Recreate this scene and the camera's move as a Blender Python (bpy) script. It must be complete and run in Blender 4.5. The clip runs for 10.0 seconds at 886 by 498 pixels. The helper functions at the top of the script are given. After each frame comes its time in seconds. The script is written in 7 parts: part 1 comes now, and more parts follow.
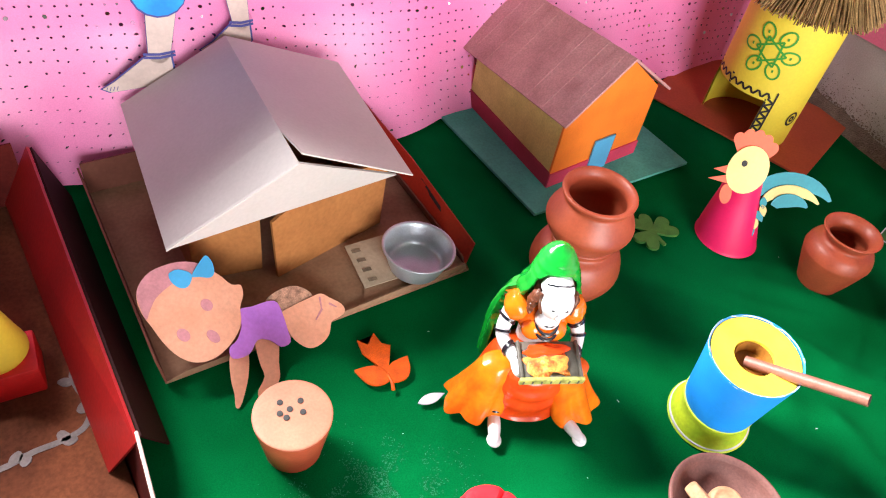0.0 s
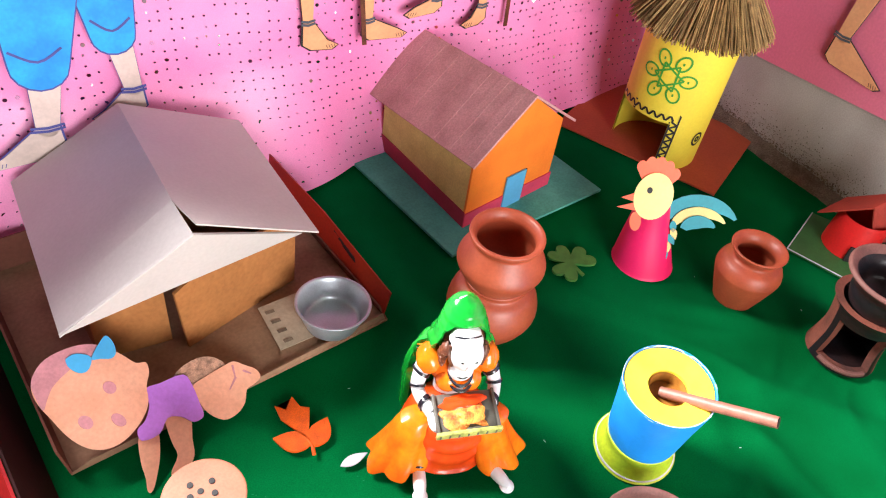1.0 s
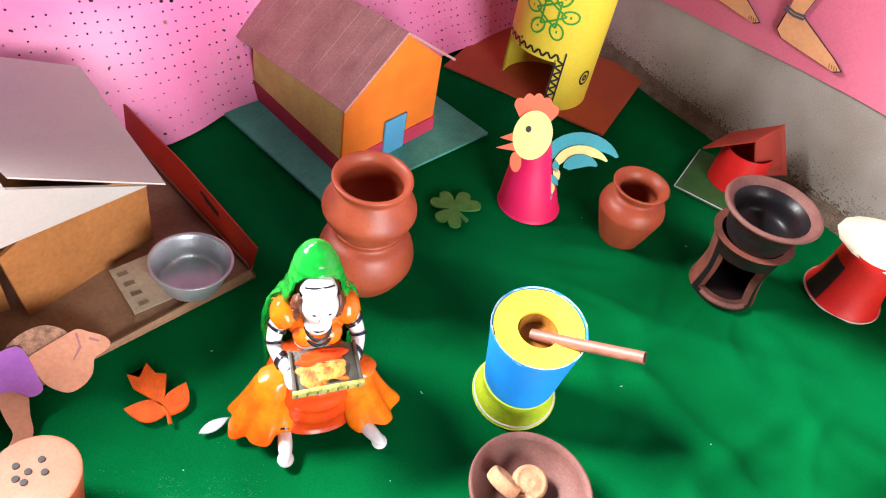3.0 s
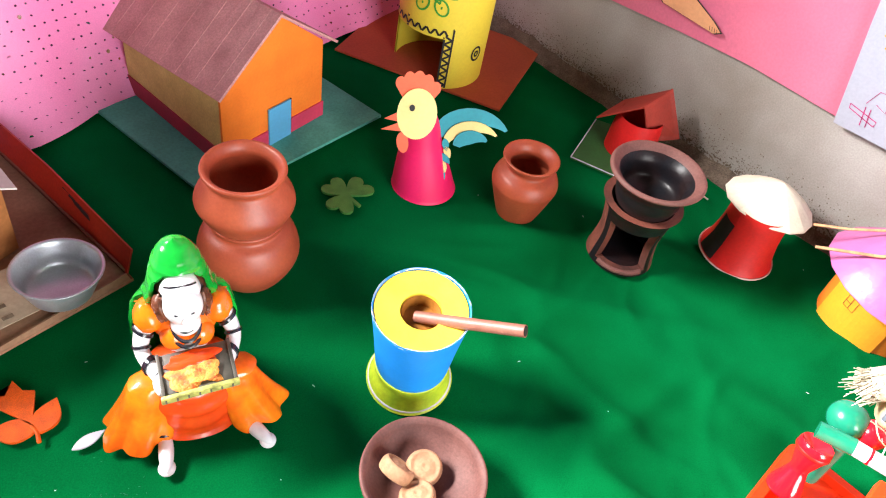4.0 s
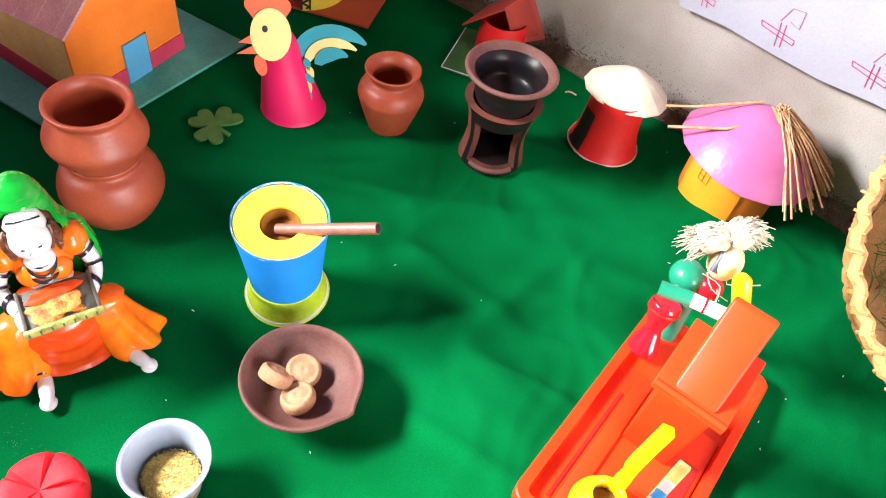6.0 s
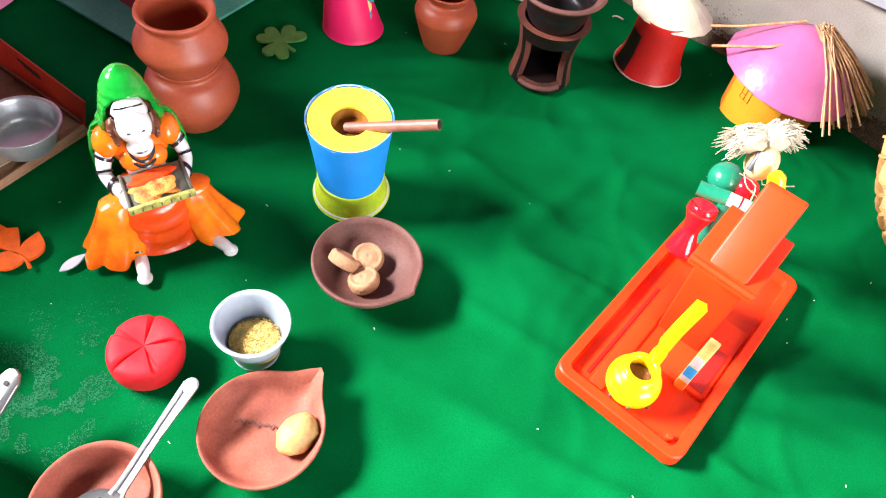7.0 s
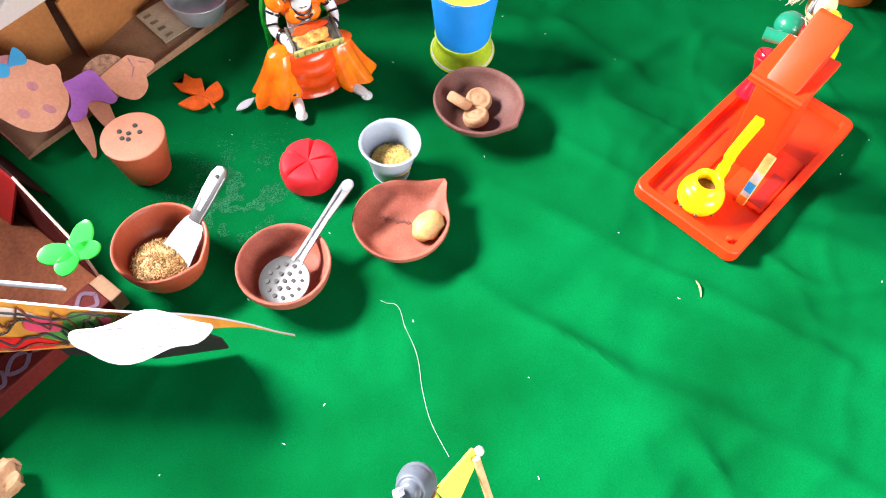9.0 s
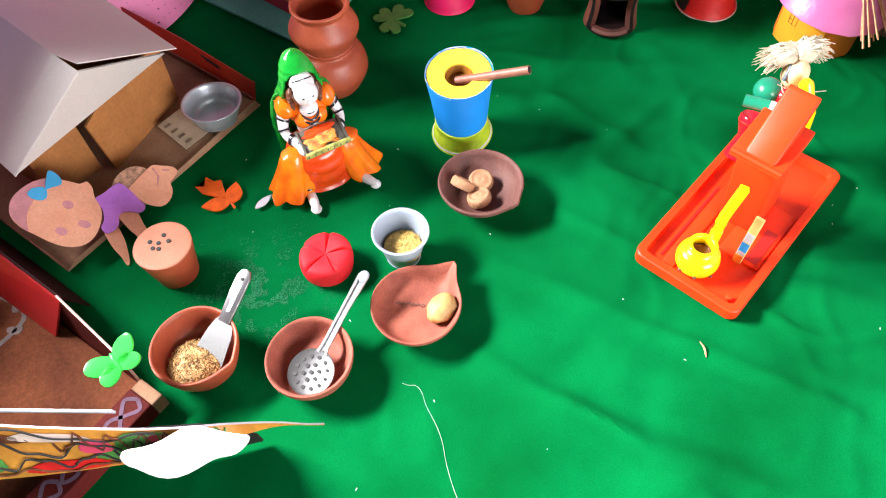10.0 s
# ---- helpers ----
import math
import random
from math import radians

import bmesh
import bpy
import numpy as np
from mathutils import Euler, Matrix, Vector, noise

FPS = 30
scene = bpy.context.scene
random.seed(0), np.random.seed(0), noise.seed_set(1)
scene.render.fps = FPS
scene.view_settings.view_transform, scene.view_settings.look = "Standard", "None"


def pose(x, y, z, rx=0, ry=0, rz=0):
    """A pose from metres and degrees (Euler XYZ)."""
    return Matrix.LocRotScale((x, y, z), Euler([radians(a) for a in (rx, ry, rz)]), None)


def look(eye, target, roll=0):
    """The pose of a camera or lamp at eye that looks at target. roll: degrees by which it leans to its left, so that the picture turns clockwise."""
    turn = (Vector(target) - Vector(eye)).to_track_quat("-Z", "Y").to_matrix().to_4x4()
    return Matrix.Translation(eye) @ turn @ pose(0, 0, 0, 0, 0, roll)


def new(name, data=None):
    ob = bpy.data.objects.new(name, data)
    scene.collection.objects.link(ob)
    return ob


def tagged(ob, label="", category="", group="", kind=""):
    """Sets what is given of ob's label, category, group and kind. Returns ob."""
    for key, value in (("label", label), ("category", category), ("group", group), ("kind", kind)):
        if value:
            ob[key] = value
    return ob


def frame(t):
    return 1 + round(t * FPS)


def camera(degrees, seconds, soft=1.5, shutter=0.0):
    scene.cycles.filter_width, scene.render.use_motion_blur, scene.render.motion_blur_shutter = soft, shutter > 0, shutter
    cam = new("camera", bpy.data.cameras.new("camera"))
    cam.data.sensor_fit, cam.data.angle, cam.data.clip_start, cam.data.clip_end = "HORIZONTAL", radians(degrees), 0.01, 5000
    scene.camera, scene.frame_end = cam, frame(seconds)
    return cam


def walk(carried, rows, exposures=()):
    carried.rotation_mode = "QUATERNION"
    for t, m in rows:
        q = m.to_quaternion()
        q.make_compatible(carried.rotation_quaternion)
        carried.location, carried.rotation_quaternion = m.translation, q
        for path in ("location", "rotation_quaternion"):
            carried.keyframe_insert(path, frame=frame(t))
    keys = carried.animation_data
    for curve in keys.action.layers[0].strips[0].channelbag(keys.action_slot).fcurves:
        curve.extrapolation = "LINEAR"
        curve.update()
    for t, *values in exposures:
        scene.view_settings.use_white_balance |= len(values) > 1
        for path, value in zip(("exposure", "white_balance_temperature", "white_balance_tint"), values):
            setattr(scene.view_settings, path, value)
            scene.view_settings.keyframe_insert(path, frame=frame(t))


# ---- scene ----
cam = camera(63.4, 10.0, soft=1.1)
PATH = [
    (0, (0.053, 0.017, 0.578), (0.18, 1.409, -0.852), 11.3),
    (0.5, (0.077, 0.032, 0.592), (0.305, 1.479, -0.77), 9.4),
    (1, (0.092, 0.04, 0.597), (0.343, 1.479, -0.768), 9.6),
    (1.5, (0.105, 0.049, 0.59), (0.393, 1.469, -0.789), 10.3),
    (2, (0.126, 0.072, 0.576), (0.476, 1.466, -0.816), 11.2),
    (2.2, (0.133, 0.077, 0.575), (0.502, 1.469, -0.813), 11.5),
    (3.3, (0.174, 0.046, 0.568), (0.632, 1.373, -0.857), 12.5),
    (3.5, (0.184, 0.047, 0.572), (0.664, 1.375, -0.844), 12.2),
    (4, (0.22, 0.049, 0.563), (0.801, 1.334, -0.856), 12.9),
    (4.5, (0.238, 0.04, 0.567), (0.847, 1.299, -0.862), 12.7),
    (5, (0.266, 0.031, 0.582), (0.934, 1.282, -0.828), 12.5),
    (5.2, (0.275, 0.024, 0.581), (0.969, 1.253, -0.836), 12.5),
    (6.3, (0.275, -0.032, 0.569), (0.976, 1.041, -0.966), 12.7),
    (6.5, (0.264, -0.05, 0.569), (0.95, 1.019, -0.976), 13.2),
    (7, (0.227, -0.074, 0.579), (0.82, 0.971, -1.02), 11.1),
    (7.5, (0.202, -0.121, 0.604), (0.691, 0.906, -1.041), 6.7),
    (8, (0.188, -0.162, 0.611), (0.646, 0.803, -1.08), 6.1),
    (8.5, (0.169, -0.192, 0.616), (0.594, 0.735, -1.104), 6.3),
    (9, (0.135, -0.23, 0.638), (0.489, 0.741, -1.074), 3.5),
    (9.5, (0.132, -0.228, 0.673), (0.436, 0.822, -1.002), -0.8),
    (10, (0.15, -0.215, 0.705), (0.475, 0.849, -0.957), -3.5),
]
walk(cam, [(t, look(eye, target, roll)) for t, eye, target, roll in PATH], [(0.0, 0.22), (2.0, 0.2), (4.5, 0.1), (7.0, -0.04), (10.0, -0.2)])

# ---- world and light ----
world = bpy.data.worlds.new("world")
scene.world = world
world.use_nodes = True
wn = world.node_tree
sky = wn.nodes.new("ShaderNodeTexSky")
sky.sky_type, sky.sun_disc, sky.sun_elevation, sky.sun_rotation = "NISHITA", False, radians(40), radians(-90)
wn.links.new(sky.outputs["Color"], wn.nodes["Background"].inputs["Color"])
wn.nodes["Background"].inputs["Strength"].default_value = 0.08


def area_lamp(name, m, power, sx, sy, colour):
    data = bpy.data.lights.new(name, "AREA")
    data.shape, data.size, data.size_y, data.energy, data.color = "RECTANGLE", sx, sy, power, colour
    ob = new(name, data)
    ob.matrix_world = m
    return ob


# daylight through the window in the back wall and through the open doorway
area_lamp("window_daylight", look(tuple(Matrix.Translation((0.6065, 1.165, 0)) @ Matrix.Rotation(math.atan2(0.455, 0.89), 4, "Z") @ Vector((-1.42, 0.42, 1.08))), (0.52, -0.50, 0.0)), 62, 0.62, 0.36, (1.0, 0.97, 0.95)).data.spread = radians(80)
area_lamp("doorway_daylight", look(tuple(Matrix.Translation((0.6065, 1.165, 0)) @ Matrix.Rotation(math.atan2(0.455, 0.89), 4, "Z") @ Vector((-1.0, -2.72, 0.62))), (0.0, 0.9, 0.25)), 92, 1.2, 1.35, (1.0, 0.98, 0.97))


# ---- materials ----
def mat(name, colour, rough=0.6, vary=0.15, scale=40.0, fine=400.0, bump=0.1, metal=0.0, second=None, spec=0.5, coat=0.0, size=0.002, sheen=0.0, islands=0.0):
    """A surface with two scales of variation and a fine relief."""
    m = bpy.data.materials.new(name)
    m.use_nodes = True
    t = m.node_tree
    n, b = t.nodes, t.nodes["Principled BSDF"]
    co = n.new("ShaderNodeTexCoord")
    big, small = n.new("ShaderNodeTexNoise"), n.new("ShaderNodeTexNoise")
    big.inputs["Scale"].default_value, small.inputs["Scale"].default_value = scale, fine
    big.inputs["Detail"].default_value, small.inputs["Detail"].default_value = 4, 3
    for x in (big, small):
        t.links.new(co.outputs["Object"], x.inputs["Vector"])
    mix = n.new("ShaderNodeMix")
    mix.data_type = "RGBA"
    c2 = second or tuple(max(0.0, c * (1 - 2.2 * vary)) for c in colour)
    mix.inputs["A"].default_value, mix.inputs["B"].default_value = (*colour, 1), (*c2, 1)
    ramp = n.new("ShaderNodeMapRange")
    ramp.inputs["From Min"].default_value, ramp.inputs["From Max"].default_value = 0.38, 0.72
    t.links.new(big.outputs["Fac"], ramp.inputs["Value"])
    t.links.new(ramp.outputs["Result"], mix.inputs["Factor"])
    mix2 = n.new("ShaderNodeMix")
    mix2.data_type, mix2.blend_type = "RGBA", "MULTIPLY"
    lo = n.new("ShaderNodeMapRange")
    lo.inputs["From Min"].default_value, lo.inputs["From Max"].default_value = 0.3, 0.7
    lo.inputs["To Min"].default_value, lo.inputs["To Max"].default_value = 1 - vary, 1 + vary * 0.4
    t.links.new(small.outputs["Fac"], lo.inputs["Value"])
    mix2.inputs["Factor"].default_value = 1.0
    t.links.new(mix.outputs["Result"], mix2.inputs["A"])
    t.links.new(lo.outputs["Result"], mix2.inputs["B"])
    last = mix2
    if islands:
        geo = n.new("ShaderNodeNewGeometry")
        mr = n.new("ShaderNodeMapRange")
        mr.inputs["To Min"].default_value, mr.inputs["To Max"].default_value = 1 - islands, 1 + islands
        t.links.new(geo.outputs["Random Per Island"], mr.inputs["Value"])
        mix3 = n.new("ShaderNodeMix")
        mix3.data_type, mix3.blend_type = "RGBA", "MULTIPLY"
        mix3.inputs["Factor"].default_value = 1.0
        t.links.new(mix2.outputs["Result"], mix3.inputs["A"])
        t.links.new(mr.outputs["Result"], mix3.inputs["B"])
        last = mix3
    t.links.new(last.outputs["Result"], b.inputs["Base Color"])
    b.inputs["Roughness"].default_value, b.inputs["Metallic"].default_value = rough, metal
    b.inputs["Specular IOR Level"].default_value, b.inputs["Coat Weight"].default_value = spec, coat
    b.inputs["Sheen Weight"].default_value = sheen
    if bump:
        bp = n.new("ShaderNodeBump")
        bp.inputs["Strength"].default_value, bp.inputs["Distance"].default_value = bump, size
        t.links.new(small.outputs["Fac"], bp.inputs["Height"])
        t.links.new(bp.outputs["Normal"], b.inputs["Normal"])
    return m


GREEN_CLOTH = mat("green_felt", (0.0004, 0.140, 0.036), 0.9, 0.2, 6, 900, 0.35, spec=0.02, second=(0.0002, 0.078, 0.017), size=0.0006)
PINK_FABRIC = mat("pink_sequin_fabric", (0.93, 0.30, 0.58), 0.42, 0.08, 9, 700, 0.2, second=(0.90, 0.22, 0.50), spec=0.5, sheen=0.3, size=0.0006)
SEQUIN = mat("silver_sequin", (0.85, 0.75, 0.82), 0.18, 0.05, 40, 400, 0.0, metal=1.0)
SEQUIN_DARK = mat("dark_sequin", (0.10, 0.03, 0.07), 0.3, 0.05, 40, 400, 0.0, metal=0.6)
PINK_PAPER = mat("pink_wall_sheet", (0.74, 0.18, 0.29), 0.7, 0.08, 8, 300, 0.15, second=(0.67, 0.145, 0.25), size=0.0008)
CEMENT = mat("bare_cement", (0.44, 0.415, 0.395), 0.9, 0.15, 6, 500, 0.22, second=(0.27, 0.235, 0.205), size=0.0012)
DIRT = mat("loose_dirt", (0.24, 0.18, 0.135), 0.95, 0.4, 60, 500, 1.0, second=(0.12, 0.085, 0.06), size=0.004)
PLASTER = mat("cream_plaster", (0.15, 0.14, 0.13), 0.85, 0.1, 4, 200, 0.3)
FLOOR = mat("cement_floor", (0.16, 0.15, 0.14), 0.8, 0.2, 5, 150, 0.4)
CARD_WHITE = mat("white_cardboard", (0.53, 0.49, 0.48), 0.65, 0.05, 10, 300, 0.12, second=(0.48, 0.44, 0.43), size=0.0006)
CARD_BROWN = mat("brown_cardboard", (0.38, 0.155, 0.05), 0.8, 0.14, 18, 220, 0.2, spec=0.2, second=(0.29, 0.115, 0.036), size=0.0008)
CARD_INSIDE = mat("carton_inside", (0.20, 0.075, 0.052), 0.75, 0.12, 18, 240, 0.15, spec=0.15, second=(0.15, 0.052, 0.036), size=0.0008)
CARD_PALE = mat("pale_cardboard", (0.34, 0.20, 0.125), 0.8, 0.15, 22, 240, 0.2, spec=0.2, second=(0.25, 0.135, 0.08), size=0.0008)
CARD_RED = mat("red_printed_carton", (0.42, 0.028, 0.012), 0.45, 0.14, 14, 300, 0.08, second=(0.30, 0.02, 0.012))
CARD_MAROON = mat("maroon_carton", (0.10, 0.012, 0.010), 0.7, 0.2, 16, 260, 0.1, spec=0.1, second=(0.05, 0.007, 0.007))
# maroon carton with the shadow beside the house put into its colour
CARD_SHADED = mat("shaded_maroon_carton", (0.030, 0.006, 0.006), 0.7, 0.2, 16, 260, 0.1, spec=0.1)
CLAY = mat("terracotta", (0.40, 0.078, 0.034), 0.45, 0.12, 30, 350, 0.2, second=(0.30, 0.05, 0.024), size=0.0008)
CLAY_PALE = mat("pale_terracotta", (0.38, 0.112, 0.075), 0.65, 0.18, 40, 420, 0.35, spec=0.3, second=(0.26, 0.066, 0.046), size=0.0008)
CLAY_DUSKY = mat("dusky_clay", (0.175, 0.074, 0.062), 0.65, 0.18, 35, 420, 0.3, spec=0.35, second=(0.115, 0.046, 0.040), size=0.0008)
CLAY_PINK = mat("pink_clay", (0.52, 0.205, 0.125), 0.6, 0.1, 45, 420, 0.2, second=(0.44, 0.16, 0.095), size=0.0008)
SOOT = mat("sooty_clay", (0.010, 0.010, 0.013), 0.34, 0.3, 28, 350, 0.15, second=(0.020, 0.009, 0.008), spec=0.2, size=0.001)
BLACK = mat("black_paper", (0.012, 0.01, 0.01), 0.7, 0.2, 40, 300, 0.1)
TEAL_CARD = mat("grey_green_card", (0.10, 0.45, 0.36), 0.8, 0.16, 16, 350, 0.2, spec=0.15, second=(0.07, 0.31, 0.25), size=0.0007)
ORANGE_PAPER = mat("orange_paper", (0.88, 0.23, 0.022), 0.6, 0.06, 25, 300, 0.1, second=(0.8, 0.19, 0.018))
OLIVE_PAPER = mat("olive_yellow_paper", (0.74, 0.64, 0.20), 0.7, 0.14, 26, 400, 0.15, second=(0.58, 0.48, 0.13))
MAGENTA_PAPER = mat("magenta_paper", (0.62, 0.05, 0.12), 0.6, 0.08, 25, 300, 0.1)
DEEP_MAGENTA = mat("deep_magenta_paper", (0.40, 0.028, 0.06), 0.65, 0.1, 25, 300, 0.1)
BLUE_PAPER = mat("blue_paper", (0.10, 0.42, 0.72), 0.6, 0.06, 25, 300, 0.1)
MAUVE_ROOF = mat("mauve_corrugated_card", (0.60, 0.32, 0.31), 0.75, 0.2, 26, 420, 0.3, second=(0.45, 0.22, 0.215), size=0.0008)
RUST_CARD = mat("rust_card", (0.46, 0.085, 0.032), 0.7, 0.12, 14, 300, 0.12, second=(0.38, 0.066, 0.027))
YELLOW_PAPER = mat("lemon_paper", (0.86, 0.70, 0.06), 0.6, 0.05, 14, 300, 0.1, second=(0.80, 0.63, 0.05))
CREAM_PAPER = mat("cream_paper", (0.74, 0.69, 0.55), 0.7, 0.06, 40, 300, 0.2, second=(0.68, 0.62, 0.47))
THATCH = mat("dry_thatch", (0.38, 0.23, 0.085), 0.8, 0.35, 90, 600, 0.3, second=(0.20, 0.115, 0.04), islands=0.4)
RED_PAPER = mat("red_paper", (0.66, 0.012, 0.012), 0.5, 0.1, 30, 300, 0.12, second=(0.55, 0.01, 0.012))
DULL_RED = mat("dull_red_card", (0.36, 0.035, 0.02), 0.65, 0.12, 30, 300, 0.12)
PINK_PAPER_LIGHT = mat("candy_pink_paper", (0.56, 0.15, 0.36), 0.34, 0.06, 22, 90, 0.7, second=(0.48, 0.12, 0.30), size=0.0012)
MARIGOLD = mat("marigold_paper", (0.86, 0.34, 0.02), 0.55, 0.06, 22, 300, 0.1, second=(0.8, 0.29, 0.02))
MARIGOLD_DEEP = mat("deep_orange_paper", (0.78, 0.19, 0.015), 0.55, 0.06, 22, 300, 0.1)
STRAW = mat("broom_straw", (0.66, 0.37, 0.19), 0.6, 0.2, 120, 600, 0.1, islands=0.35)
HOT_PINK = mat("hot_pink_paper", (0.80, 0.012, 0.13), 0.5, 0.05, 25, 300, 0.08, second=(0.74, 0.01, 0.11))
TEAL = mat("teal_paper", (0.015, 0.33, 0.42), 0.5, 0.08, 25, 300, 0.08)
CORAL = mat("coral_paper", (0.88, 0.14, 0.06), 0.5, 0.06, 25, 300, 0.08)
PALE_YELLOW = mat("pale_yellow_paper", (0.88, 0.72, 0.28), 0.55, 0.05, 25, 300, 0.08)
BLUE_PLASTIC = mat("blue_painted_cup", (0.012, 0.25, 0.78), 0.45, 0.05, 30, 300, 0.08, second=(0.01, 0.22, 0.72))
LIME = mat("lime_paint", (0.52, 0.66, 0.03), 0.5, 0.15, 30, 260, 0.15, second=(0.30, 0.50, 0.02))
YELLOW_PAINT = mat("yellow_paint", (0.92, 0.68, 0.06), 0.45, 0.07, 35, 300, 0.15, second=(0.84, 0.56, 0.04))
AMBER = mat("amber_hollow", (0.38, 0.15, 0.02), 0.5, 0.2, 40, 300, 0.1)
PENCIL_WOOD = mat("brown_rolled_stick", (0.30, 0.12, 0.085), 0.5, 0.15, 60, 500, 0.15)
STEEL = mat("brushed_steel", (0.34, 0.34, 0.36), 0.32, 0.12, 30, 700, 0.06, metal=0.9, second=(0.36, 0.36, 0.38))
TIN = mat("dull_aluminium", (0.56, 0.60, 0.66), 0.36, 0.10, 26, 600, 0.08, metal=0.55, second=(0.40, 0.43, 0.48))
PLASTIC_WHITE = mat("white_plastic", (0.34, 0.40, 0.49), 0.4, 0.05, 30, 300, 0.05, second=(0.28, 0.33, 0.42))
PAPER_WHITE = mat("white_paper", (0.56, 0.57, 0.66), 0.75, 0.04, 12, 300, 0.15, second=(0.52, 0.53, 0.62))
COTTON = mat("cotton_white", (0.80, 0.80, 0.82), 0.85, 0.04, 30, 300, 0.3)
NEWSPRINT = mat("newsprint", (0.46, 0.36, 0.26), 0.85, 0.12, 30, 300, 0.15)
INK = mat("dark_ink", (0.02, 0.018, 0.02), 0.6, 0.1, 40, 300, 0.0)
INK_GREEN = mat("green_ink", (0.05, 0.36, 0.04), 0.6, 0.1, 40, 300, 0.0)
INK_BLUE = mat("blue_ink", (0.07, 0.075, 0.30), 0.6, 0.1, 40, 300, 0.0)
INK_PINK = mat("pink_crayon", (0.52, 0.05, 0.20), 0.8, 0.2, 200, 600, 0.0)
INK_GOLD = mat("golden_crayon", (0.66, 0.33, 0.02), 0.8, 0.2, 200, 600, 0.0)
SKIN_PAINT = mat("peach_poster_paint", (0.78, 0.38, 0.19), 0.7, 0.08, 30, 260, 0.08, second=(0.7, 0.32, 0.16))
PALE_PAINT = mat("pale_poster_paint", (0.70, 0.55, 0.50), 0.7, 0.08, 30, 260, 0.08)
AZURE_PAINT = mat("azure_poster_paint", (0.012, 0.26, 0.80), 0.6, 0.12, 26, 260, 0.08, second=(0.02, 0.42, 0.86))
BABY_SKIN = mat("peach_card", (0.80, 0.39, 0.26), 0.7, 0.1, 28, 300, 0.1, second=(0.72, 0.32, 0.20))
BABY_TAN = mat("glitter_tan_card", (0.60, 0.33, 0.22), 0.7, 0.3, 180, 900, 0.3)
BABY_PINK = mat("rose_crayon", (0.62, 0.26, 0.30), 0.7, 0.12, 60, 400, 0.1)
LILAC = mat("lilac_paper", (0.50, 0.18, 0.68), 0.6, 0.1, 28, 300, 0.1, second=(0.42, 0.14, 0.6))
SKY_BLUE = mat("sky_blue_foam", (0.06, 0.40, 0.76), 0.6, 0.06, 28, 300, 0.1)
LEAF_ORANGE = mat("orange_glitter_foam", (0.88, 0.13, 0.010), 0.45, 0.25, 90, 1500, 0.6, second=(0.62, 0.085, 0.01), size=0.0006, spec=0.25)
LEAF_GREEN = mat("green_glitter_foam", (0.075, 0.27, 0.05), 0.5, 0.25, 90, 1500, 0.6, second=(0.045, 0.19, 0.035), size=0.0006)
FIG_ORANGE = mat("orange_enamel", (0.84, 0.15, 0.006), 0.22, 0.1, 38, 200, 0.08, second=(0.88, 0.22, 0.008), coat=0.3)
FIG_RED = mat("red_orange_enamel", (0.78, 0.075, 0.008), 0.25, 0.1, 38, 200, 0.08, second=(0.70, 0.05, 0.008), coat=0.3)
FIG_GREEN = mat("green_enamel", (0.008, 0.36, 0.035), 0.2, 0.1, 38, 200, 0.08, second=(0.006, 0.27, 0.03), coat=0.3)
FIG_WHITE = mat("white_enamel", (0.80, 0.80, 0.84), 0.3, 0.06, 38, 200, 0.08, coat=0.2)
FIG_BLACK = mat("black_enamel", (0.012, 0.012, 0.02), 0.25, 0.1, 38, 200, 0.05, coat=0.2)
FIG_BROWN = mat("brown_enamel", (0.16, 0.05, 0.025), 0.4, 0.3, 90, 400, 0.3)
FIG_GRAIN = mat("painted_grain", (0.85, 0.36, 0.06), 0.5, 0.3, 160, 600, 0.8, second=(0.76, 0.08, 0.02), size=0.0012)
DOUGH = mat("red_modelling_dough", (0.76, 0.018, 0.030), 0.6, 0.08, 35, 250, 0.2, second=(0.66, 0.014, 0.025), spec=0.25)
GRAIN_YELLOW = mat("millet_grain", (0.76, 0.52, 0.15), 0.7, 0.2, 200, 900, 0.2, islands=0.25)
GRAIN_BROWN = mat("paddy_grain", (0.56, 0.34, 0.14), 0.65, 0.25, 200, 900, 0.2, islands=0.4)
BISCUIT = mat("biscuit_clay", (0.46, 0.25, 0.135), 0.75, 0.22, 90, 350, 0.7, second=(0.33, 0.165, 0.085), size=0.001)
POTATO = mat("potato_skin", (0.52, 0.31, 0.11), 0.6, 0.18, 50, 300, 0.25)
TOY_ORANGE = mat("orange_plastic", (0.80, 0.042, 0.005), 0.46, 0.06, 14, 200, 0.05, second=(0.68, 0.030, 0.004), spec=0.3)
TOY_RED = mat("clear_red_plastic", (0.72, 0.008, 0.02), 0.15, 0.05, 30, 200, 0.02, coat=0.4)
TOY_YELLOW = mat("yellow_plastic", (0.90, 0.60, 0.006), 0.2, 0.04, 30, 200, 0.02, coat=0.3)
TOY_GREEN = mat("sea_green_plastic", (0.012, 0.22, 0.13), 0.25, 0.06, 30, 200, 0.02, coat=0.3)
NEON_GREEN = mat("neon_green_plastic", (0.05, 0.78, 0.09), 0.25, 0.05, 30, 200, 0.02, coat=0.3)
STICKER = mat("printed_sticker", (0.82, 0.62, 0.22), 0.4, 0.1, 60, 300, 0.0)
FIBRE = mat("jute_fibre", (0.64, 0.58, 0.45), 0.8, 0.15, 90, 400, 0.2, islands=0.15)
DOLL_CREAM = mat("cream_wood", (0.80, 0.60, 0.36), 0.45, 0.08, 40, 300, 0.05)
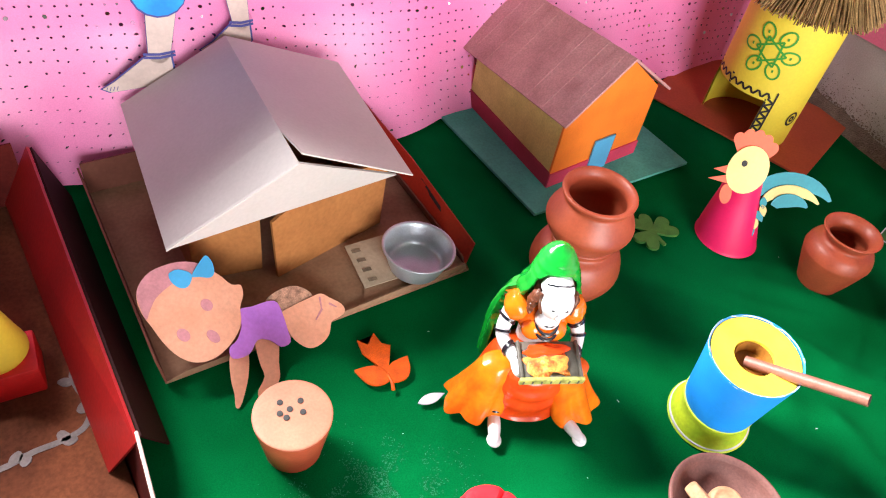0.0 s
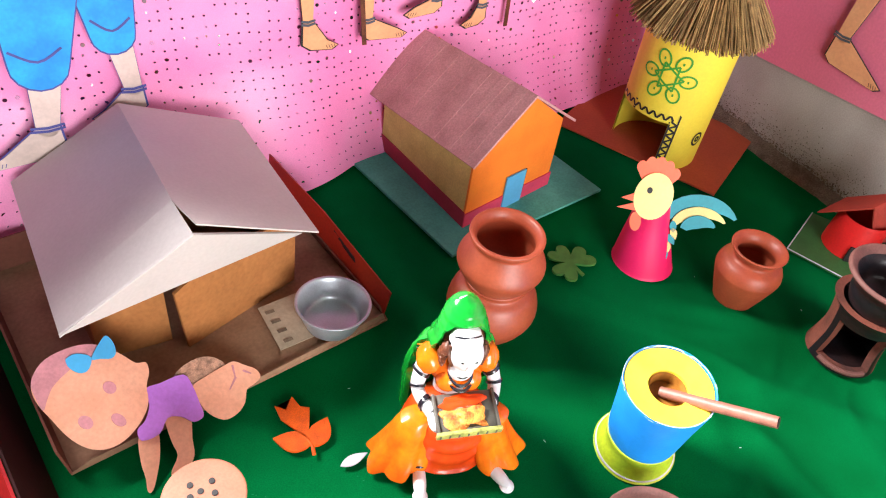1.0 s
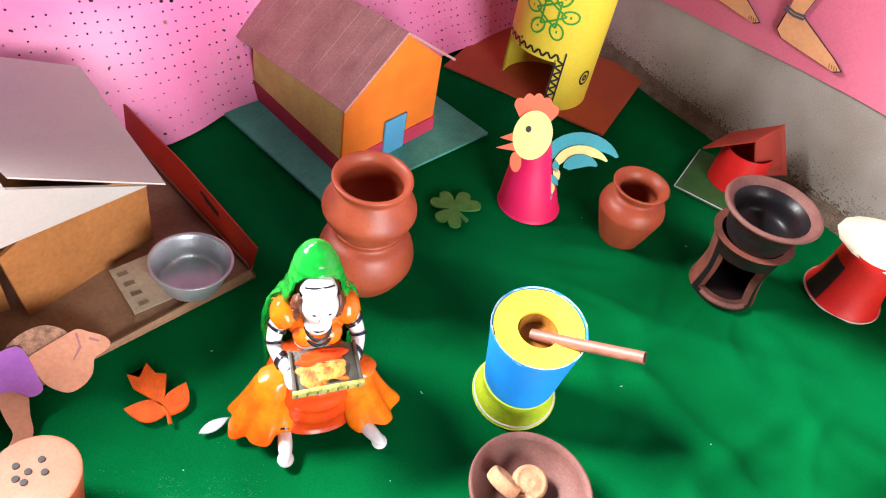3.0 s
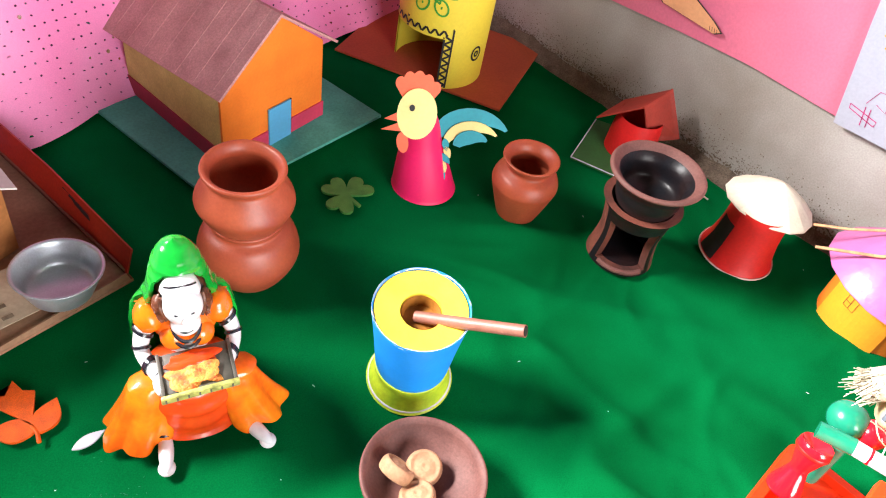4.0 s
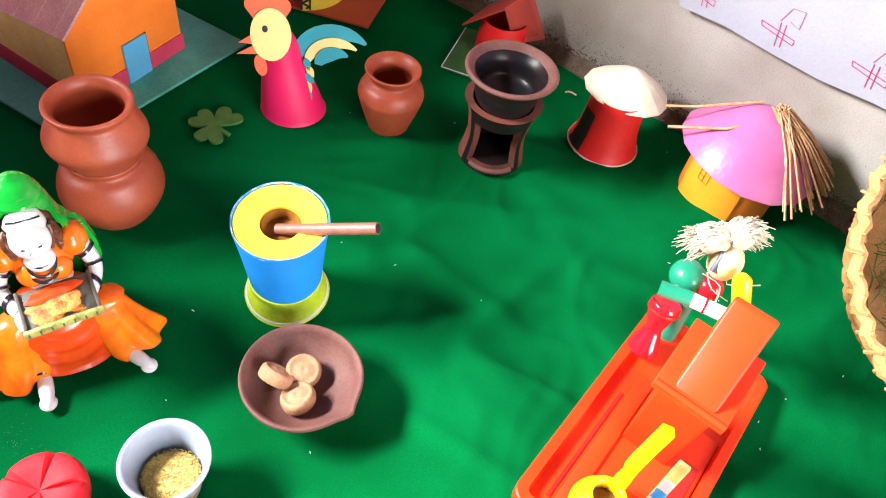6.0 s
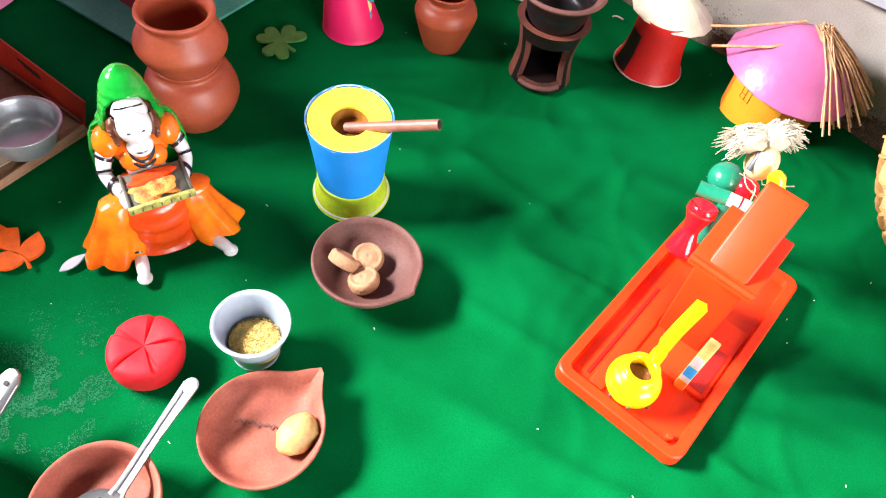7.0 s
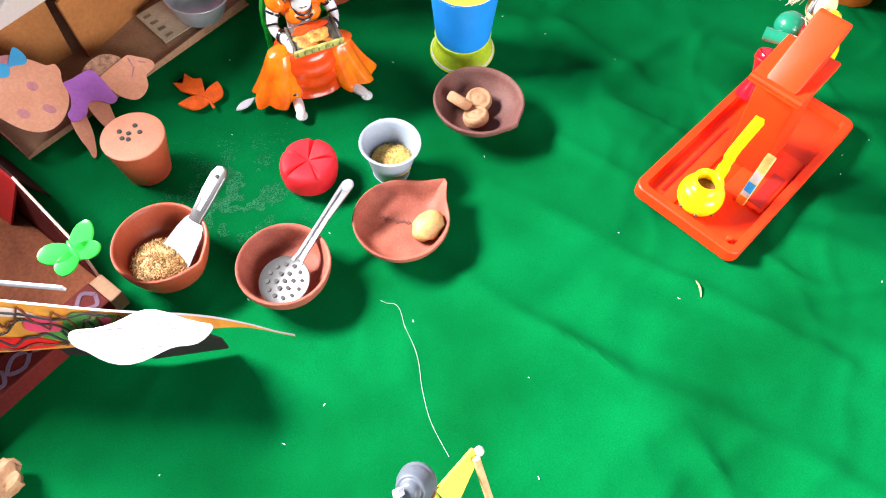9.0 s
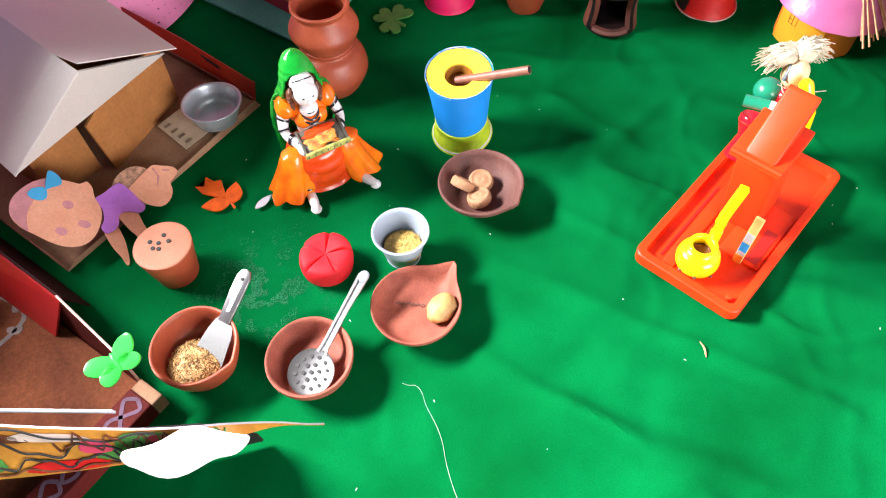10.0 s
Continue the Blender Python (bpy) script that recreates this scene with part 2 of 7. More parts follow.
WICKER = mat("bamboo_wicker", (0.50, 0.27, 0.095), 0.6, 0.25, 60, 500, 0.3, second=(0.36, 0.17, 0.055), islands=0.25)
GRASS = mat("dry_green_grass", (0.20, 0.26, 0.085), 0.8, 0.25, 90, 400, 0.1, islands=0.4)
MUD = mat("mud_wash", (0.19, 0.060, 0.028), 0.85, 0.25, 14, 300, 0.3, second=(0.075, 0.022, 0.013), spec=0.1, size=0.001)
RED_BOARD = mat("red_board", (0.36, 0.012, 0.012), 0.42, 0.15, 16, 260, 0.08, second=(0.28, 0.01, 0.012))
CHALK = mat("chalk_line", (0.24, 0.20, 0.20), 0.9, 0.15, 90, 500, 0.2)
GREY_FELT = mat("slate_grey_paint", (0.08, 0.095, 0.125), 0.5, 0.1, 40, 300, 0.1)
MUSTARD = mat("mustard_print", (0.58, 0.26, 0.04), 0.4, 0.15, 20, 200, 0.05, second=(0.48, 0.17, 0.03))
THREAD = mat("white_thread", (0.72, 0.80, 0.72), 0.8, 0.1, 200, 900, 0.0)
WOOD_PALE = mat("pale_wood", (0.66, 0.42, 0.20), 0.6, 0.15, 60, 400, 0.15)


# ---- mesh helpers ----
def part(name, bm, material, parent=None, label="", smooth=True):
    """Links a bmesh as one mesh object, under a thing or a part."""
    me = bpy.data.meshes.new(name)
    bm.to_mesh(me)
    bm.free()
    for m in material if isinstance(material, (list, tuple)) else [material]:
        me.materials.append(m)
    if smooth:
        me.shade_smooth()
        me.set_sharp_from_angle(angle=radians(38))
    ob = new(name, me)
    if parent is not None:
        ob.parent = parent
    return tagged(ob, label)


def thing(name, m, label, category, group="", kind=""):
    ob = new(name)
    ob.empty_display_size = 0.02
    ob.matrix_world = m
    return tagged(ob, label, category, group, kind)


def single(name, bm, material, m, label, category, group="", kind="", smooth=True):
    """A thing of one mesh."""
    ob = part(name, bm, material, None, "", smooth)
    ob.matrix_world = m
    return tagged(ob, label, category, group, kind)


def add(bm, verts, faces, slot=0):
    vs = [bm.verts.new(v) for v in verts]
    for f in faces:
        try:
            bm.faces.new([vs[i] for i in f]).material_index = slot
        except ValueError:
            pass
    return vs


def lathe(profile, seg=40, bm=None, slot=0, m=None, squash=None, wobble=0.0):
    """A body turned round z from (radius, height) pairs; a radius of 0 closes it. squash(angle, r, z) moves points."""
    bm = bm or bmesh.new()
    rings = []
    ph = random.random() * 6
    for r, z in profile:
        if r <= 1e-6:
            p = Vector((0, 0, z))
            rings.append([bm.verts.new(m @ p if m else p)])
            continue
        ring = []
        for i in range(seg):
            a = 2 * math.pi * i / seg
            rr = r * (1 + wobble * (math.sin(2 * a + ph + z * 20) + 0.6 * math.sin(3 * a + 2 * ph - z * 33)))
            p = Vector((rr * math.cos(a), rr * math.sin(a), z))
            if squash:
                p = Vector(squash(a, p))
            ring.append(bm.verts.new(m @ p if m else p))
        rings.append(ring)
    for a, b in zip(rings, rings[1:]):
        for i in range(seg):
            j = (i + 1) % seg
            if len(a) == 1 and len(b) == 1:
                break
            f = [a[0], b[j], b[i]] if len(a) == 1 else [a[i], a[j], b[0]] if len(b) == 1 else [a[i], a[j], b[j], b[i]]
            bm.faces.new(f).material_index = slot
    return bm


def smooth_profile(points, n=5):
    """Rounds a profile of (radius, height) pairs by a spline through them."""
    out = []
    p = [points[0]] + list(points) + [points[-1]]
    for i in range(1, len(p) - 2):
        for k in range(n):
            t = k / n
            out.append(tuple(0.5 * (2 * p[i][d] + (p[i + 1][d] - p[i - 1][d]) * t + (2 * p[i - 1][d] - 5 * p[i][d] + 4 * p[i + 1][d] - p[i + 2][d]) * t * t + (3 * p[i][d] - p[i - 1][d] - 3 * p[i + 1][d] + p[i + 2][d]) * t ** 3) for d in (0, 1)))
    out.append(tuple(points[-1]))
    return [(max(0.0, a), b) for a, b in out]


def box(x0, y0, z0, x1, y1, z1, bevel=0.0, bm=None, slot=0, m=None):
    tmp = bmesh.new()
    add(tmp, [(x0, y0, z0), (x1, y0, z0), (x1, y1, z0), (x0, y1, z0), (x0, y0, z1), (x1, y0, z1), (x1, y1, z1), (x0, y1, z1)],
        [(3, 2, 1, 0), (4, 5, 6, 7), (0, 1, 5, 4), (1, 2, 6, 5), (2, 3, 7, 6), (3, 0, 4, 7)])
    if bevel:
        bmesh.ops.bevel(tmp, geom=tmp.edges[:], offset=bevel, segments=2, profile=0.5, affect="EDGES")
    return merge(tmp, bm, slot, m)


def merge(tmp, bm=None, slot=0, m=None):
    bm = bm or bmesh.new()
    vs = {v: bm.verts.new(m @ v.co if m else v.co) for v in tmp.verts}
    for f in tmp.faces:
        try:
            bm.faces.new([vs[v] for v in f.verts]).material_index = slot if slot is not None else f.material_index
        except ValueError:
            pass
    tmp.free()
    return bm


def slab(corners, thick, bm=None, slot=0):
    """A flat or slightly folded sheet through corners in space, thick along its normal."""
    bm = bm or bmesh.new()
    p = [Vector(c) for c in corners]
    n = sum(((p[i] - p[0]).cross(p[i + 1] - p[0]) for i in range(1, len(p) - 1)), Vector()).normalized() * thick
    k = len(p)
    add(bm, p + [q - n for q in p], [tuple(range(k)), tuple(reversed(range(k, 2 * k)))] + [(i, k + i, k + (i + 1) % k, (i + 1) % k) for i in range(k)], slot)
    return bm


def plate(outline, z0, z1, bm=None, slot=0, m=None):
    """A flat cut-out with an outline in x and y."""
    bm = bm or bmesh.new()
    k = len(outline)
    top = [Vector((x, y, z1)) for x, y in outline]
    low = [Vector((x, y, z0)) for x, y in outline]
    vs = [bm.verts.new(m @ v if m else v) for v in top + low]
    bm.faces.new(vs[:k]).material_index = slot
    bm.faces.new(list(reversed(vs[k:]))).material_index = slot
    for i in range(k):
        j = (i + 1) % k
        bm.faces.new([vs[i], vs[k + i], vs[k + j], vs[j]]).material_index = slot
    return bm


def ellipse(cx, cy, rx, ry, n=24, turn=0.0, rough=0.0):
    out = []
    for i in range(n):
        a = 2 * math.pi * i / n
        s = 1 + rough * math.sin(a * 3 + cx * 90) + 0.6 * rough * math.sin(a * 5 + cy * 70)
        x, y = rx * s * math.cos(a), ry * s * math.sin(a)
        out.append((cx + x * math.cos(turn) - y * math.sin(turn), cy + x * math.sin(turn) + y * math.cos(turn)))
    return out


def spline(points, n=6):
    """A smooth run of points through the given ones, of any dimension."""
    p = [Vector(points[0])] + [Vector(q) for q in points] + [Vector(points[-1])]
    out = []
    for i in range(1, len(p) - 2):
        for k in range(n):
            t = k / n
            out.append(0.5 * (2 * p[i] + (p[i + 1] - p[i - 1]) * t + (2 * p[i - 1] - 5 * p[i] + 4 * p[i + 1] - p[i + 2]) * t * t + (3 * p[i] - p[i - 1] - 3 * p[i + 1] + p[i + 2]) * t ** 3))
    out.append(p[-1])
    return out


def tube(points, radius, seg=8, bm=None, slot=0, flat=1.0):
    """A rod along points; radius is a number or one for each point; flat squeezes it along z."""
    bm = bm or bmesh.new()
    p = [Vector(q) for q in points]
    rings = []
    for i, q in enumerate(p):
        d = (p[min(i + 1, len(p) - 1)] - p[max(i - 1, 0)]).normalized()
        side = d.cross(Vector((0, 0, 1)))
        side = side.normalized() if side.length > 1e-4 else Vector((1, 0, 0))
        up = side.cross(d)
        r = radius[i] if isinstance(radius, (list, tuple)) else radius
        rings.append([bm.verts.new(q + side * (r * math.cos(2 * math.pi * k / seg)) + up * (r * flat * math.sin(2 * math.pi * k / seg))) for k in range(seg)])
    for a, b in zip(rings, rings[1:]):
        for k in range(seg):
            bm.faces.new([a[k], a[(k + 1) % seg], b[(k + 1) % seg], b[k]]).material_index = slot
    bm.faces.new(list(reversed(rings[0]))).material_index = slot
    bm.faces.new(rings[-1]).material_index = slot
    return bm


def ball(c, rx, ry, rz, bm=None, slot=0, seg=20, rows=12, lump=0.0, m=None):
    """A rounded lump."""
    bm = bm or bmesh.new()
    tmp = bmesh.new()
    bmesh.ops.create_uvsphere(tmp, u_segments=seg, v_segments=rows, radius=1)
    for v in tmp.verts:
        k = 1 + lump * noise.noise(v.co * 1.7 + Vector(c) * 60)
        v.co = Vector((c[0] + v.co.x * rx * k, c[1] + v.co.y * ry * k, c[2] + v.co.z * rz * k))
    return merge(tmp, bm, slot, m)


def stroke(points, width, z, bm=None, slot=0, m=None, lift=0.0004):
    """A drawn line in the x-y plane, raised by a hair."""
    bm = bm or bmesh.new()
    p = [Vector((x, y, 0)) for x, y in points]
    left, right = [], []
    for i, q in enumerate(p):
        d = (p[min(i + 1, len(p) - 1)] - p[max(i - 1, 0)]).normalized()
        s = Vector((-d.y, d.x, 0)) * width / 2
        for side, o in ((left, q + s), (right, q - s)):
            o = o + Vector((0, 0, z + lift))
            side.append(bm.verts.new(m @ o if m else o))
    for i in range(len(p) - 1):
        bm.faces.new([left[i], right[i], right[i + 1], left[i + 1]]).material_index = slot
    return bm


TH = math.atan2(0.455, 0.89)
DEG = math.degrees(TH)
CORNER = Vector((0.6065, 1.165, 0))

# ---- structure ----
ROOM = Matrix.Translation(CORNER) @ Matrix.Rotation(TH, 4, "Z")
WIDE, DEEP, HIGH = 2.7, 2.7, 2.4


def wall(name, bm, material, label):
    return single(name, bm, material, ROOM, label, "wall", kind="structure", smooth=False)


def wall_with_opening(x0, x1, y0, y1, o0, o1, z0, z1):
    """A wall along x with an opening from o0 to o1 between the heights z0 and z1."""
    bm = box(x0, y0, 0, o0, y1, HIGH)
    box(o1, y0, 0, x1, y1, HIGH, bm=bm)
    if z0 > 0:
        box(o0, y0, 0, o1, y1, z0, bm=bm)
    box(o0, y0, z1, o1, y1, HIGH, bm=bm)
    return bm


single("floor", box(-WIDE - 0.2, -DEEP - 0.2, -0.1, 0.2, 0.2, -0.024), FLOOR, ROOM, "grey cement floor under the green cloth", "floor", kind="structure", smooth=False)
wall("wall_back", wall_with_opening(-WIDE - 0.15, 0.15, 0.0, 0.15, -1.78, -0.62, 0.63, 1.6), PLASTER, "plastered wall behind the pink sequin fabric")
wall("wall_left", box(-WIDE - 0.15, -DEEP, -0.01, -WIDE, 0, HIGH), PLASTER, "plain cream plastered side wall")
wall("wall_front", wall_with_opening(-WIDE - 0.15, 0.15, -DEEP - 0.15, -DEEP, -1.5, -0.2, 0.0, 1.45), PLASTER, "plain cream plastered wall with a doorway")
wall("wall_right", box(0, -DEEP, -0.01, 0.15, 0, HIGH), CEMENT, "bare grey cement wall with dirty rough foot")
single("ceiling", box(-WIDE - 0.2, -DEEP - 0.2, HIGH, 0.2, 0.2, HIGH + 0.1), PLASTER, ROOM, "plain white plastered ceiling", "ceiling", kind="structure", smooth=False)

# dirt heaped along the foot of the cement wall
bm = bmesh.new()
rows_d, prev = 90, None
for i in range(rows_d + 1):
    y = -2.0 * i / rows_d
    w = 0.018 + 0.008 * noise.noise(Vector((0, y * 9, 3)))
    h = 0.008 + 0.007 * noise.noise(Vector((2, y * 12, 0)))
    now = [bm.verts.new(v) for v in ((-w, y, -0.006), (-w * 0.55, y, h * 0.35), (-0.004, y, h), (-0.0015, y, h + 0.004 + 0.010 * abs(noise.noise(Vector((y * 61, 5, 0))))), (0.001, y, h + 0.006 + 0.011 * abs(noise.noise(Vector((y * 61, 5, 0))))))]
    if prev:
        for k in range(4):
            bm.faces.new([prev[k], now[k], now[k + 1], prev[k + 1]])
    prev = now
single("trim", bm, DIRT, ROOM, "brown dirt and crumbs along the foot of the cement wall", "dirt", kind="structure")
bm = bmesh.new()
rnd = random.Random(5)
for k in range(9500):
    y, z = -rnd.uniform(0.02, 1.7), 0.006 + abs(rnd.gauss(0, 0.021 + 0.010 * noise.noise(Vector((y * 7, 0, 1)))))
    if z > 0.085:
        continue
    r = rnd.uniform(0.0004, 0.0013) * (1.3 if z < 0.022 else 0.75)
    ring = [(-0.0006, y + r * rnd.uniform(0.7, 1.5) * math.cos(a), z + r * rnd.uniform(0.6, 1.2) * math.sin(a)) for a in (0.3, 1.5, 2.8, 4.0, 5.2)]
    add(bm, ring + [(-r * 0.8, y, z)], [(q, (q + 1) % 5, 5) for q in range(5)])
single("crumb", bm, DIRT, ROOM, "brown dirt crumbs stuck to the foot of the cement wall", "dirt", kind="stuff", smooth=False)

# green cloth: one creased sheet over the floor
bm = bmesh.new()
NX, NY = 330, 320
FOLDS = [((0.50, 0.02), (0.80, -0.22), 0.0030, 0.020), ((0.56, 0.20), (0.44, 0.46), 0.0022, 0.016), ((0.40, 0.47), (0.60, 0.36), 0.0026, 0.018), ((0.26, 0.12), (0.46, -0.16), 0.0026, 0.013), ((0.68, 0.34), (0.80, 0.22), 0.0024, 0.018), ((0.28, 0.06), (0.62, -0.28), 0.0050, 0.016), ((0.40, 0.34), (0.66, 0.30), 0.0022, 0.014), ((0.44, 0.52), (0.72, 0.40), 0.0028, 0.016), ((0.30, 0.02), (0.55, 0.13), -0.0018, 0.02), ((0.42, 0.02), (0.62, -0.12), 0.0032, 0.018), ((0.52, 0.30), (0.66, 0.36), 0.0020, 0.012), ((0.62, 0.62), (0.70, 0.42), 0.0022, 0.016), ((0.20, -0.10), (0.36, -0.24), 0.0030, 0.016), ((0.34, 0.20), (0.60, -0.10), 0.0026, 0.012), ((0.44, 0.24), (0.54, 0.10), 0.0022, 0.010), ((0.36, -0.02), (0.46, -0.20), 0.0030, 0.011), ((0.50, 0.44), (0.58, 0.28), 0.0024, 0.012), ((0.46, 0.60), (0.60, 0.56), 0.0020, 0.014), ((0.52, -0.02), (0.70, -0.06), -0.0022, 0.014)]


def cloth_height(x, y):
    h = 0.0022 * noise.noise(Vector((x * 6, y * 6, 0))) + 0.0008 * noise.noise(Vector((x * 19, y * 19, 4)))
    for (ax, ay), (bx, by), tall, wide in FOLDS:
        dx, dy = bx - ax, by - ay
        t = max(0.0, min(1.0, ((x - ax) * dx + (y - ay) * dy) / (dx * dx + dy * dy)))
        d = math.hypot(x - ax - t * dx, y - ay - t * dy) * (1 + 0.3 * noise.noise(Vector((x * 15, y * 15, 9))))
        h += 2.3 * tall * math.exp(-(d / wide) ** 2) * math.sin(math.pi * (0.12 + 0.76 * t))
    across, along = 0.71 * x + 0.71 * y, 0.71 * x - 0.71 * y
    open_right = max(0.0, min(1.0, (x - 0.42) / 0.10)) * max(0.0, min(1.0, (0.62 - y) / 0.10))
    open_front = max(0.0, min(1.0, (0.09 - y) / 0.06)) * max(0.0, min(1.0, (x - 0.12) / 0.08))
    bare = max(open_right, open_front)
    h += bare * (0.0085 * noise.noise(Vector((across * 11, along * 3.2, 7))) + 0.0045 * noise.noise(Vector((along * 15 + 3, across * 5, 2))))
    ridge = 1 - abs(noise.noise(Vector((across * 9 + 1.5 * noise.noise(Vector((x * 5, y * 5, 1))), along * 4, 5))))
    fine = 1 - abs(noise.noise(Vector((across * 5 + 9, along * 14 + noise.noise(Vector((x * 8, y * 8, 3))), 8))))
    h += (0.25 + 0.75 * bare) * (0.0046 * max(0.0, ridge - 0.72) / 0.28 + 0.0026 * max(0.0, fine - 0.78) / 0.22)
    return h - 0.005


grid = []
for i in range(NX + 1):
    col = []
    for j in range(NY + 1):
        lx, ly = -1.75 + (1.75 - 0.012) * i / NX, -1.75 + (1.75 - 0.012) * j / NY
        p = ROOM @ Vector((lx, ly, 0))
        col.append(bm.verts.new((p.x, p.y, cloth_height(p.x, p.y))))
    grid.append(col)
for i in range(NX):
    for j in range(NY):
        bm.faces.new([grid[i][j], grid[i + 1][j], grid[i + 1][j + 1], grid[i][j + 1]])
single("green_cloth", bm, GREEN_CLOTH, Matrix(), "creased bright green felt cloth spread over the floor", "cloth", kind="structure")

# pink sequin fabric hung on the back wall, with its foot drawn forward
FAB_X0, FAB_X1 = -1.75, -0.03


def fabric_depth(x, z):
    d = -0.014 - (0.052 + 0.024 * max(0.0, min(1.0, (-0.62 - x) / 0.08))) * max(0.0, 1 - z / 0.15) ** 1.4 * max(0.15, min(1.0, (-0.08 - x) / 0.12))
    d += 0.010 * math.sin(x * 21) * max(0.1, 1 - z / 0.5) + 0.006 * noise.noise(Vector((x * 9, z * 9, 0)))
    return min(d, -0.008)


bm = bmesh.new()
cols, rws = 140, 40
grid = [[bm.verts.new((FAB_X0 + (FAB_X1 - FAB_X0) * i / cols, fabric_depth(FAB_X0 + (FAB_X1 - FAB_X0) * i / cols, 0.385 * j / rws), 0.002 + 0.385 * j / rws)) for j in range(rws + 1)] for i in range(cols + 1)]
for i in range(cols):
    for j in range(rws):
        bm.faces.new([grid[i][j], grid[i + 1][j], grid[i + 1][j + 1], grid[i][j + 1]])
fabric = single("pink_fabric", bm, PINK_FABRIC, ROOM, "shiny pink fabric dotted with sequins, hung on the wall", "fabric")
bm = bmesh.new()
for i in range(147):
    for j in range(31):
        x, z = FAB_X0 + 0.0117 * i + random.uniform(-0.0012, 0.0012), 0.012 + 0.0117 * j + random.uniform(-0.0012, 0.0012)
        if x > FAB_X1 - 0.01 or random.random() < 0.22:
            continue
        big = random.random() < 0.10
        r, s = (0.0024 if big else 0.0014), (0 if random.random() < (0.8 if big else 0.16) else 1)
        y = fabric_depth(x, z) - 0.0008
        ax, az = random.uniform(-0.35, 0.35), random.uniform(-0.35, 0.35)
        add(bm, [(x + r * math.cos(a), y - r * (ax * math.cos(a) + az * math.sin(a)) - 0.0004, z + r * math.sin(a)) for a in (k * math.pi / 3 for k in range(6))], [tuple(range(6))], s)
seq = part("sequin", bm, [SEQUIN, SEQUIN_DARK], fabric, "tiny silver and dark sequins", smooth=False)
tagged(seq, kind="stuff")

# pink sheet over the upper part of the cement wall, above a bare band
bm = bmesh.new()
prev = None
for i in range(121):
    y = -0.05 - 1.9 * i / 120
    lo = 0.112 + 0.042 * min(1.0, -y / 0.55) + 0.004 * noise.noise(Vector((y * 3, 0, 0)))
    d = -0.006 - 0.003 * noise.noise(Vector((y * 5, 2, 0)))
    now = [bm.verts.new(v) for v in ((d, y, lo), (d - 0.001, y, 0.3), (-0.005, y, 0.6))]
    if prev:
        for k in range(2):
            bm.faces.new([prev[k], now[k], now[k + 1], prev[k + 1]])
    prev = now
single("pink_sheet", bm, PINK_PAPER, ROOM, "plain pink sheet covering the cement wall above its bare foot", "wall covering")


def at(x, y, z=0.0, turn=0.0):
    return pose(x, y, z, 0, 0, turn)


# ---- clay pots and bowls ----
def vessel(profile, material, name, m, label, category, group="", wobble=0.006, seg=44, squash=None, lip=0.005):
    """A turned vessel: its body, and its lip as a part of its own."""
    pts = smooth_profile(profile)
    high = max(z for _, z in pts)
    up = next(i for i, p in enumerate(pts) if p[1] > high - lip)
    down = len(pts) - 1 - next(i for i, p in enumerate(reversed(pts)) if p[1] > high - lip)
    ob = thing(name, m, label, category, group)
    turn = random.getstate()
    bm = lathe(pts[:up + 1], seg, wobble=wobble, squash=squash)
    random.setstate(turn)
    lathe(pts[down:], seg, bm, wobble=wobble, squash=squash)
    part("body", bm, material, ob)
    random.setstate(turn)
    part("rim", lathe(pts[up:down + 1], seg, wobble=wobble, squash=squash), material, ob)
    return ob


# two pots stacked one on the other
vessel([(0, 0.0), (0.026, 0.0), (0.036, 0.008), (0.0475, 0.030), (0.0482, 0.045), (0.042, 0.062), (0.0335, 0.070), (0.0345, 0.076), (0.031, 0.077), (0.029, 0.068), (0.036, 0.05), (0.038, 0.03), (0, 0.012)],
       CLAY, "clay_pot", at(0.243, 0.552), "round red terracotta pot under another pot", "pot", "terracotta pots")
vessel([(0, 0.0), (0.022, 0.0), (0.034, 0.006), (0.0445, 0.024), (0.0445, 0.034), (0.037, 0.048), (0.0335, 0.055), (0.038, 0.062), (0.0372, 0.0655), (0.033, 0.064), (0.0295, 0.056), (0.034, 0.044), (0.038, 0.028), (0.028, 0.008), (0, 0.004)],
       CLAY, "clay_pot", at(0.242, 0.551, 0.0735), "red terracotta pot with a flared rim stacked on another pot", "pot", "terracotta pots")
# small pot
vessel([(0, 0.0), (0.022, 0.0), (0.026, 0.004), (0.0375, 0.040), (0.0385, 0.050), (0.034, 0.060), (0.026, 0.066), (0.0265, 0.071), (0.0325, 0.079), (0.031, 0.081), (0.025, 0.076), (0.0225, 0.068), (0.030, 0.056), (0.033, 0.045), (0.022, 0.008), (0, 0.006)],
       CLAY, "clay_pot", at(0.556, 0.612), "small shouldered terracotta pot with a flared lip", "pot", "terracotta pots")

# clay stove with a fire mouth, and the sooty pot on it
stove = thing("clay_stove", at(0.658, 0.531, 0, -30), "smoke-blackened clay stove with an arched fire mouth", "stove")


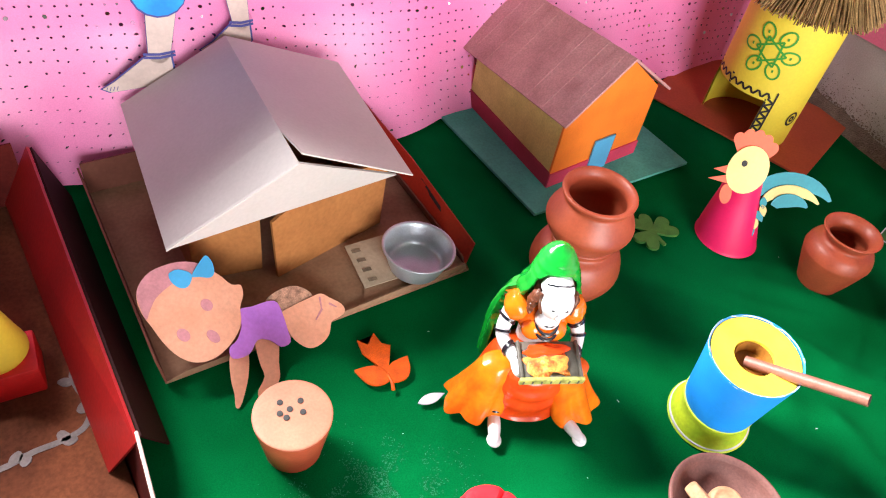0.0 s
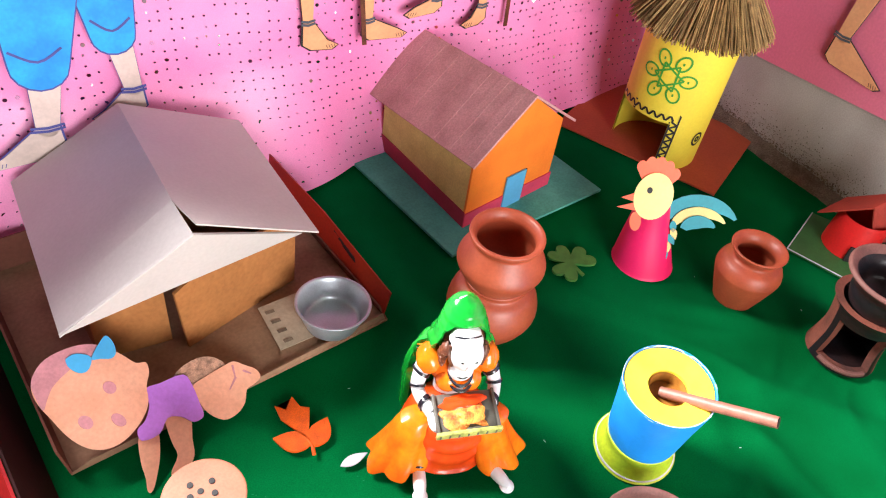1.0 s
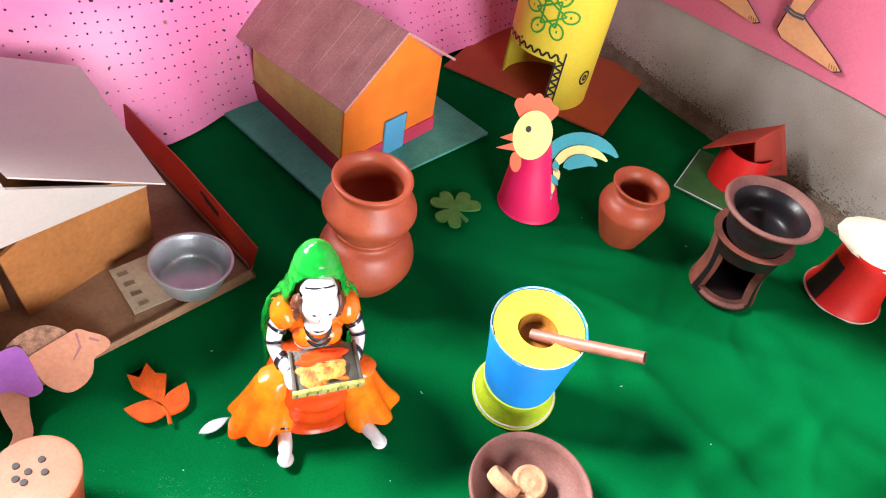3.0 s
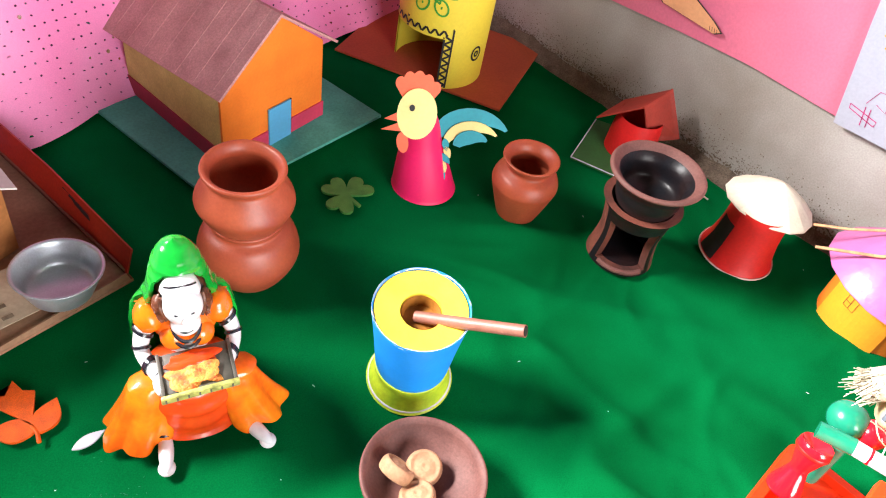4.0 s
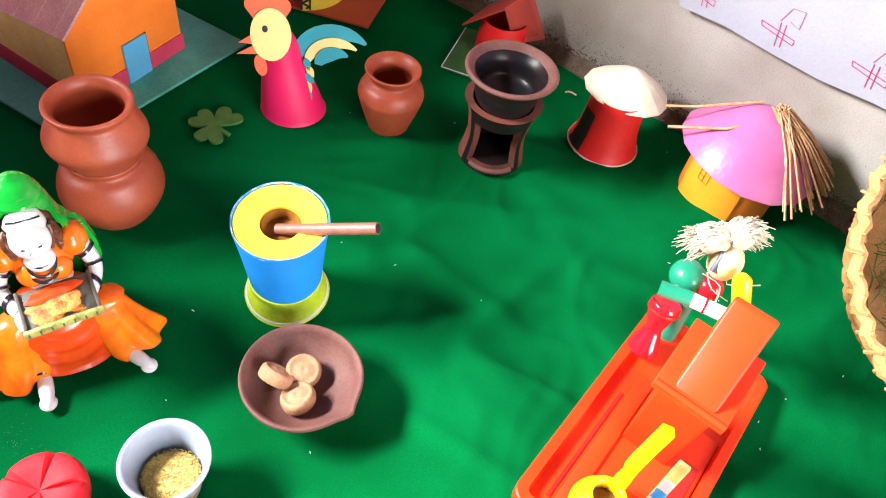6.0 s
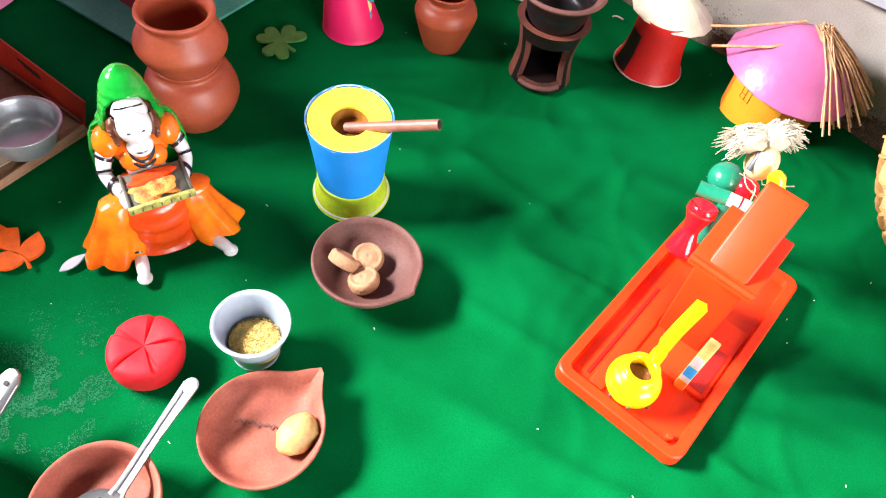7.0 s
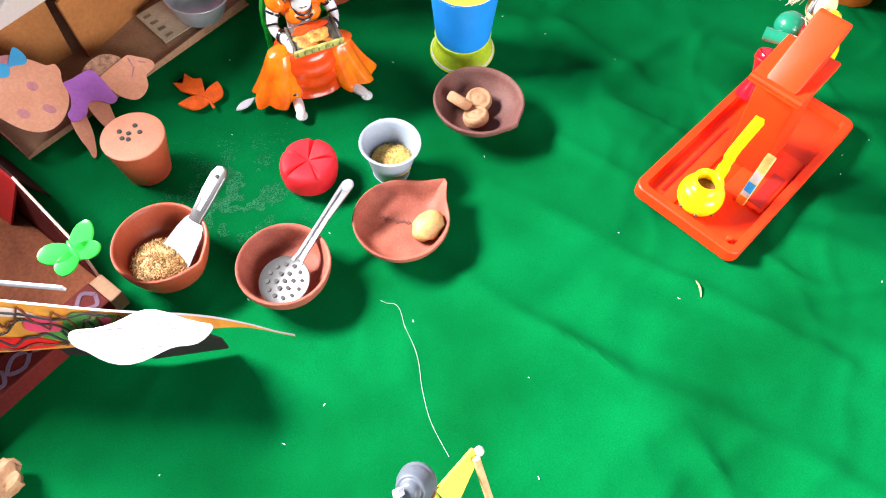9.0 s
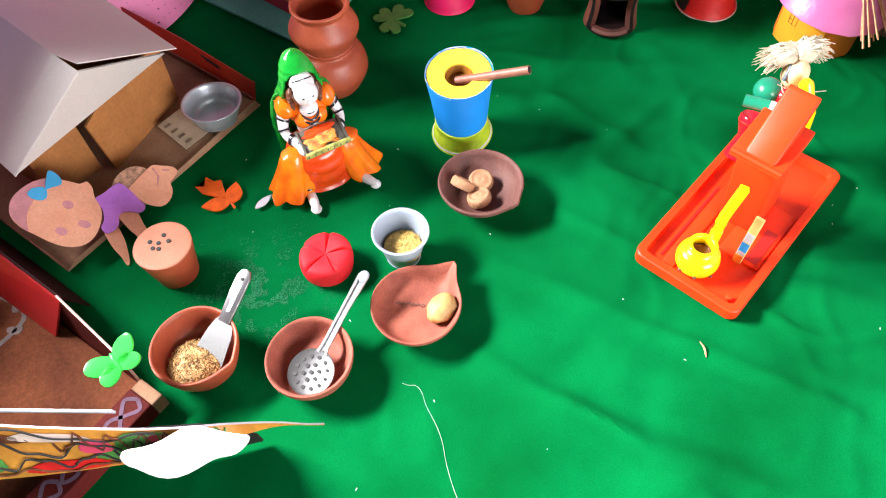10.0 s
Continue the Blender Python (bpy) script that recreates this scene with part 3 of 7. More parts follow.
def stove_body(lo, hi, r_at, mouth, z0, z1, seg=56):
    """A hollow wall of clay with an opening of half width mouth (degrees) between z0 and z1, at -y."""
    bm = bmesh.new()
    zs = [lo + (hi - lo) * k / 12 for k in range(13)]
    grid = {}
    for i in range(seg):
        a = -math.pi / 2 + 2 * math.pi * (i + 0.5) / seg
        for k, z in enumerate(zs):
            for s, off in ((0, 0.0), (1, -0.009)):
                r = r_at(z) + off
                grid[i, k, s] = bm.verts.new((r * math.cos(a), r * math.sin(a), z))
    def solid(i, k):
        d = abs(((i + 1) / seg * 360 + 180) % 360 - 180)
        zc = (zs[k % 13] + zs[min(k + 1, 12)]) / 2
        return 0 <= k < 12 and not (d < mouth and z0 < zc < z1)
    for i in range(seg):
        j = (i + 1) % seg
        for k in range(12):
            if not solid(i, k):
                continue
            side = abs(((i + 1) / seg * 360 + 180) % 360 - 180)
            sooty = side < 58
            bm.faces.new([grid[i, k, 0], grid[j, k, 0], grid[j, k + 1, 0], grid[i, k + 1, 0]]).material_index = 1 if sooty else 0
            bm.faces.new([grid[i, k + 1, 1], grid[j, k + 1, 1], grid[j, k, 1], grid[i, k, 1]]).material_index = 1
            for ok, p, q in ((solid((i - 1) % seg, k), (i, k), (i, k + 1)), (solid(j, k), (j, k), (j, k + 1)), (solid(i, k - 1), (i, k), (j, k)), (solid(i, k + 1), (i, k + 1), (j, k + 1))):
                if not ok:
                    bm.faces.new([grid[(*p, 0)], grid[(*q, 0)], grid[(*q, 1)], grid[(*p, 1)]])
    return bm


STOVE_CLAY = mat("smoked_terracotta", (0.20, 0.062, 0.042), 0.6, 0.2, 16, 350, 0.3, spec=0.25, second=(0.045, 0.024, 0.022), size=0.001)
part("body", stove_body(0.0, 0.082, lambda z: 0.034 + 0.0075 * (abs(z - 0.036) / 0.046) ** 1.5 + (0.003 if z > 0.076 else 0), 46, 0.006, 0.062), [STOVE_CLAY, SOOT], stove)
part("mouth_lip", tube(spline([(0.036 * math.sin(radians(q)), -0.0385 * math.cos(radians(q)), 0.0055) for q in range(-42, 43, 14)], 3), 0.0030, 8), CLAY_DUSKY, stove, "grey ash-worn lip of the fire mouth")
part("hearth", lathe([(0, 0.001), (0.034, 0.001), (0.034, 0.006), (0, 0.007)], 32), SOOT, stove, "soot-black hearth floor")
vessel([(0, 0.0), (0.018, 0.001), (0.030, 0.008), (0.036, 0.022), (0.038, 0.034), (0.047, 0.046), (0.0505, 0.050), (0.049, 0.053), (0.042, 0.049), (0.034, 0.038), (0.030, 0.02), (0, 0.008)],
       SOOT, "cooking_pot", at(0.655, 0.526, 0.0745), "soot-blackened clay cooking pot on the stove", "pot")
part("clay_lip", lathe(smooth_profile([(0.0395, 0.0385), (0.047, 0.0462), (0.0512, 0.0502), (0.0512, 0.0528), (0.0485, 0.0545), (0.0425, 0.0502), (0.0405, 0.0478)]), 44, wobble=0.006), CLAY_DUSKY, bpy.data.objects["cooking_pot"], "brown clay lip")


def spouted(angle, reach, width=0.35):
    """Pulls the wall of a bowl out to a pinched spout at that angle."""
    def squash(a, p):
        d = (a - math.radians(angle) + math.pi) % (2 * math.pi) - math.pi
        k = math.exp(-(d / width) ** 2) * max(0.0, min(1.0, p.z / 0.03))
        r = Vector((math.cos(math.radians(angle)), math.sin(math.radians(angle)), 0))
        side = p - r * p.dot(r)
        return p + r * reach * k - Vector((side.x, side.y, 0)) * 0.35 * k
    return squash


vessel([(0, 0.0), (0.020, 0.0), (0.034, 0.008), (0.047, 0.022), (0.0515, 0.031), (0.0500, 0.034), (0.0465, 0.031), (0.042, 0.022), (0.030, 0.012), (0.014, 0.008), (0, 0.008)],
       CLAY_DUSKY, "clay_lamp_bowl", at(0.357, 0.291), "dusky brown clay lamp bowl holding round biscuits", "bowl", "clay bowls", squash=spouted(-60, 0.005, 0.20))
vessel([(0, 0.0), (0.022, 0.0), (0.036, 0.006), (0.046, 0.016), (0.0495, 0.025), (0.0485, 0.0275), (0.045, 0.024), (0.038, 0.013), (0.024, 0.008), (0, 0.007)],
       CLAY_PALE, "clay_lamp_bowl", at(0.231, 0.163), "pale terracotta lamp bowl with a pinched spout", "bowl", "clay bowls", squash=spouted(31, 0.021, 0.30))
vessel([(0, 0.0), (0.028, 0.0), (0.036, 0.004), (0.044, 0.020), (0.0462, 0.030), (0.0450, 0.0325), (0.0415, 0.029), (0.037, 0.014), (0.028, 0.008), (0, 0.007)],
       CLAY_PALE, "clay_bowl", at(0.107, 0.141), "small terracotta bowl with a slotted spoon in it", "bowl", "clay bowls")
vessel([(0, 0.0), (0.028, 0.0), (0.036, 0.004), (0.0435, 0.026), (0.0460, 0.040), (0.0445, 0.0425), (0.0415, 0.039), (0.036, 0.018), (0.026, 0.010), (0, 0.009)],
       CLAY, "clay_bowl", at(-0.002, 0.191), "terracotta bowl of paddy grain with a spatula", "bowl", "clay bowls", squash=spouted(-45, 0.003, 0.3))

# clay shaker with holes in its lid
shaker = thing("clay_shaker", at(-0.013, 0.320), "tapered terracotta shaker with holes in its top", "shaker")
part("body", lathe(smooth_profile([(0, 0.0), (0.022, 0.0), (0.0245, 0.003), (0.030, 0.035), (0.0325, 0.050), (0.0325, 0.0525)]), 40, wobble=0.005), CLAY, shaker)
part("top", lathe(smooth_profile([(0.0325, 0.0522), (0.0318, 0.0540), (0.024, 0.0548), (0.0, 0.0552)]), 40), CLAY_PINK, shaker, "paler clay top")
for hx, hy in ((-0.012, 0.008), (-0.003, 0.003), (0.004, 0.012), (-0.004, -0.005), (0.008, 0.002), (-0.010, -0.002)):
    part("hole", lathe([(0, 0.0562), (0.0025, 0.0560), (0.0027, 0.0545), (0, 0.0545)], 12, m=pose(hx, hy, 0)), INK, shaker)

# ---- mortar and pestle ----
mortar = thing("paper_mortar", pose(0.3745, 0.4015, 0.0015, 5, -3, 0), "paper mortar, blue cup on lime green foot, yellow filling", "mortar")
part("foot", lathe(smooth_profile([(0, 0), (0.0372, 0.0), (0.0378, 0.004), (0.033, 0.020), (0.0318, 0.034), (0, 0.036)], 4), 44, wobble=0.006), LIME, mortar, "lime green foot with white edge")
part("foot_edge", lathe([(0.0376, 0.0005), (0.0388, 0.0010), (0.0388, 0.0035), (0.0374, 0.0045)], 44, wobble=0.006), PAPER_WHITE, mortar)
part("cup", lathe(smooth_profile([(0.0318, 0.030), (0.0335, 0.034), (0.0375, 0.080), (0.0408, 0.112), (0.0403, 0.1146), (0.0396, 0.1132)], 4), 44, wobble=0.004), BLUE_PLASTIC, mortar)
part("paper_rim", lathe([(0.0398, 0.1130), (0.0409, 0.1136), (0.0408, 0.1152), (0.0397, 0.1148)], 72, wobble=0.006, squash=lambda a, p: (p.x, p.y, p.z - 0.0016 * max(0.0, math.sin(a * 5) * math.sin(a * 11 + 1)))), PAPER_WHITE, mortar, "white torn paper rim")
part("filling", lathe([(0.0394, 0.1128), (0.0388, 0.1136), (0.0340, 0.1128), (0.0250, 0.1110), (0.0178, 0.1104), (0.0165, 0.104), (0.015, 0.097), (0, 0.096)], 44, wobble=0.008), [YELLOW_PAINT], mortar)
part("hollow", lathe([(0.0166, 0.1085), (0.0146, 0.0972), (0, 0.0968)], 24, wobble=0.008), AMBER, mortar)
pestle = single("pestle", tube([Vector((0.3665, 0.3955, 0.100)), Vector((0.40, 0.367, 0.121)), Vector((0.434, 0.339, 0.1415))], 0.0050, 14), PENCIL_WOOD, Matrix(), "brown rolled paper pestle leaning in the mortar", "pestle")
part("hollow_end", tube([Vector((0.4336, 0.3393, 0.1413)), Vector((0.43425, 0.33875, 0.14165))], 0.0041, 14), BLACK, pestle, "dark hollow end")

# ---- grains, dough, biscuits, spoons ----
def heap(name, x, y, z, r, h, count, size, material, label):
    bm = lathe([(r, z - 0.003), (r * 0.9, z + h * 0.15), (r * 0.5, z + h * 0.7), (0, z + h)], 24, wobble=0.03)
    for _ in range(count):
        a, d = random.uniform(0, 6.283), r * math.sqrt(random.random())
        px, py, pz = d * math.cos(a), d * math.sin(a), z + h * (1 - d / r) ** 0.8 + 0.0006
        l, w, t = size * random.uniform(0.7, 1.2), size * 0.42, random.uniform(0, 6.283)
        u, v = Vector((math.cos(t), math.sin(t), random.uniform(-0.5, 0.5))) * l, Vector((-math.sin(t), math.cos(t), 0)) * w
        c = Vector((px, py, pz))
        add(bm, [c - u, c + v, c + u, c - v, c + Vector((0, 0, w))], [(0, 3, 4), (3, 2, 4), (2, 1, 4), (1, 0, 4)])
    return single(name, bm, material, at(x, y), label, "grain", kind="stuff", smooth=False)


heap("paddy_grain", -0.009, 0.181, 0.020, 0.0285, 0.008, 900, 0.0022, GRAIN_BROWN, "golden brown paddy grain heaped in a bowl")
vessel([(0, 0.0), (0.019, 0.0), (0.0205, 0.003), (0.0265, 0.030), (0.0300, 0.043), (0.0330, 0.0465), (0.0322, 0.048), (0.0285, 0.0455), (0.0255, 0.034), (0.0195, 0.006), (0, 0.005)],
       PLASTIC_WHITE, "plastic_cup", at(0.242, 0.246), "small grey-white cup of yellow grain", "cup")
heap("millet_grain", 0.2425, 0.244, 0.021, 0.0222, 0.004, 700, 0.0013, GRAIN_YELLOW, "yellow millet grain in the cup")

bm = lathe(smooth_profile([(0, 0.0), (0.026, 0.0), (0.0305, 0.008), (0.0312, 0.020), (0.0285, 0.0285), (0.020, 0.0305), (0.008, 0.0285), (0, 0.0265)]), 72)
for v in bm.verts:
    a, r = math.atan2(v.co.y, v.co.x), math.hypot(v.co.x, v.co.y)
    if v.co.z > 0.015:
        v.co.z -= 0.004 * max(0.0, math.cos(a * 5 + 0.5)) ** 14 * min(1, r / 0.008)
    v.co.x *= 1 + 0.03 * math.sin(a * 2)
single("dough_cake", bm, DOUGH, at(0.155, 0.262), "flat round cake of red dough with pressed creases", "dough")

for bx, by, bz, rx, ry, rz in ((0.362, 0.302, 0.0185, 14, -10, 20), (0.350, 0.278, 0.0195, -16, 8, 50), (0.338, 0.302, 0.024, 20, 48, 60)):
    bm = lathe(smooth_profile([(0, -0.006), (0.0125, -0.006), (0.0148, -0.003), (0.0148, 0.003), (0.0125, 0.006), (0.009, 0.0052), (0.004, 0.0062), (0, 0.0055)]), 28, wobble=0.02)
    single("biscuit", bm, BISCUIT, pose(bx, by, bz, rx, ry, rz), "round pale brown biscuit in the dusky clay bowl", "biscuit", "biscuits in the bowl")
single("potato", ball((0, 0, 0), 0.0195, 0.0145, 0.0135, lump=0.18), POTATO, pose(0.257, 0.151, 0.0205, 0, -6, 25), "small yellow-brown potato in the spouted clay bowl", "potato")
bm = bmesh.new()
for k in range(7):
    stroke([(-0.017 + 0.0052 * k, 0.007 - 0.0018 * k + 0.002 * (k % 2)), (-0.0145 + 0.0052 * k, 0.0115 - 0.0019 * k), (-0.0125 + 0.0052 * k, 0.0075 - 0.0018 * k)], 0.0019, 0, bm)
single("bowl_mark", bm, CLAY_DUSKY, at(0.224, 0.172, 0.0082, -8), "row of dark scratches inside the spouted bowl", "mark")

# slotted spoon
spoon = thing("slotted_spoon", Matrix(), "steel slotted spoon resting in a small clay bowl", "spoon")
SP0, SP1 = Vector((0.104, 0.129, 0.0185)), Vector((0.190, 0.207, 0.0435))
way = (SP1 - SP0).normalized()
flatx = Vector((way.y, -way.x, 0)).normalized()
upn = flatx.cross(way)
frame_sp = Matrix((( way.x, -flatx.x, upn.x, SP0.x), (way.y, -flatx.y, upn.y, SP0.y), (way.z, -flatx.z, upn.z, SP0.z), (0, 0, 0, 1)))
R_SP = 0.0255
part("spoon_bowl", lathe([(0, -0.0012), (R_SP * 0.9, -0.0005), (R_SP, 0.0012), (R_SP * 0.98, 0.002), (R_SP * 0.88, 0.0006), (0, 0.0)], 40, m=frame_sp), STEEL, spoon)
for k in range(19):
    if k == 0:
        hx, hy = 0.0, 0.0
    elif k < 7:
        hx, hy = 0.0085 * math.cos(k * math.pi / 3), 0.0085 * math.sin(k * math.pi / 3)
    else:
        hx, hy = 0.0172 * math.cos(k * math.pi / 6), 0.0172 * math.sin(k * math.pi / 6)
    part("perforation", lathe([(0, 0.00135), (0.0022, 0.0013), (0.0022, 0.0), (0, 0.0)], 12, m=frame_sp @ pose(hx, hy, 0)), INK, spoon)
length = (SP1 - SP0).length
bm = bmesh.new()
pts = [(R_SP * 0.85, 0.0065), (R_SP * 1.15, 0.0048), (length * 0.6, 0.0046), (length * 0.9, 0.0060), (length * 0.97, 0.0062), (length, 0.0036)]
prev = None
for x, w in pts:
    lift = 0.004 * min(1, max(0, (x - R_SP) / 0.02))
    now = [bm.verts.new(frame_sp @ Vector((x, s * w, lift + e))) for s, e in ((-1, 0.0022), (-0.55, 0.0022), (-0.4, 0.0004), (0.4, 0.0004), (0.55, 0.0022), (1, 0.0022), (1, 0.0), (-1, 0.0))]
    if prev:
        for k in range(8):
            bm.faces.new([prev[k], prev[(k + 1) % 8], now[(k + 1) % 8], now[k]])
    else:
        bm.faces.new(now)
    prev = now
bm.faces.new(list(reversed(prev)))
bmesh.ops.recalc_face_normals(bm, faces=bm.faces[:])
part("handle", bm, STEEL, spoon, "grooved steel handle")
part("handle_tip", ball((0, 0, 0), 0.007, 0.0062, 0.0028, m=frame_sp @ pose(length - 0.004, 0, 0.0045)), PLASTIC_WHITE, spoon, "white end of the handle")

# spatula
spat = thing("spatula", Matrix(), "dull metal spatula stuck in the paddy grain", "spatula")
S0, S1 = Vector((0.008, 0.184, 0.022)), Vector((0.071, 0.242, 0.0655))
way = (S1 - S0).normalized()
side = Vector((way.y, -way.x, 0)).normalized()
upn = side.cross(way)
frame_st = Matrix(((way.x, -side.x, upn.x, S0.x), (way.y, -side.y, upn.y, S0.y), (way.z, -side.z, upn.z, S0.z), (0, 0, 0, 1)))
L = (S1 - S0).length
part("blade", plate([(-0.006, 0.0205), (-0.008, -0.0185), (0.026, -0.0150), (0.037, -0.0115), (0.044, -0.0070), (0.044, 0.0070), (0.037, 0.0115), (0.026, 0.0150)], -0.0008, 0.0008, m=frame_st), STEEL, spat)
bm = plate([(0.038, 0.0070), (0.038, -0.0070), (L * 0.72, -0.0082), (L - 0.006, -0.0086), (L + 0.001, -0.0050), (L + 0.003, 0), (L + 0.001, 0.0050), (L - 0.006, 0.0086), (L * 0.72, 0.0082)], 0.0, 0.0035, m=frame_st)
bmesh.ops.bevel(bm, geom=bm.edges[:], offset=0.0009, segments=2, profile=0.5, affect="EDGES")
part("handle", bm, STEEL, spat)
part("handle_groove", plate([(0.05, 0.002), (0.05, -0.002), (L - 0.016, -0.003), (L - 0.016, 0.003)], 0.0034, 0.0041, m=frame_st), TIN, spat)
part("hanging_hole", lathe([(0, 0.0046), (0.0022, 0.0044), (0.0022, 0.003), (0, 0.003)], 12, m=frame_st @ pose(L - 0.0085, 0, 0)), INK, spat)

# ---- leaves, petal, flecks, thread ----
def leaf_shape(x, y, length, width, turn, n=9):
    a = math.radians(turn)
    up = [(length * k / n, width / 2 * math.sin(math.pi * (k / n) ** 0.85)) for k in range(n + 1)]
    ring = up + [(p, -q) for p, q in reversed(up[1:-1])]
    return [(x + p * math.cos(a) - q * math.sin(a), y + p * math.sin(a) + q * math.cos(a)) for p, q in ring]


leaf = thing("foam_leaf", at(0.0, 0.0), "orange glitter foam leaf cut-out lying on the cloth", "leaf")
for o in ([(0.060, 0.403), (0.049, 0.412), (0.033, 0.424), (0.026, 0.438), (0.037, 0.434), (0.041, 0.449), (0.050, 0.438), (0.059, 0.437), (0.060, 0.420)], leaf_shape(0.064, 0.398, 0.036, 0.021, 172), leaf_shape(0.065, 0.395, 0.034, 0.021, 70)):
    bm = plate(o, 0.0, 0.003)
    bmesh.ops.triangulate(bm, faces=[f for f in bm.faces if len(f.verts) > 4])
    part("lobe", bm, LEAF_ORANGE, leaf, smooth=False)
part("stalk", tube([Vector((0.060, 0.403, 0.002)), Vector((0.065, 0.395, 0.003)), Vector((0.067, 0.387, 0.002))], 0.0018, 8), LEAF_ORANGE, leaf)
clover = thing("foam_clover", at(0.360, 0.654), "green glitter foam clover cut-out lying on the cloth", "clover")


def heart_leaf(length, turn):
    """The outline of a notched leaflet that grows from the clover's middle."""
    a = math.radians(turn)
    half = [(-0.06, 0.06), (0.16, 0.20), (0.36, 0.37), (0.56, 0.49), (0.74, 0.54), (0.89, 0.49), (0.98, 0.36), (0.99, 0.23), (0.93, 0.11)]
    ring = half + [(0.79, 0.0)] + [(p, -q) for p, q in reversed(half)]
    return [(length * (p * math.cos(a) - q * math.sin(a)), length * (p * math.sin(a) + q * math.cos(a))) for p, q in ring]


for k, (length, turn) in enumerate(((0.0300, 131), (0.0320, 34), (0.0305, 238))):
    part("leaflet", plate(heart_leaf(length, turn), 0.0, 0.0028 + 0.0002 * k), LEAF_GREEN, clover, smooth=False)
part("stalk", plate([(-0.0012, -0.0005), (0.0012, 0.0010), (0.0090, -0.0130), (0.0128, -0.0190), (0.0096, -0.0215), (0.0050, -0.0150)], 0.0, 0.0026), LEAF_GREEN, clover, smooth=False)
single("white_petal", plate(leaf_shape(-0.013, -0.006, 0.028, 0.010, 30), 0.0, 0.0015), PAPER_WHITE, at(0.104, 0.382, 0.001), "small white paper petal lying by the statue's hem", "petal", smooth=False)
single("straw_fleck", tube(spline([(x, y, cloth_height(x, y) + up) for x, y, up in ((0.5015, 0.022, 0.0012), (0.5010, 0.013, 0.0018), (0.499, 0.004, 0.0012))]), [0.0003 + 0.0009 * math.sin(math.pi * k / 12) for k in range(13)], 6), STRAW, Matrix(), "single husk of grain on the green cloth", "husk")
single("loose_thread", tube(spline([(x, y, cloth_height(x, y) + up * 0.6) for x, y, up in [(0.190, 0.094, 0.0015), (0.196, 0.089, 0.002), (0.203, 0.086, 0.0015), (0.206, 0.076, 0.002), (0.2055, 0.060, 0.0015), (0.208, 0.036, 0.002), (0.208, 0.018, 0.0015), (0.204, -0.008, 0.002), (0.203, -0.040, 0.0015), (0.209, -0.075, 0.002)]], 4), 0.00015, 5), THREAD, Matrix(), "thin white loose thread lying on the cloth", "thread")
single("straw_fleck", tube(spline([(0.8098, 0.6120, 0.0025), (0.8158, 0.6104, 0.0035), (0.8219, 0.6028, 0.0025)]), 0.0011, 6), PALE_PAINT, Matrix(), "pale bit of straw on the cloth behind the stove", "straw")
bm = bmesh.new()
for _ in range(38):
    x, y = random.uniform(-0.05, 0.95), random.uniform(-0.15, 0.7)
    z, a, l = cloth_height(x, y) + 0.0006, random.uniform(0, 3.14), random.uniform(0.0005, 0.0016)
    u, v = Vector((math.cos(a), math.sin(a), 0)) * l, Vector((-math.sin(a), math.cos(a), 0)) * 0.0004
    c = Vector((x, y, z))
    add(bm, [c - u - v, c + u - v, c + u + v, c - u + v], [(0, 1, 2, 3)])
single("lint", bm, THREAD, Matrix(), "scattered white lint specks on the green cloth", "lint", kind="stuff", smooth=False)

bm = bmesh.new()
for _ in range(9000):
    x, y = random.gauss(0.070, 0.038), random.gauss(0.258, 0.034)
    if noise.noise(Vector((x * 38, y * 38, 1))) + 0.5 * noise.noise(Vector((x * 110, y * 110, 4))) < 0.06:
        continue
    z, a, l = cloth_height(x, y) + 0.0005, random.uniform(0, 3.14), random.uniform(0.0003, 0.0009)
    u, v = Vector((math.cos(a), math.sin(a), 0)) * l, Vector((-math.sin(a), math.cos(a), 0)) * 0.00025
    c = Vector((x, y, z))
    add(bm, [c - u - v, c + u - v, c + u + v, c - u + v], [(0, 1, 2, 3)])
DUST = mat("green_dust", (0.012, 0.20, 0.085), 0.9, 0.2, 90, 500, 0.0)
single("dust_smear", bm, DUST, Matrix(), "pale smear of dust rubbed into the green cloth", "dust", kind="stuff", smooth=False)


# ---- cardboard carton house ----
def basis(origin, along):
    """A pose on the ground whose x runs along the given direction."""
    return Matrix.Translation(origin) @ Matrix.Rotation(math.atan2(along[1], along[0]), 4, "Z")


H1 = basis((-0.136, 0.365, 0), (0.823, 0.567))
I1 = H1.inverted()
W1, D1 = 0.328, 0.273
house1 = thing("carton_house", H1, "house cut from a shoe carton with a folded grey cardboard roof", "model house")
part("base_board", box(0, 0, 0.0005, W1, D1, 0.004, 0.0008), CARD_PALE, house1, "pale brown carton floor", smooth=False)
part("front_lip", slab([(0.0, 0.0, 0.004), (W1 * 0.99, 0.001, 0.004), (W1 * 0.985, 0.002, 0.013), (W1 * 0.55, 0.001, 0.009), (0.02, 0.001, 0.008)], 0.002), CARD_PALE, house1, smooth=False)
part("front_flap", slab([(W1 * 0.60, 0.001, 0.0055), (W1 * 0.99, 0.001, 0.0075), (W1 * 0.985, 0.030, 0.0085), (W1 * 0.66, 0.030, 0.0065)], 0.0015), CARD_PALE, house1, smooth=False)
part("side_panel", slab([(W1, 0.0, 0.003), (W1, D1, 0.003), (W1 - 0.004, D1, 0.020), (W1 - 0.004, 0.012, 0.018)], 0.002), CARD_INSIDE, house1, "dark maroon inside of the carton", smooth=False)
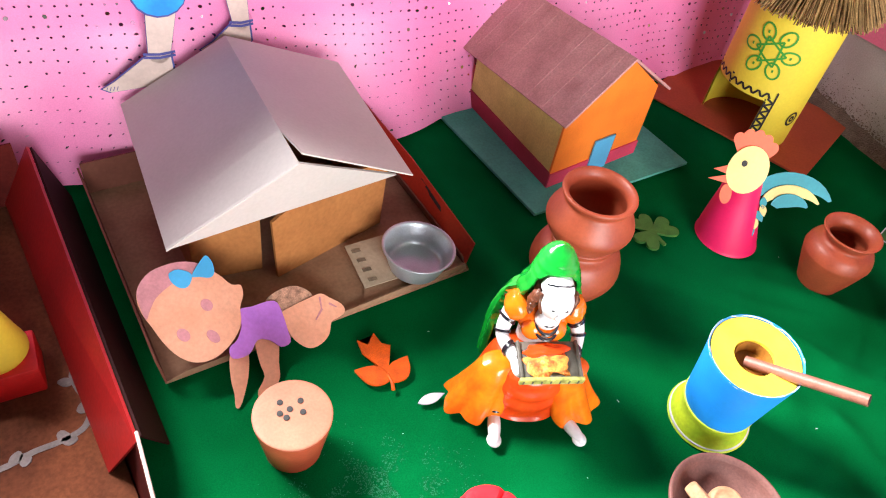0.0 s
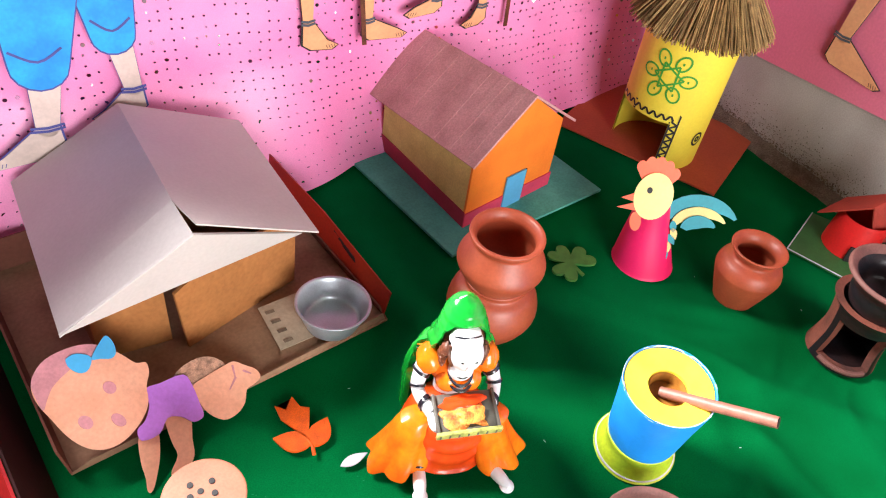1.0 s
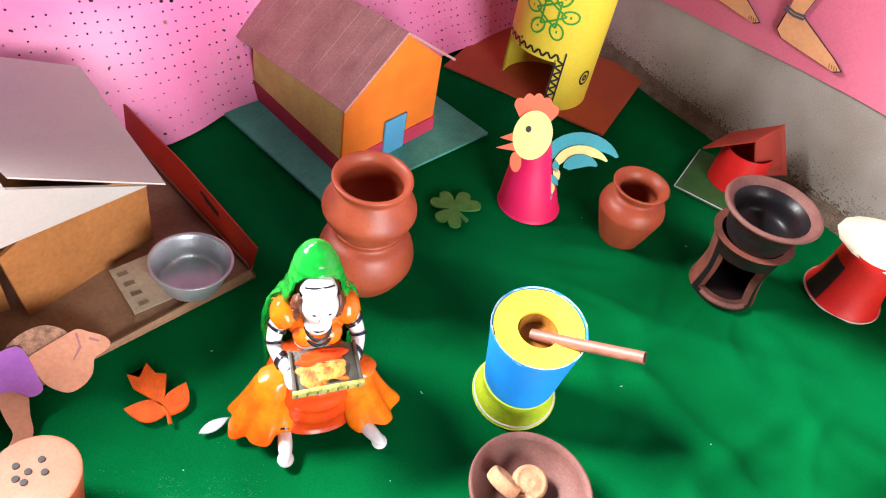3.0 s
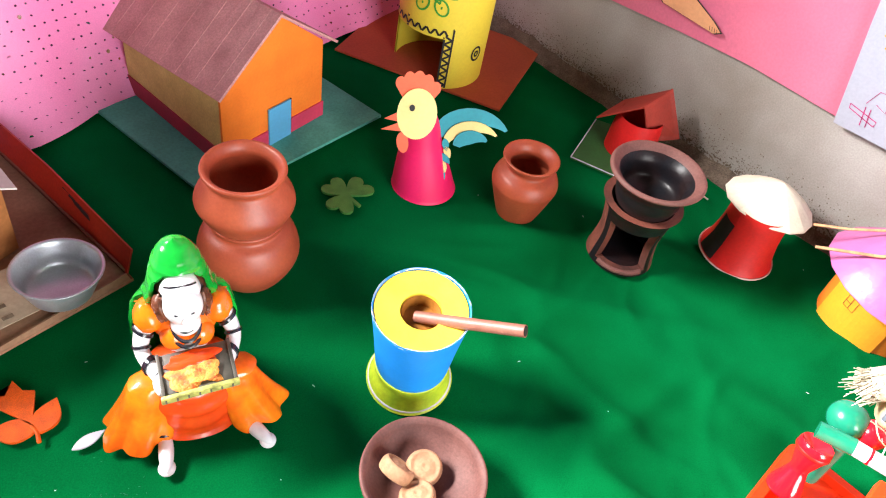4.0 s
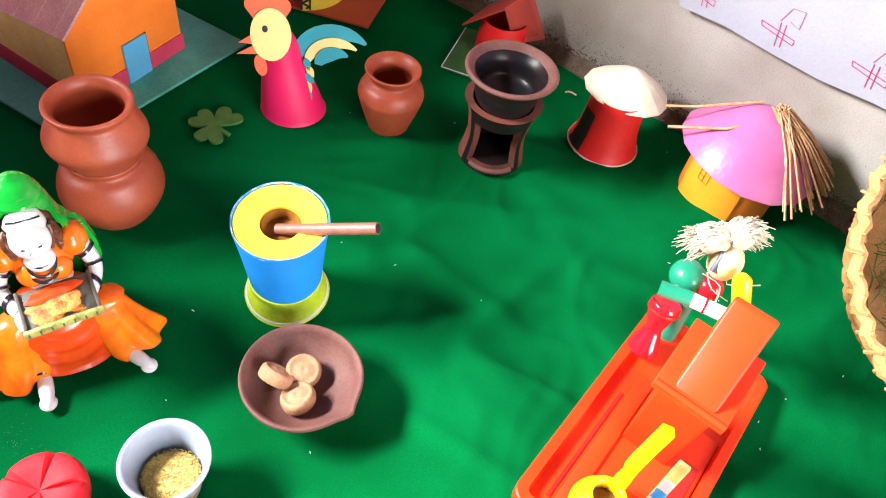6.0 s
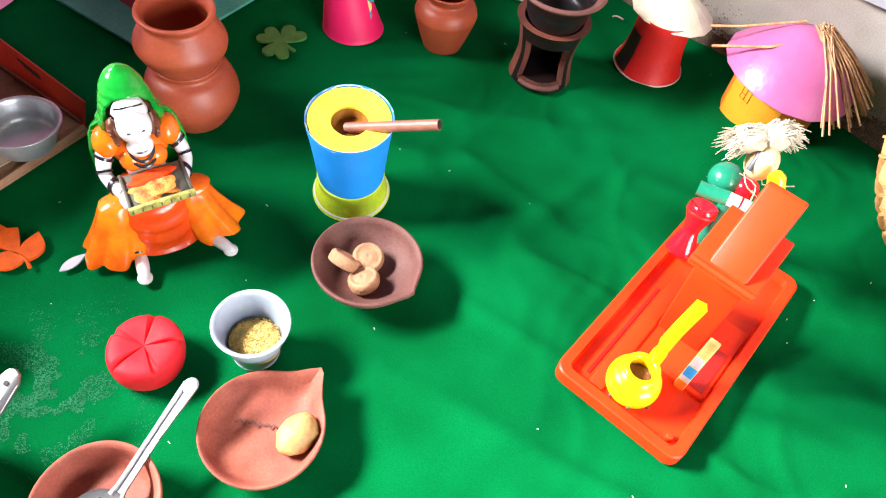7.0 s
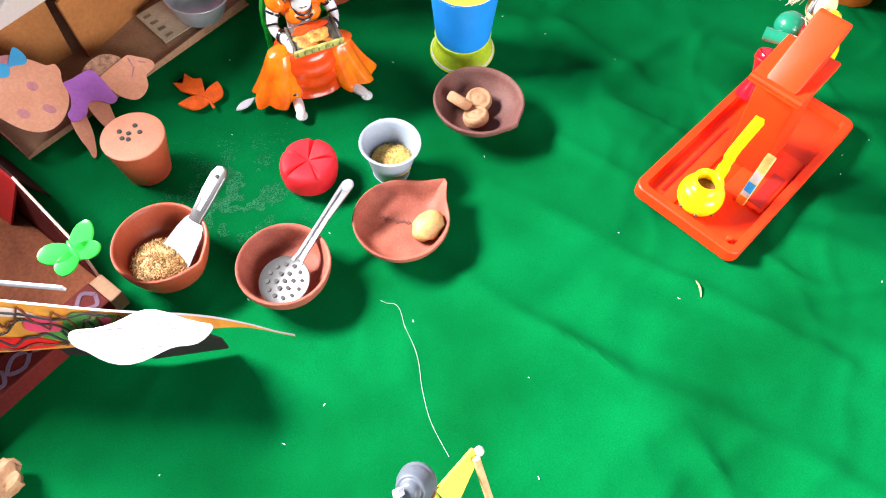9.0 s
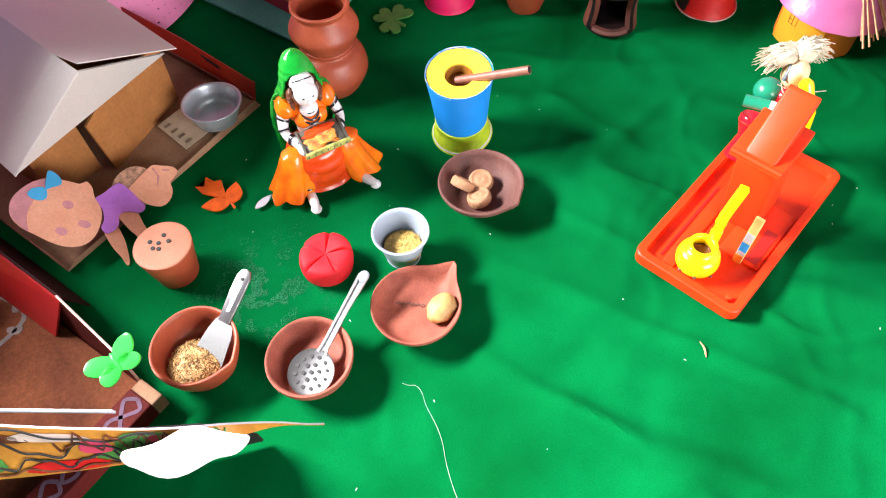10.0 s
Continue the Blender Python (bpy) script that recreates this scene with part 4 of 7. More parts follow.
part("side_flap", slab([(W1 - 0.002, 0.004, 0.010), (W1 - 0.004, D1 + 0.002, 0.018), (W1 + 0.006, D1 + 0.006, 0.046), (W1 + 0.010, D1 * 0.55, 0.042), (W1 + 0.010, 0.010, 0.030)], 0.0022), CARD_RED, house1, "bright red printed carton flap", smooth=False)
bm = bmesh.new()
for k in range(6):
    y = 0.07 + 0.012 * k
    slab([(W1 + 0.0025 + 0.0006 * k, y, 0.028 + 0.001 * k), (W1 + 0.003 + 0.0006 * k, y + 0.016, 0.029 + 0.001 * k), (W1 + 0.0042 + 0.0006 * k, y + 0.014, 0.033 + 0.0012 * k), (W1 + 0.004 + 0.0006 * k, y + 0.004, 0.032 + 0.001 * k)], 0.0006, bm)
part("printed_mark", bm, INK, house1, "dark printed streaks", smooth=False)
part("side_panel", slab([(0.0, D1, 0.003), (0.0, 0.0, 0.003), (-0.004, 0.004, 0.036), (-0.004, D1, 0.040)], 0.002), CARD_INSIDE, house1, smooth=False)
part("back_panel", slab([(W1, D1, 0.003), (0, D1, 0.003), (0, D1 + 0.004, 0.042), (W1, D1 + 0.004, 0.042)], 0.002), CARD_INSIDE, house1, smooth=False)
part("wall", slab([(0.062, 0.104, 0.004), (0.128, 0.092, 0.004), (0.129, 0.094, 0.098), (0.062, 0.107, 0.094)], 0.003), CARD_BROWN, house1, "brown corrugated cardboard front wall", smooth=False)
part("door", slab([(0.138, 0.074, 0.004), (0.272, 0.103, 0.004), (0.276, 0.104, 0.094), (0.190, 0.084, 0.108), (0.131, 0.067, 0.092)], 0.0035), CARD_BROWN, house1, "brown cardboard flap standing ajar", smooth=False)
part("wall", slab([(0.272, 0.103, 0.004), (0.270, 0.235, 0.004), (0.270, 0.235, 0.075), (0.274, 0.103, 0.096)], 0.003), CARD_BROWN, house1, smooth=False)
part("wall", slab([(0.062, 0.235, 0.004), (0.062, 0.108, 0.004), (0.062, 0.108, 0.088), (0.062, 0.235, 0.070)], 0.003), CARD_BROWN, house1, smooth=False)
part("wall", slab([(0.27, 0.235, 0.004), (0.062, 0.235, 0.004), (0.062, 0.235, 0.07), (0.27, 0.235, 0.07)], 0.003), CARD_BROWN, house1, smooth=False)
RB, RS, RS2, RFL, RT = (-0.164, 0.719, 0.144), (-0.063, 0.525, 0.178), (-0.038, 0.486, 0.176), (-0.142, 0.431, 0.106), (0.059, 0.561, 0.118)
RBL, RRB, RWT, RSU = (-0.260, 0.645, 0.088), (-0.043, 0.742, 0.117), (0.043, 0.564, 0.112), (-0.0375, 0.494, 0.1815)
loc = lambda *p: [I1 @ Vector(q) for q in p]


def bent_sheet(ridge, edge, thick, n=18):
    """A thin card bent smoothly between its ridge and its opposite edge."""
    bm = bmesh.new()
    top, low = [], []
    for i in range(n + 1):
        f = i / n
        k = 0 if f < 0.84 else 1
        a = ridge[0].lerp(ridge[1], f / 0.84) if k == 0 else ridge[1].lerp(ridge[2], (f - 0.84) / 0.16)
        b = edge[0].lerp(edge[1], f)
        top.append([bm.verts.new(a.lerp(b, j / n)) for j in range(n + 1)])
        low.append([bm.verts.new(a.lerp(b, j / n) - Vector((0, 0, thick))) for j in range(n + 1)])
    for i in range(n):
        for j in range(n):
            bm.faces.new([top[i][j], top[i + 1][j], top[i + 1][j + 1], top[i][j + 1]])
            bm.faces.new([low[i][j + 1], low[i + 1][j + 1], low[i + 1][j], low[i][j]])
        for j in (0, n):
            bm.faces.new([top[i][j], low[i][j], low[i + 1][j], top[i + 1][j]])
            bm.faces.new([top[j][i], top[j][i + 1], low[j][i + 1], low[j][i]])
    bmesh.ops.recalc_face_normals(bm, faces=bm.faces[:])
    return bm


bm = bent_sheet(loc(RB, RS, RS2), loc(RBL, RFL), 0.0018)
slab(loc(RFL, RWT, RS2), 0.0024, bm)
bmesh.ops.triangulate(bm, faces=[f for f in bm.faces if len(f.verts) > 4])
part("roof_sheet", bm, CARD_WHITE, house1, "grey-white cardboard roof half folded over the front", smooth=False)
bm = bent_sheet(loc(RB, RS, RSU), loc(RRB, RT), 0.0018)
bmesh.ops.triangulate(bm, faces=[f for f in bm.faces if len(f.verts) > 4])
part("roof_sheet", bm, mat("mauve_grey_cardboard", (0.60, 0.56, 0.53), 0.65, 0.05, 10, 300, 0.12, second=(0.55, 0.505, 0.48), size=0.0006), house1, "mauve-grey cardboard roof half lifted at its torn front", smooth=False)
# paper and metal bowl on the carton floor
bm = slab([(0.214, 0.076, 0.016), (0.210, 0.020, 0.0085), (0.300, 0.014, 0.010), (0.306, 0.074, 0.014)], 0.0012)
news = single("newspaper_scrap", bm, NEWSPRINT, H1, "folded scrap of printed paper under a metal bowl", "paper", smooth=False)
bm = bmesh.new()
for k in range(4):
    slab([(0.2175, 0.068 - 0.013 * k, 0.0157 - 0.0017 * k), (0.2175, 0.064 - 0.013 * k, 0.0152 - 0.0017 * k), (0.227, 0.063 - 0.013 * k, 0.0151 - 0.0017 * k), (0.227, 0.067 - 0.013 * k, 0.0156 - 0.0017 * k)], 0.0004, bm)
part("print_bar", bm, mat("faded_print", (0.22, 0.16, 0.11), 0.8, 0.2, 90, 400, 0.0), news, smooth=False).matrix_parent_inverse = Matrix()
vessel([(0, 0.0), (0.024, 0.0), (0.028, 0.003), (0.034, 0.018), (0.0372, 0.0275), (0.0395, 0.0290), (0.0390, 0.0302), (0.0360, 0.0288), (0.032, 0.018), (0.0262, 0.0045), (0, 0.0035)],
       TIN, "metal_bowl", pose(0.074, 0.537, 0.0115, -3, 3, 0), "small dull aluminium bowl on a scrap of paper", "bowl", wobble=0.003)

# ---- baby cut-out of card ----
BH, BX, BY = Vector((-0.122, 0.418, 0.052)), Vector((0.000447, 0.0001127, -0.0001736)), Vector((-0.0000421, 0.000458, 0.000213))
BN = BX.cross(BY).normalized()


def card_piece(bm, outline, layer, slot, thick=0.0012):
    m = Matrix(((BX.x, BY.x, BN.x, 0), (BX.y, BY.y, BN.y, 0), (BX.z, BY.z, BN.z, 0), (0, 0, 0, 1)))
    plate(outline, layer * 0.0011, layer * 0.0011 + thick, bm, slot, m)


def limb(x0, y0, x1, y1, w0, w1, n=8):
    d = Vector((x1 - x0, y1 - y0)).normalized()
    s = Vector((-d.y, d.x))
    a = math.atan2(d.y, d.x)
    out = [(x0 + s.x * w0, y0 + s.y * w0)]
    out += [(x0 + w0 * math.cos(a + math.pi / 2 + math.pi * k / n), y0 + w0 * math.sin(a + math.pi / 2 + math.pi * k / n)) for k in range(1, n)]
    out += [(x0 - s.x * w0, y0 - s.y * w0)]
    out += [(x1 + w1 * math.cos(a - math.pi / 2 + math.pi * k / n), y1 + w1 * math.sin(a - math.pi / 2 + math.pi * k / n)) for k in range(n + 1)]
    return out


HEAD = [(-98, 0), (-96, 20), (-82, 44), (-52, 64), (-21, 74), (12, 71), (39, 60), (63, 47), (80, 49), (87, 31), (84, 8), (89, -18), (85, -40), (73, -64), (54, -86), (30, -99), (4, -100), (-21, -90), (-44, -72), (-64, -51), (-81, -34), (-92, -18)]
HAIR = [(-98, 0), (-96, 20), (-82, 44), (-52, 64), (-21, 74), (8, 71), (-7, 48), (-34, 36), (-52, 18), (-66, -2), (-72, -24), (-76, -40), (-90, -18)]
SHIRT = [(84, 3), (106, 13), (147, 31), (165, 12), (180, -20), (188, -42), (171, -53), (147, -44), (124, -47), (112, -74), (83, -86), (74, -68), (86, -52), (91, -25)]
LEG = [(165, 9), (187, 28), (227, 54), (243, 61), (261, 56), (287, 48), (296, 33), (281, 18), (269, 9), (266, -16), (251, -37), (227, -48), (198, -37), (179, -16)]


def soft(points, n=3):
    """The same outline with its corners rounded."""
    k = len(points)
    out = []
    for i in range(k):
        a, b, c, d = (Vector(points[(i + q) % k]) for q in (-1, 0, 1, 2))
        for j in range(n):
            t = j / n
            out.append(tuple(0.5 * (2 * b + (c - a) * t + (2 * a - 5 * b + 4 * c - d) * t * t + (3 * b - a - 3 * c + d) * t ** 3)))
    return list(reversed(out))


bm = bmesh.new()
card_piece(bm, soft([(78, -74), (107, -63), (115, -103), (113, -138), (107, -167), (99, -169), (94, -147), (84, -120)]), 0, 0)
card_piece(bm, soft([(120, -40), (162, -34), (170, -81), (175, -110), (164, -133), (142, -148), (137, -136), (146, -110), (134, -86)]), 0, 0)
card_piece(bm, soft([(131, 26), (153, 52), (184, 67), (213, 64), (227, 50), (203, 34), (181, 15), (170, -4), (150, 6)]), 0, 1)
card_piece(bm, soft(LEG), 1, 0)
card_piece(bm, soft(SHIRT), 2, 2)
card_piece(bm, soft(HEAD), 3, 0)
card_piece(bm, soft(HAIR), 4, 3)
for outline in ([(-49, 48), (-36, 56), (-15, 54), (-10, 44), (-15, 28), (-28, 24), (-43, 31), (-50, 41)], [(-11, 49), (0, 78), (9, 91), (22, 80), (28, 62), (22, 52), (4, 50)]):
    card_piece(bm, soft(outline), 5, 4)
for cx, cy, rx, ry in ((-10, -57, 13, 10), (23, 2, 12, 10), (42, -52, 14, 9)):
    card_piece(bm, list(reversed(ellipse(cx, cy, rx, ry, 16, -0.6))), 4, 3, 0.0006)
for x0, y0, x1, y1 in ((240, 52, 246, 30), (246, 30, 236, 8), (262, 44, 276, 40)):
    card_piece(bm, limb(x0, y0, x1, y1, 2.2, 1.2), 2, 3, 0.0005)
bmesh.ops.recalc_face_normals(bm, faces=bm.faces[:])
bmesh.ops.triangulate(bm, faces=[f for f in bm.faces if len(f.verts) > 4])
single("card_doll", bm, [BABY_SKIN, BABY_TAN, LILAC, BABY_PINK, SKY_BLUE], Matrix.Translation(BH), "flat card baby doll with lilac shirt leaning on the carton", "cut-out", smooth=False)

# ---- orange gabled model house on its card ----
card_l, card_r, card_f = Vector((0.088, 0.826, 0)), Vector((0.430, 0.801, 0)), Vector((0.212, 0.655, 0))
card_b = card_l + card_r - card_f
house2 = thing("gabled_house", basis((0.228, 0.707, 0), (0.784, 0.62)), "orange and olive paper model house with a mauve gable roof", "model house")
I2 = house2.matrix_world.inverted()
part("base_card", slab([I2 @ Vector((p.x, p.y, 0.004)) for p in (card_f, card_r, card_b, card_l)], 0.004), TEAL_CARD, house2, "grey-green cardboard base", smooth=False)
W2, D2, E2, E2R, A2, SK = 0.158, 0.188, 0.102, 0.112, 0.167, 0.018
LOW = 0.017
G = 0.0045
RX = W2 * 0.54
part("front_wall", slab([(0, 0, G), (W2, 0, G), (W2 - 0.002, 0, E2R), (RX, 0, A2), (0, 0, E2)], 0.003), ORANGE_PAPER, house2, "orange paper gable wall", smooth=False)
part("side_wall", slab([(SK, D2, G), (0, 0.003, G), (0, 0.003, E2), (SK, D2, E2 - LOW)], 0.003), OLIVE_PAPER, house2, "olive yellow paper side wall", smooth=False)
part("side_wall", slab([(W2, 0.003, G), (W2 + SK, D2, G), (W2 + SK, D2, E2R - LOW), (W2 - 0.002, 0.003, E2R)], 0.003), OLIVE_PAPER, house2, smooth=False)
part("back_wall", slab([(W2 + SK, D2, G), (SK, D2, G), (SK, D2, E2 - LOW), (RX + SK, D2, A2 - LOW), (W2 + SK, D2, E2R - LOW)], 0.003), ORANGE_PAPER, house2, smooth=False)
part("plinth_band", box(-0.0015, -0.0018, G, W2 + 0.0015, 0.0, G + 0.021), MAGENTA_PAPER, house2, "magenta paper band round the foot", smooth=False)
part("plinth_band", slab([(SK - 0.0016, D2, G), (-0.0016, 0.0, G), (-0.0016, 0.0, G + 0.023), (SK - 0.0016, D2, G + 0.023)], 0.0012), DEEP_MAGENTA, house2, smooth=False)
part("door", box(0.066, -0.0036, G, 0.101, -0.0014, G + 0.051), BLUE_PAPER, house2, "blue paper door", smooth=False)
# the shade of the door's gap, painted as a thin black strip
part("door_edge", box(0.1005, -0.0034, G + 0.008, 0.1018, -0.0020, G + 0.052), INK, house2, "black strip for the shade in the gap at the door's edge", smooth=False)


def roof_boards(a, b, c, d, thick, boards):
    """Strips side by side from edge a-b to edge d-c, each a shade proud of the next."""
    a, b, c, d = (Vector(v) for v in (a, b, c, d))
    n = (b - a).cross(d - a).normalized()
    for k in range(boards):
        t0, t1 = k / boards, (k + 0.996) / boards
        up = n * (0.00025 * (k % 2) + random.uniform(0, 0.0002))
        part("roof_board", slab([a.lerp(d, t0) + up, b.lerp(c, t0) + up, b.lerp(c, t1) + up, a.lerp(d, t1) + up], thick), MAUVE_ROOF, house2, smooth=False)


OV, S2, LO2 = D2 + 0.036, SK * 0.8, LOW * 1.2
roof_boards((-0.005, -0.004, E2 - 0.001), (RX, -0.004, A2 + 0.003), (RX + S2, OV, A2 + 0.003 - LO2), (-0.005 + S2, OV, E2 - 0.001 - LO2), 0.003, 15)
roof_boards((RX, -0.004, A2 + 0.003), (W2 + 0.016, -0.008, E2R - 0.004), (W2 + 0.016 + S2, OV, E2R - 0.004 - LO2), (RX + S2, OV, A2 + 0.003 - LO2), 0.003, 15)

# ---- round thatched hut ----
HR, HH = 0.0645, 0.222
hut = thing("thatched_hut", at(0.538, 0.921), "round yellow paper hut with a straw thatch", "model hut")
hc_f, hc_r, hc_l = Vector((0.598, 0.805, 0)), Vector((0.722, 0.962, 0)), Vector((0.395, 0.961, 0))
hc_b = hc_l + hc_r - hc_f
hut_at = Vector((0.538, 0.921, 0))
part("base_card", slab([p - hut_at + Vector((0, 0, 0.004)) for p in (hc_f, hc_r, hc_b, hc_l)], 0.003), RUST_CARD, hut, "rust-red card base", smooth=False)
FACE = -117.0
D0, D1_, DZ = FACE - 90, FACE + 10, 0.080
bm = bmesh.new()
n = 72
for i in range(n):
    a0, a1 = (FACE + 360 * i / n), (FACE + 360 * (i + 1) / n)
    mid = ((a0 + a1) / 2 - FACE + 180) % 360 - 180
    zl = DZ if (D0 - FACE) < mid < (D1_ - FACE) else 0.0045
    for z0, z1 in (((DZ, HH),) if zl == DZ else ((0.0045, DZ), (DZ, HH))):
        for r, flip in ((HR, False), (HR - 0.0022, True)):
            q = [(r * math.cos(radians(a)), r * math.sin(radians(a)), z) for a, z in ((a0, z0), (a1, z0), (a1, z1), (a0, z1))]
            add(bm, q, [(3, 2, 1, 0) if flip else (0, 1, 2, 3)])
bmesh.ops.remove_doubles(bm, verts=bm.verts[:], dist=0.00001)
part("wall", bm, YELLOW_PAPER, hut, "lemon yellow paper wall with a square doorway")


def on_round(points, width, bm, radius=HR + 0.0008):
    """A drawn line on the round wall; points are (degrees, height)."""
    p = [Vector((radians(a) * radius, z)) for a, z in points]
    vs = []
    for i, q in enumerate(p):
        d = (p[min(i + 1, len(p) - 1)] - p[max(i - 1, 0)]).normalized()
        s = Vector((-d.y, d.x)) * width / 2
        vs.append([bm.verts.new((radius * math.cos(o.x / radius), radius * math.sin(o.x / radius), o.y)) for o in (q + s, q - s)])
    for a, b in zip(vs, vs[1:]):
        bm.faces.new([a[0], a[1], b[1], b[0]])
    return bm


bm = bmesh.new()
on_round([(FACE - 80 + 94 * k / 52, DZ + 0.0085 + 0.0036 * math.sin(k * math.pi / 3)) for k in range(53)], 0.0030, bm)
on_round([(FACE - 82, DZ + 0.002), (FACE - 40, DZ + 0.002), (FACE + 11, DZ + 0.002)], 0.0026, bm)
on_round([(FACE - 82, DZ + 0.015), (FACE - 40, DZ + 0.015), (FACE + 21, DZ + 0.015)], 0.0026, bm)
on_round([(FACE + 16 + 3.4 * math.sin(k * math.pi / 3), 0.008 + 0.0019 * k) for k in range(42)], 0.0030, bm)
on_round([(FACE + 11, 0.006), (FACE + 11, DZ)], 0.0026, bm)
on_round([(FACE + 21, 0.006), (FACE + 21, DZ + 0.015)], 0.0026, bm)
for r0 in (0.010, 0.0035):
    on_round([(FACE + 58 + math.degrees(r0 * 0.8 * math.cos(k * math.pi / 9) / HR), 0.055 + r0 * math.sin(k * math.pi / 9)) for k in range(19)], 0.0030, bm)
part("door_drawing", bm, INK, hut, "wavy black ink border and ring", smooth=False)
bm = bmesh.new()
RG_A, RG_Z = FACE - 10, 0.146
for k in range(6):
    ca, sa = math.cos(k * math.pi / 3), math.sin(k * math.pi / 3)
    loop = []
    for q in range(17):
        b = 2 * math.pi * q / 16
        lx, ly = 0.0265 + 0.0115 * math.cos(b), 0.0085 * math.sin(b)
        loop.append((RG_A + math.degrees((lx * ca - ly * sa) / HR), RG_Z + lx * sa + ly * ca))
    on_round(loop, 0.0026, bm)
    e1 = (k + 2) * math.pi / 3
    on_round([(RG_A + math.degrees(0.021 * (ca + (math.cos(e1) - ca) * q / 10) / HR), RG_Z + 0.021 * (sa + (math.sin(e1) - sa) * q / 10)) for q in range(11)], 0.0026, bm)
    on_round([(RG_A + math.degrees((0.0265 * ca + 0.0012) / HR), RG_Z + 0.0265 * sa), (RG_A + math.degrees((0.0265 * ca - 0.0012) / HR), RG_Z + 0.0265 * sa)], 0.0036, bm)
part("rangoli_drawing", bm, INK_GREEN, hut, "green looped floral drawing", smooth=False)
bm = lathe([(HR + 0.012, HH - 0.004), (0.03, HH + 0.075), (0, HH + 0.09), (0.028, HH + 0.07), (HR + 0.008, HH - 0.008)], 30)
for i in range(1500):
    a, f0 = random.uniform(0, 2 * math.pi), random.uniform(0, 0.55)
    top, low = Vector((0.012 + 0.05 * f0, 0, HH + 0.085 - 0.075 * f0)), Vector((HR + 0.018 + random.uniform(0, 0.012), 0, HH - 0.012 - random.uniform(0, 0.012)))
    da = random.uniform(-0.16, 0.16)
    rot0, rot1 = Matrix.Rotation(a, 3, "Z"), Matrix.Rotation(a + da, 3, "Z")
    lift = Vector((0.004, 0, 0.006)) * random.random()
    p0, p1 = rot0 @ (top + lift), rot1 @ (low + lift)
    s = Vector((-math.sin(a), math.cos(a), 0)) * 0.0008
    o = Vector((math.cos(a), math.sin(a), 0.8)) * 0.0007
    add(bm, [p0 - s, p0 + s, p0 + o, p1 - s, p1 + s, p1 + o], [(0, 1, 4, 3), (1, 2, 5, 4), (2, 0, 3, 5), (3, 4, 5)])
tagged(part("thatch", bm, THATCH, hut, "shaggy brown straw thatch", smooth=False), kind="stuff")

# ---- paper rooster, one mesh ----
bm = lathe(smooth_profile([(0, 0.0), (0.0355, 0.0), (0.0375, 0.003), (0.032, 0.030), (0.0235, 0.066), (0.0175, 0.098), (0, 0.104)], 4), 36, squash=lambda a, p: (p.x - 0.16 * p.z, p.y, p.z))
FR = pose(-0.021, -0.020, 0.112, 66, 0, 0)
plate(ellipse(0, 0, 0.0215, 0.0275, 30), 0, 0.0022, bm, 1, FR)
plate(ellipse(-0.006, 0.006, 0.0030, 0.0036, 14), 0.0022, 0.0030, bm, 5, FR)
comb = [(0.015, 0.018)]
for q in range(37):
    a = radians(40 + 100 * q / 36)
    r = 0.0395 + 0.0050 * abs(math.sin(q * math.pi * 5 / 36)) ** 0.6
    comb.append((r * 0.78 * math.cos(a) - 0.003, r * math.sin(a) + 0.001))
plate(comb + [(-0.017, 0.014)], -0.0022, -0.0002, bm, 2, FR)
plate([(-0.019, 0.000), (-0.034, -0.010), (-0.019, -0.011)], 0.0, 0.0018, bm, 2, FR)
plate([(-0.018, -0.012), (-0.036, -0.022), (-0.014, -0.021)], 0.0002, 0.0018, bm, 2, FR)
plate(ellipse(-0.011, -0.033, 0.0065, 0.0115, 16, 0.25), 0.0004, 0.0018, bm, 2, FR)
FT = pose(0.010, 0.004, 0.082, 72, 0, 0)
for k, (slot, r0, w, sweep) in enumerate(((3, 0.041, 0.021, 118), (4, 0.030, 0.014, 114), (3, 0.019, 0.016, 108))):
    outer = [(0.040 + (r0 + w * 0.5 * math.sin(math.pi * (0.15 + 0.8 * q / 12))) * math.cos(radians(165 - sweep * q / 12)) * 1.15, -0.022 + (r0 + w * 0.5 * math.sin(math.pi * (0.15 + 0.8 * q / 12))) * math.sin(radians(165 - sweep * q / 12))) for q in range(13)]
    inner = [(0.040 + (r0 - w * 0.5 * math.sin(math.pi * (0.15 + 0.8 * q / 12))) * math.cos(radians(165 - sweep * q / 12)) * 1.15, -0.022 + (r0 - w * 0.5 * math.sin(math.pi * (0.15 + 0.8 * q / 12))) * math.sin(radians(165 - sweep * q / 12))) for q in range(12, -1, -1)]
    plate(outer + inner, 0.002 * k, 0.002 * k + 0.0016, bm, slot, FT)
for k in range(5):
    plate(leaf_shape(0.004 + 0.002 * (k % 2), -0.010 - 0.009 * k, 0.016, 0.008, -70 + 12 * (k % 3)), 0.004, 0.0055, bm, 4 if k % 2 else 3, FT)
bmesh.ops.triangulate(bm, faces=[f for f in bm.faces if len(f.verts) > 4])
single("rooster_model", bm, [HOT_PINK, PALE_YELLOW, CORAL, TEAL, PALE_YELLOW, INK], at(0.455, 0.668, 0, -18), "paper rooster figure with a pink cone body and teal tail", "paper figure")

# ---- seated statue, one mesh ----
bm = bmesh.new()
# seat of the skirt, and the two flared bells of cloth over the knees
lathe(smooth_profile([(0, 0.0065), (0.046, 0.0065), (0.048, 0.012), (0.042, 0.040), (0.034, 0.060), (0.018, 0.070), (0, 0.072)]), 48, bm, 1, m=pose(0, 0.006, 0), squash=lambda a, p: (p.x * 1.02, p.y * 0.74, p.z))


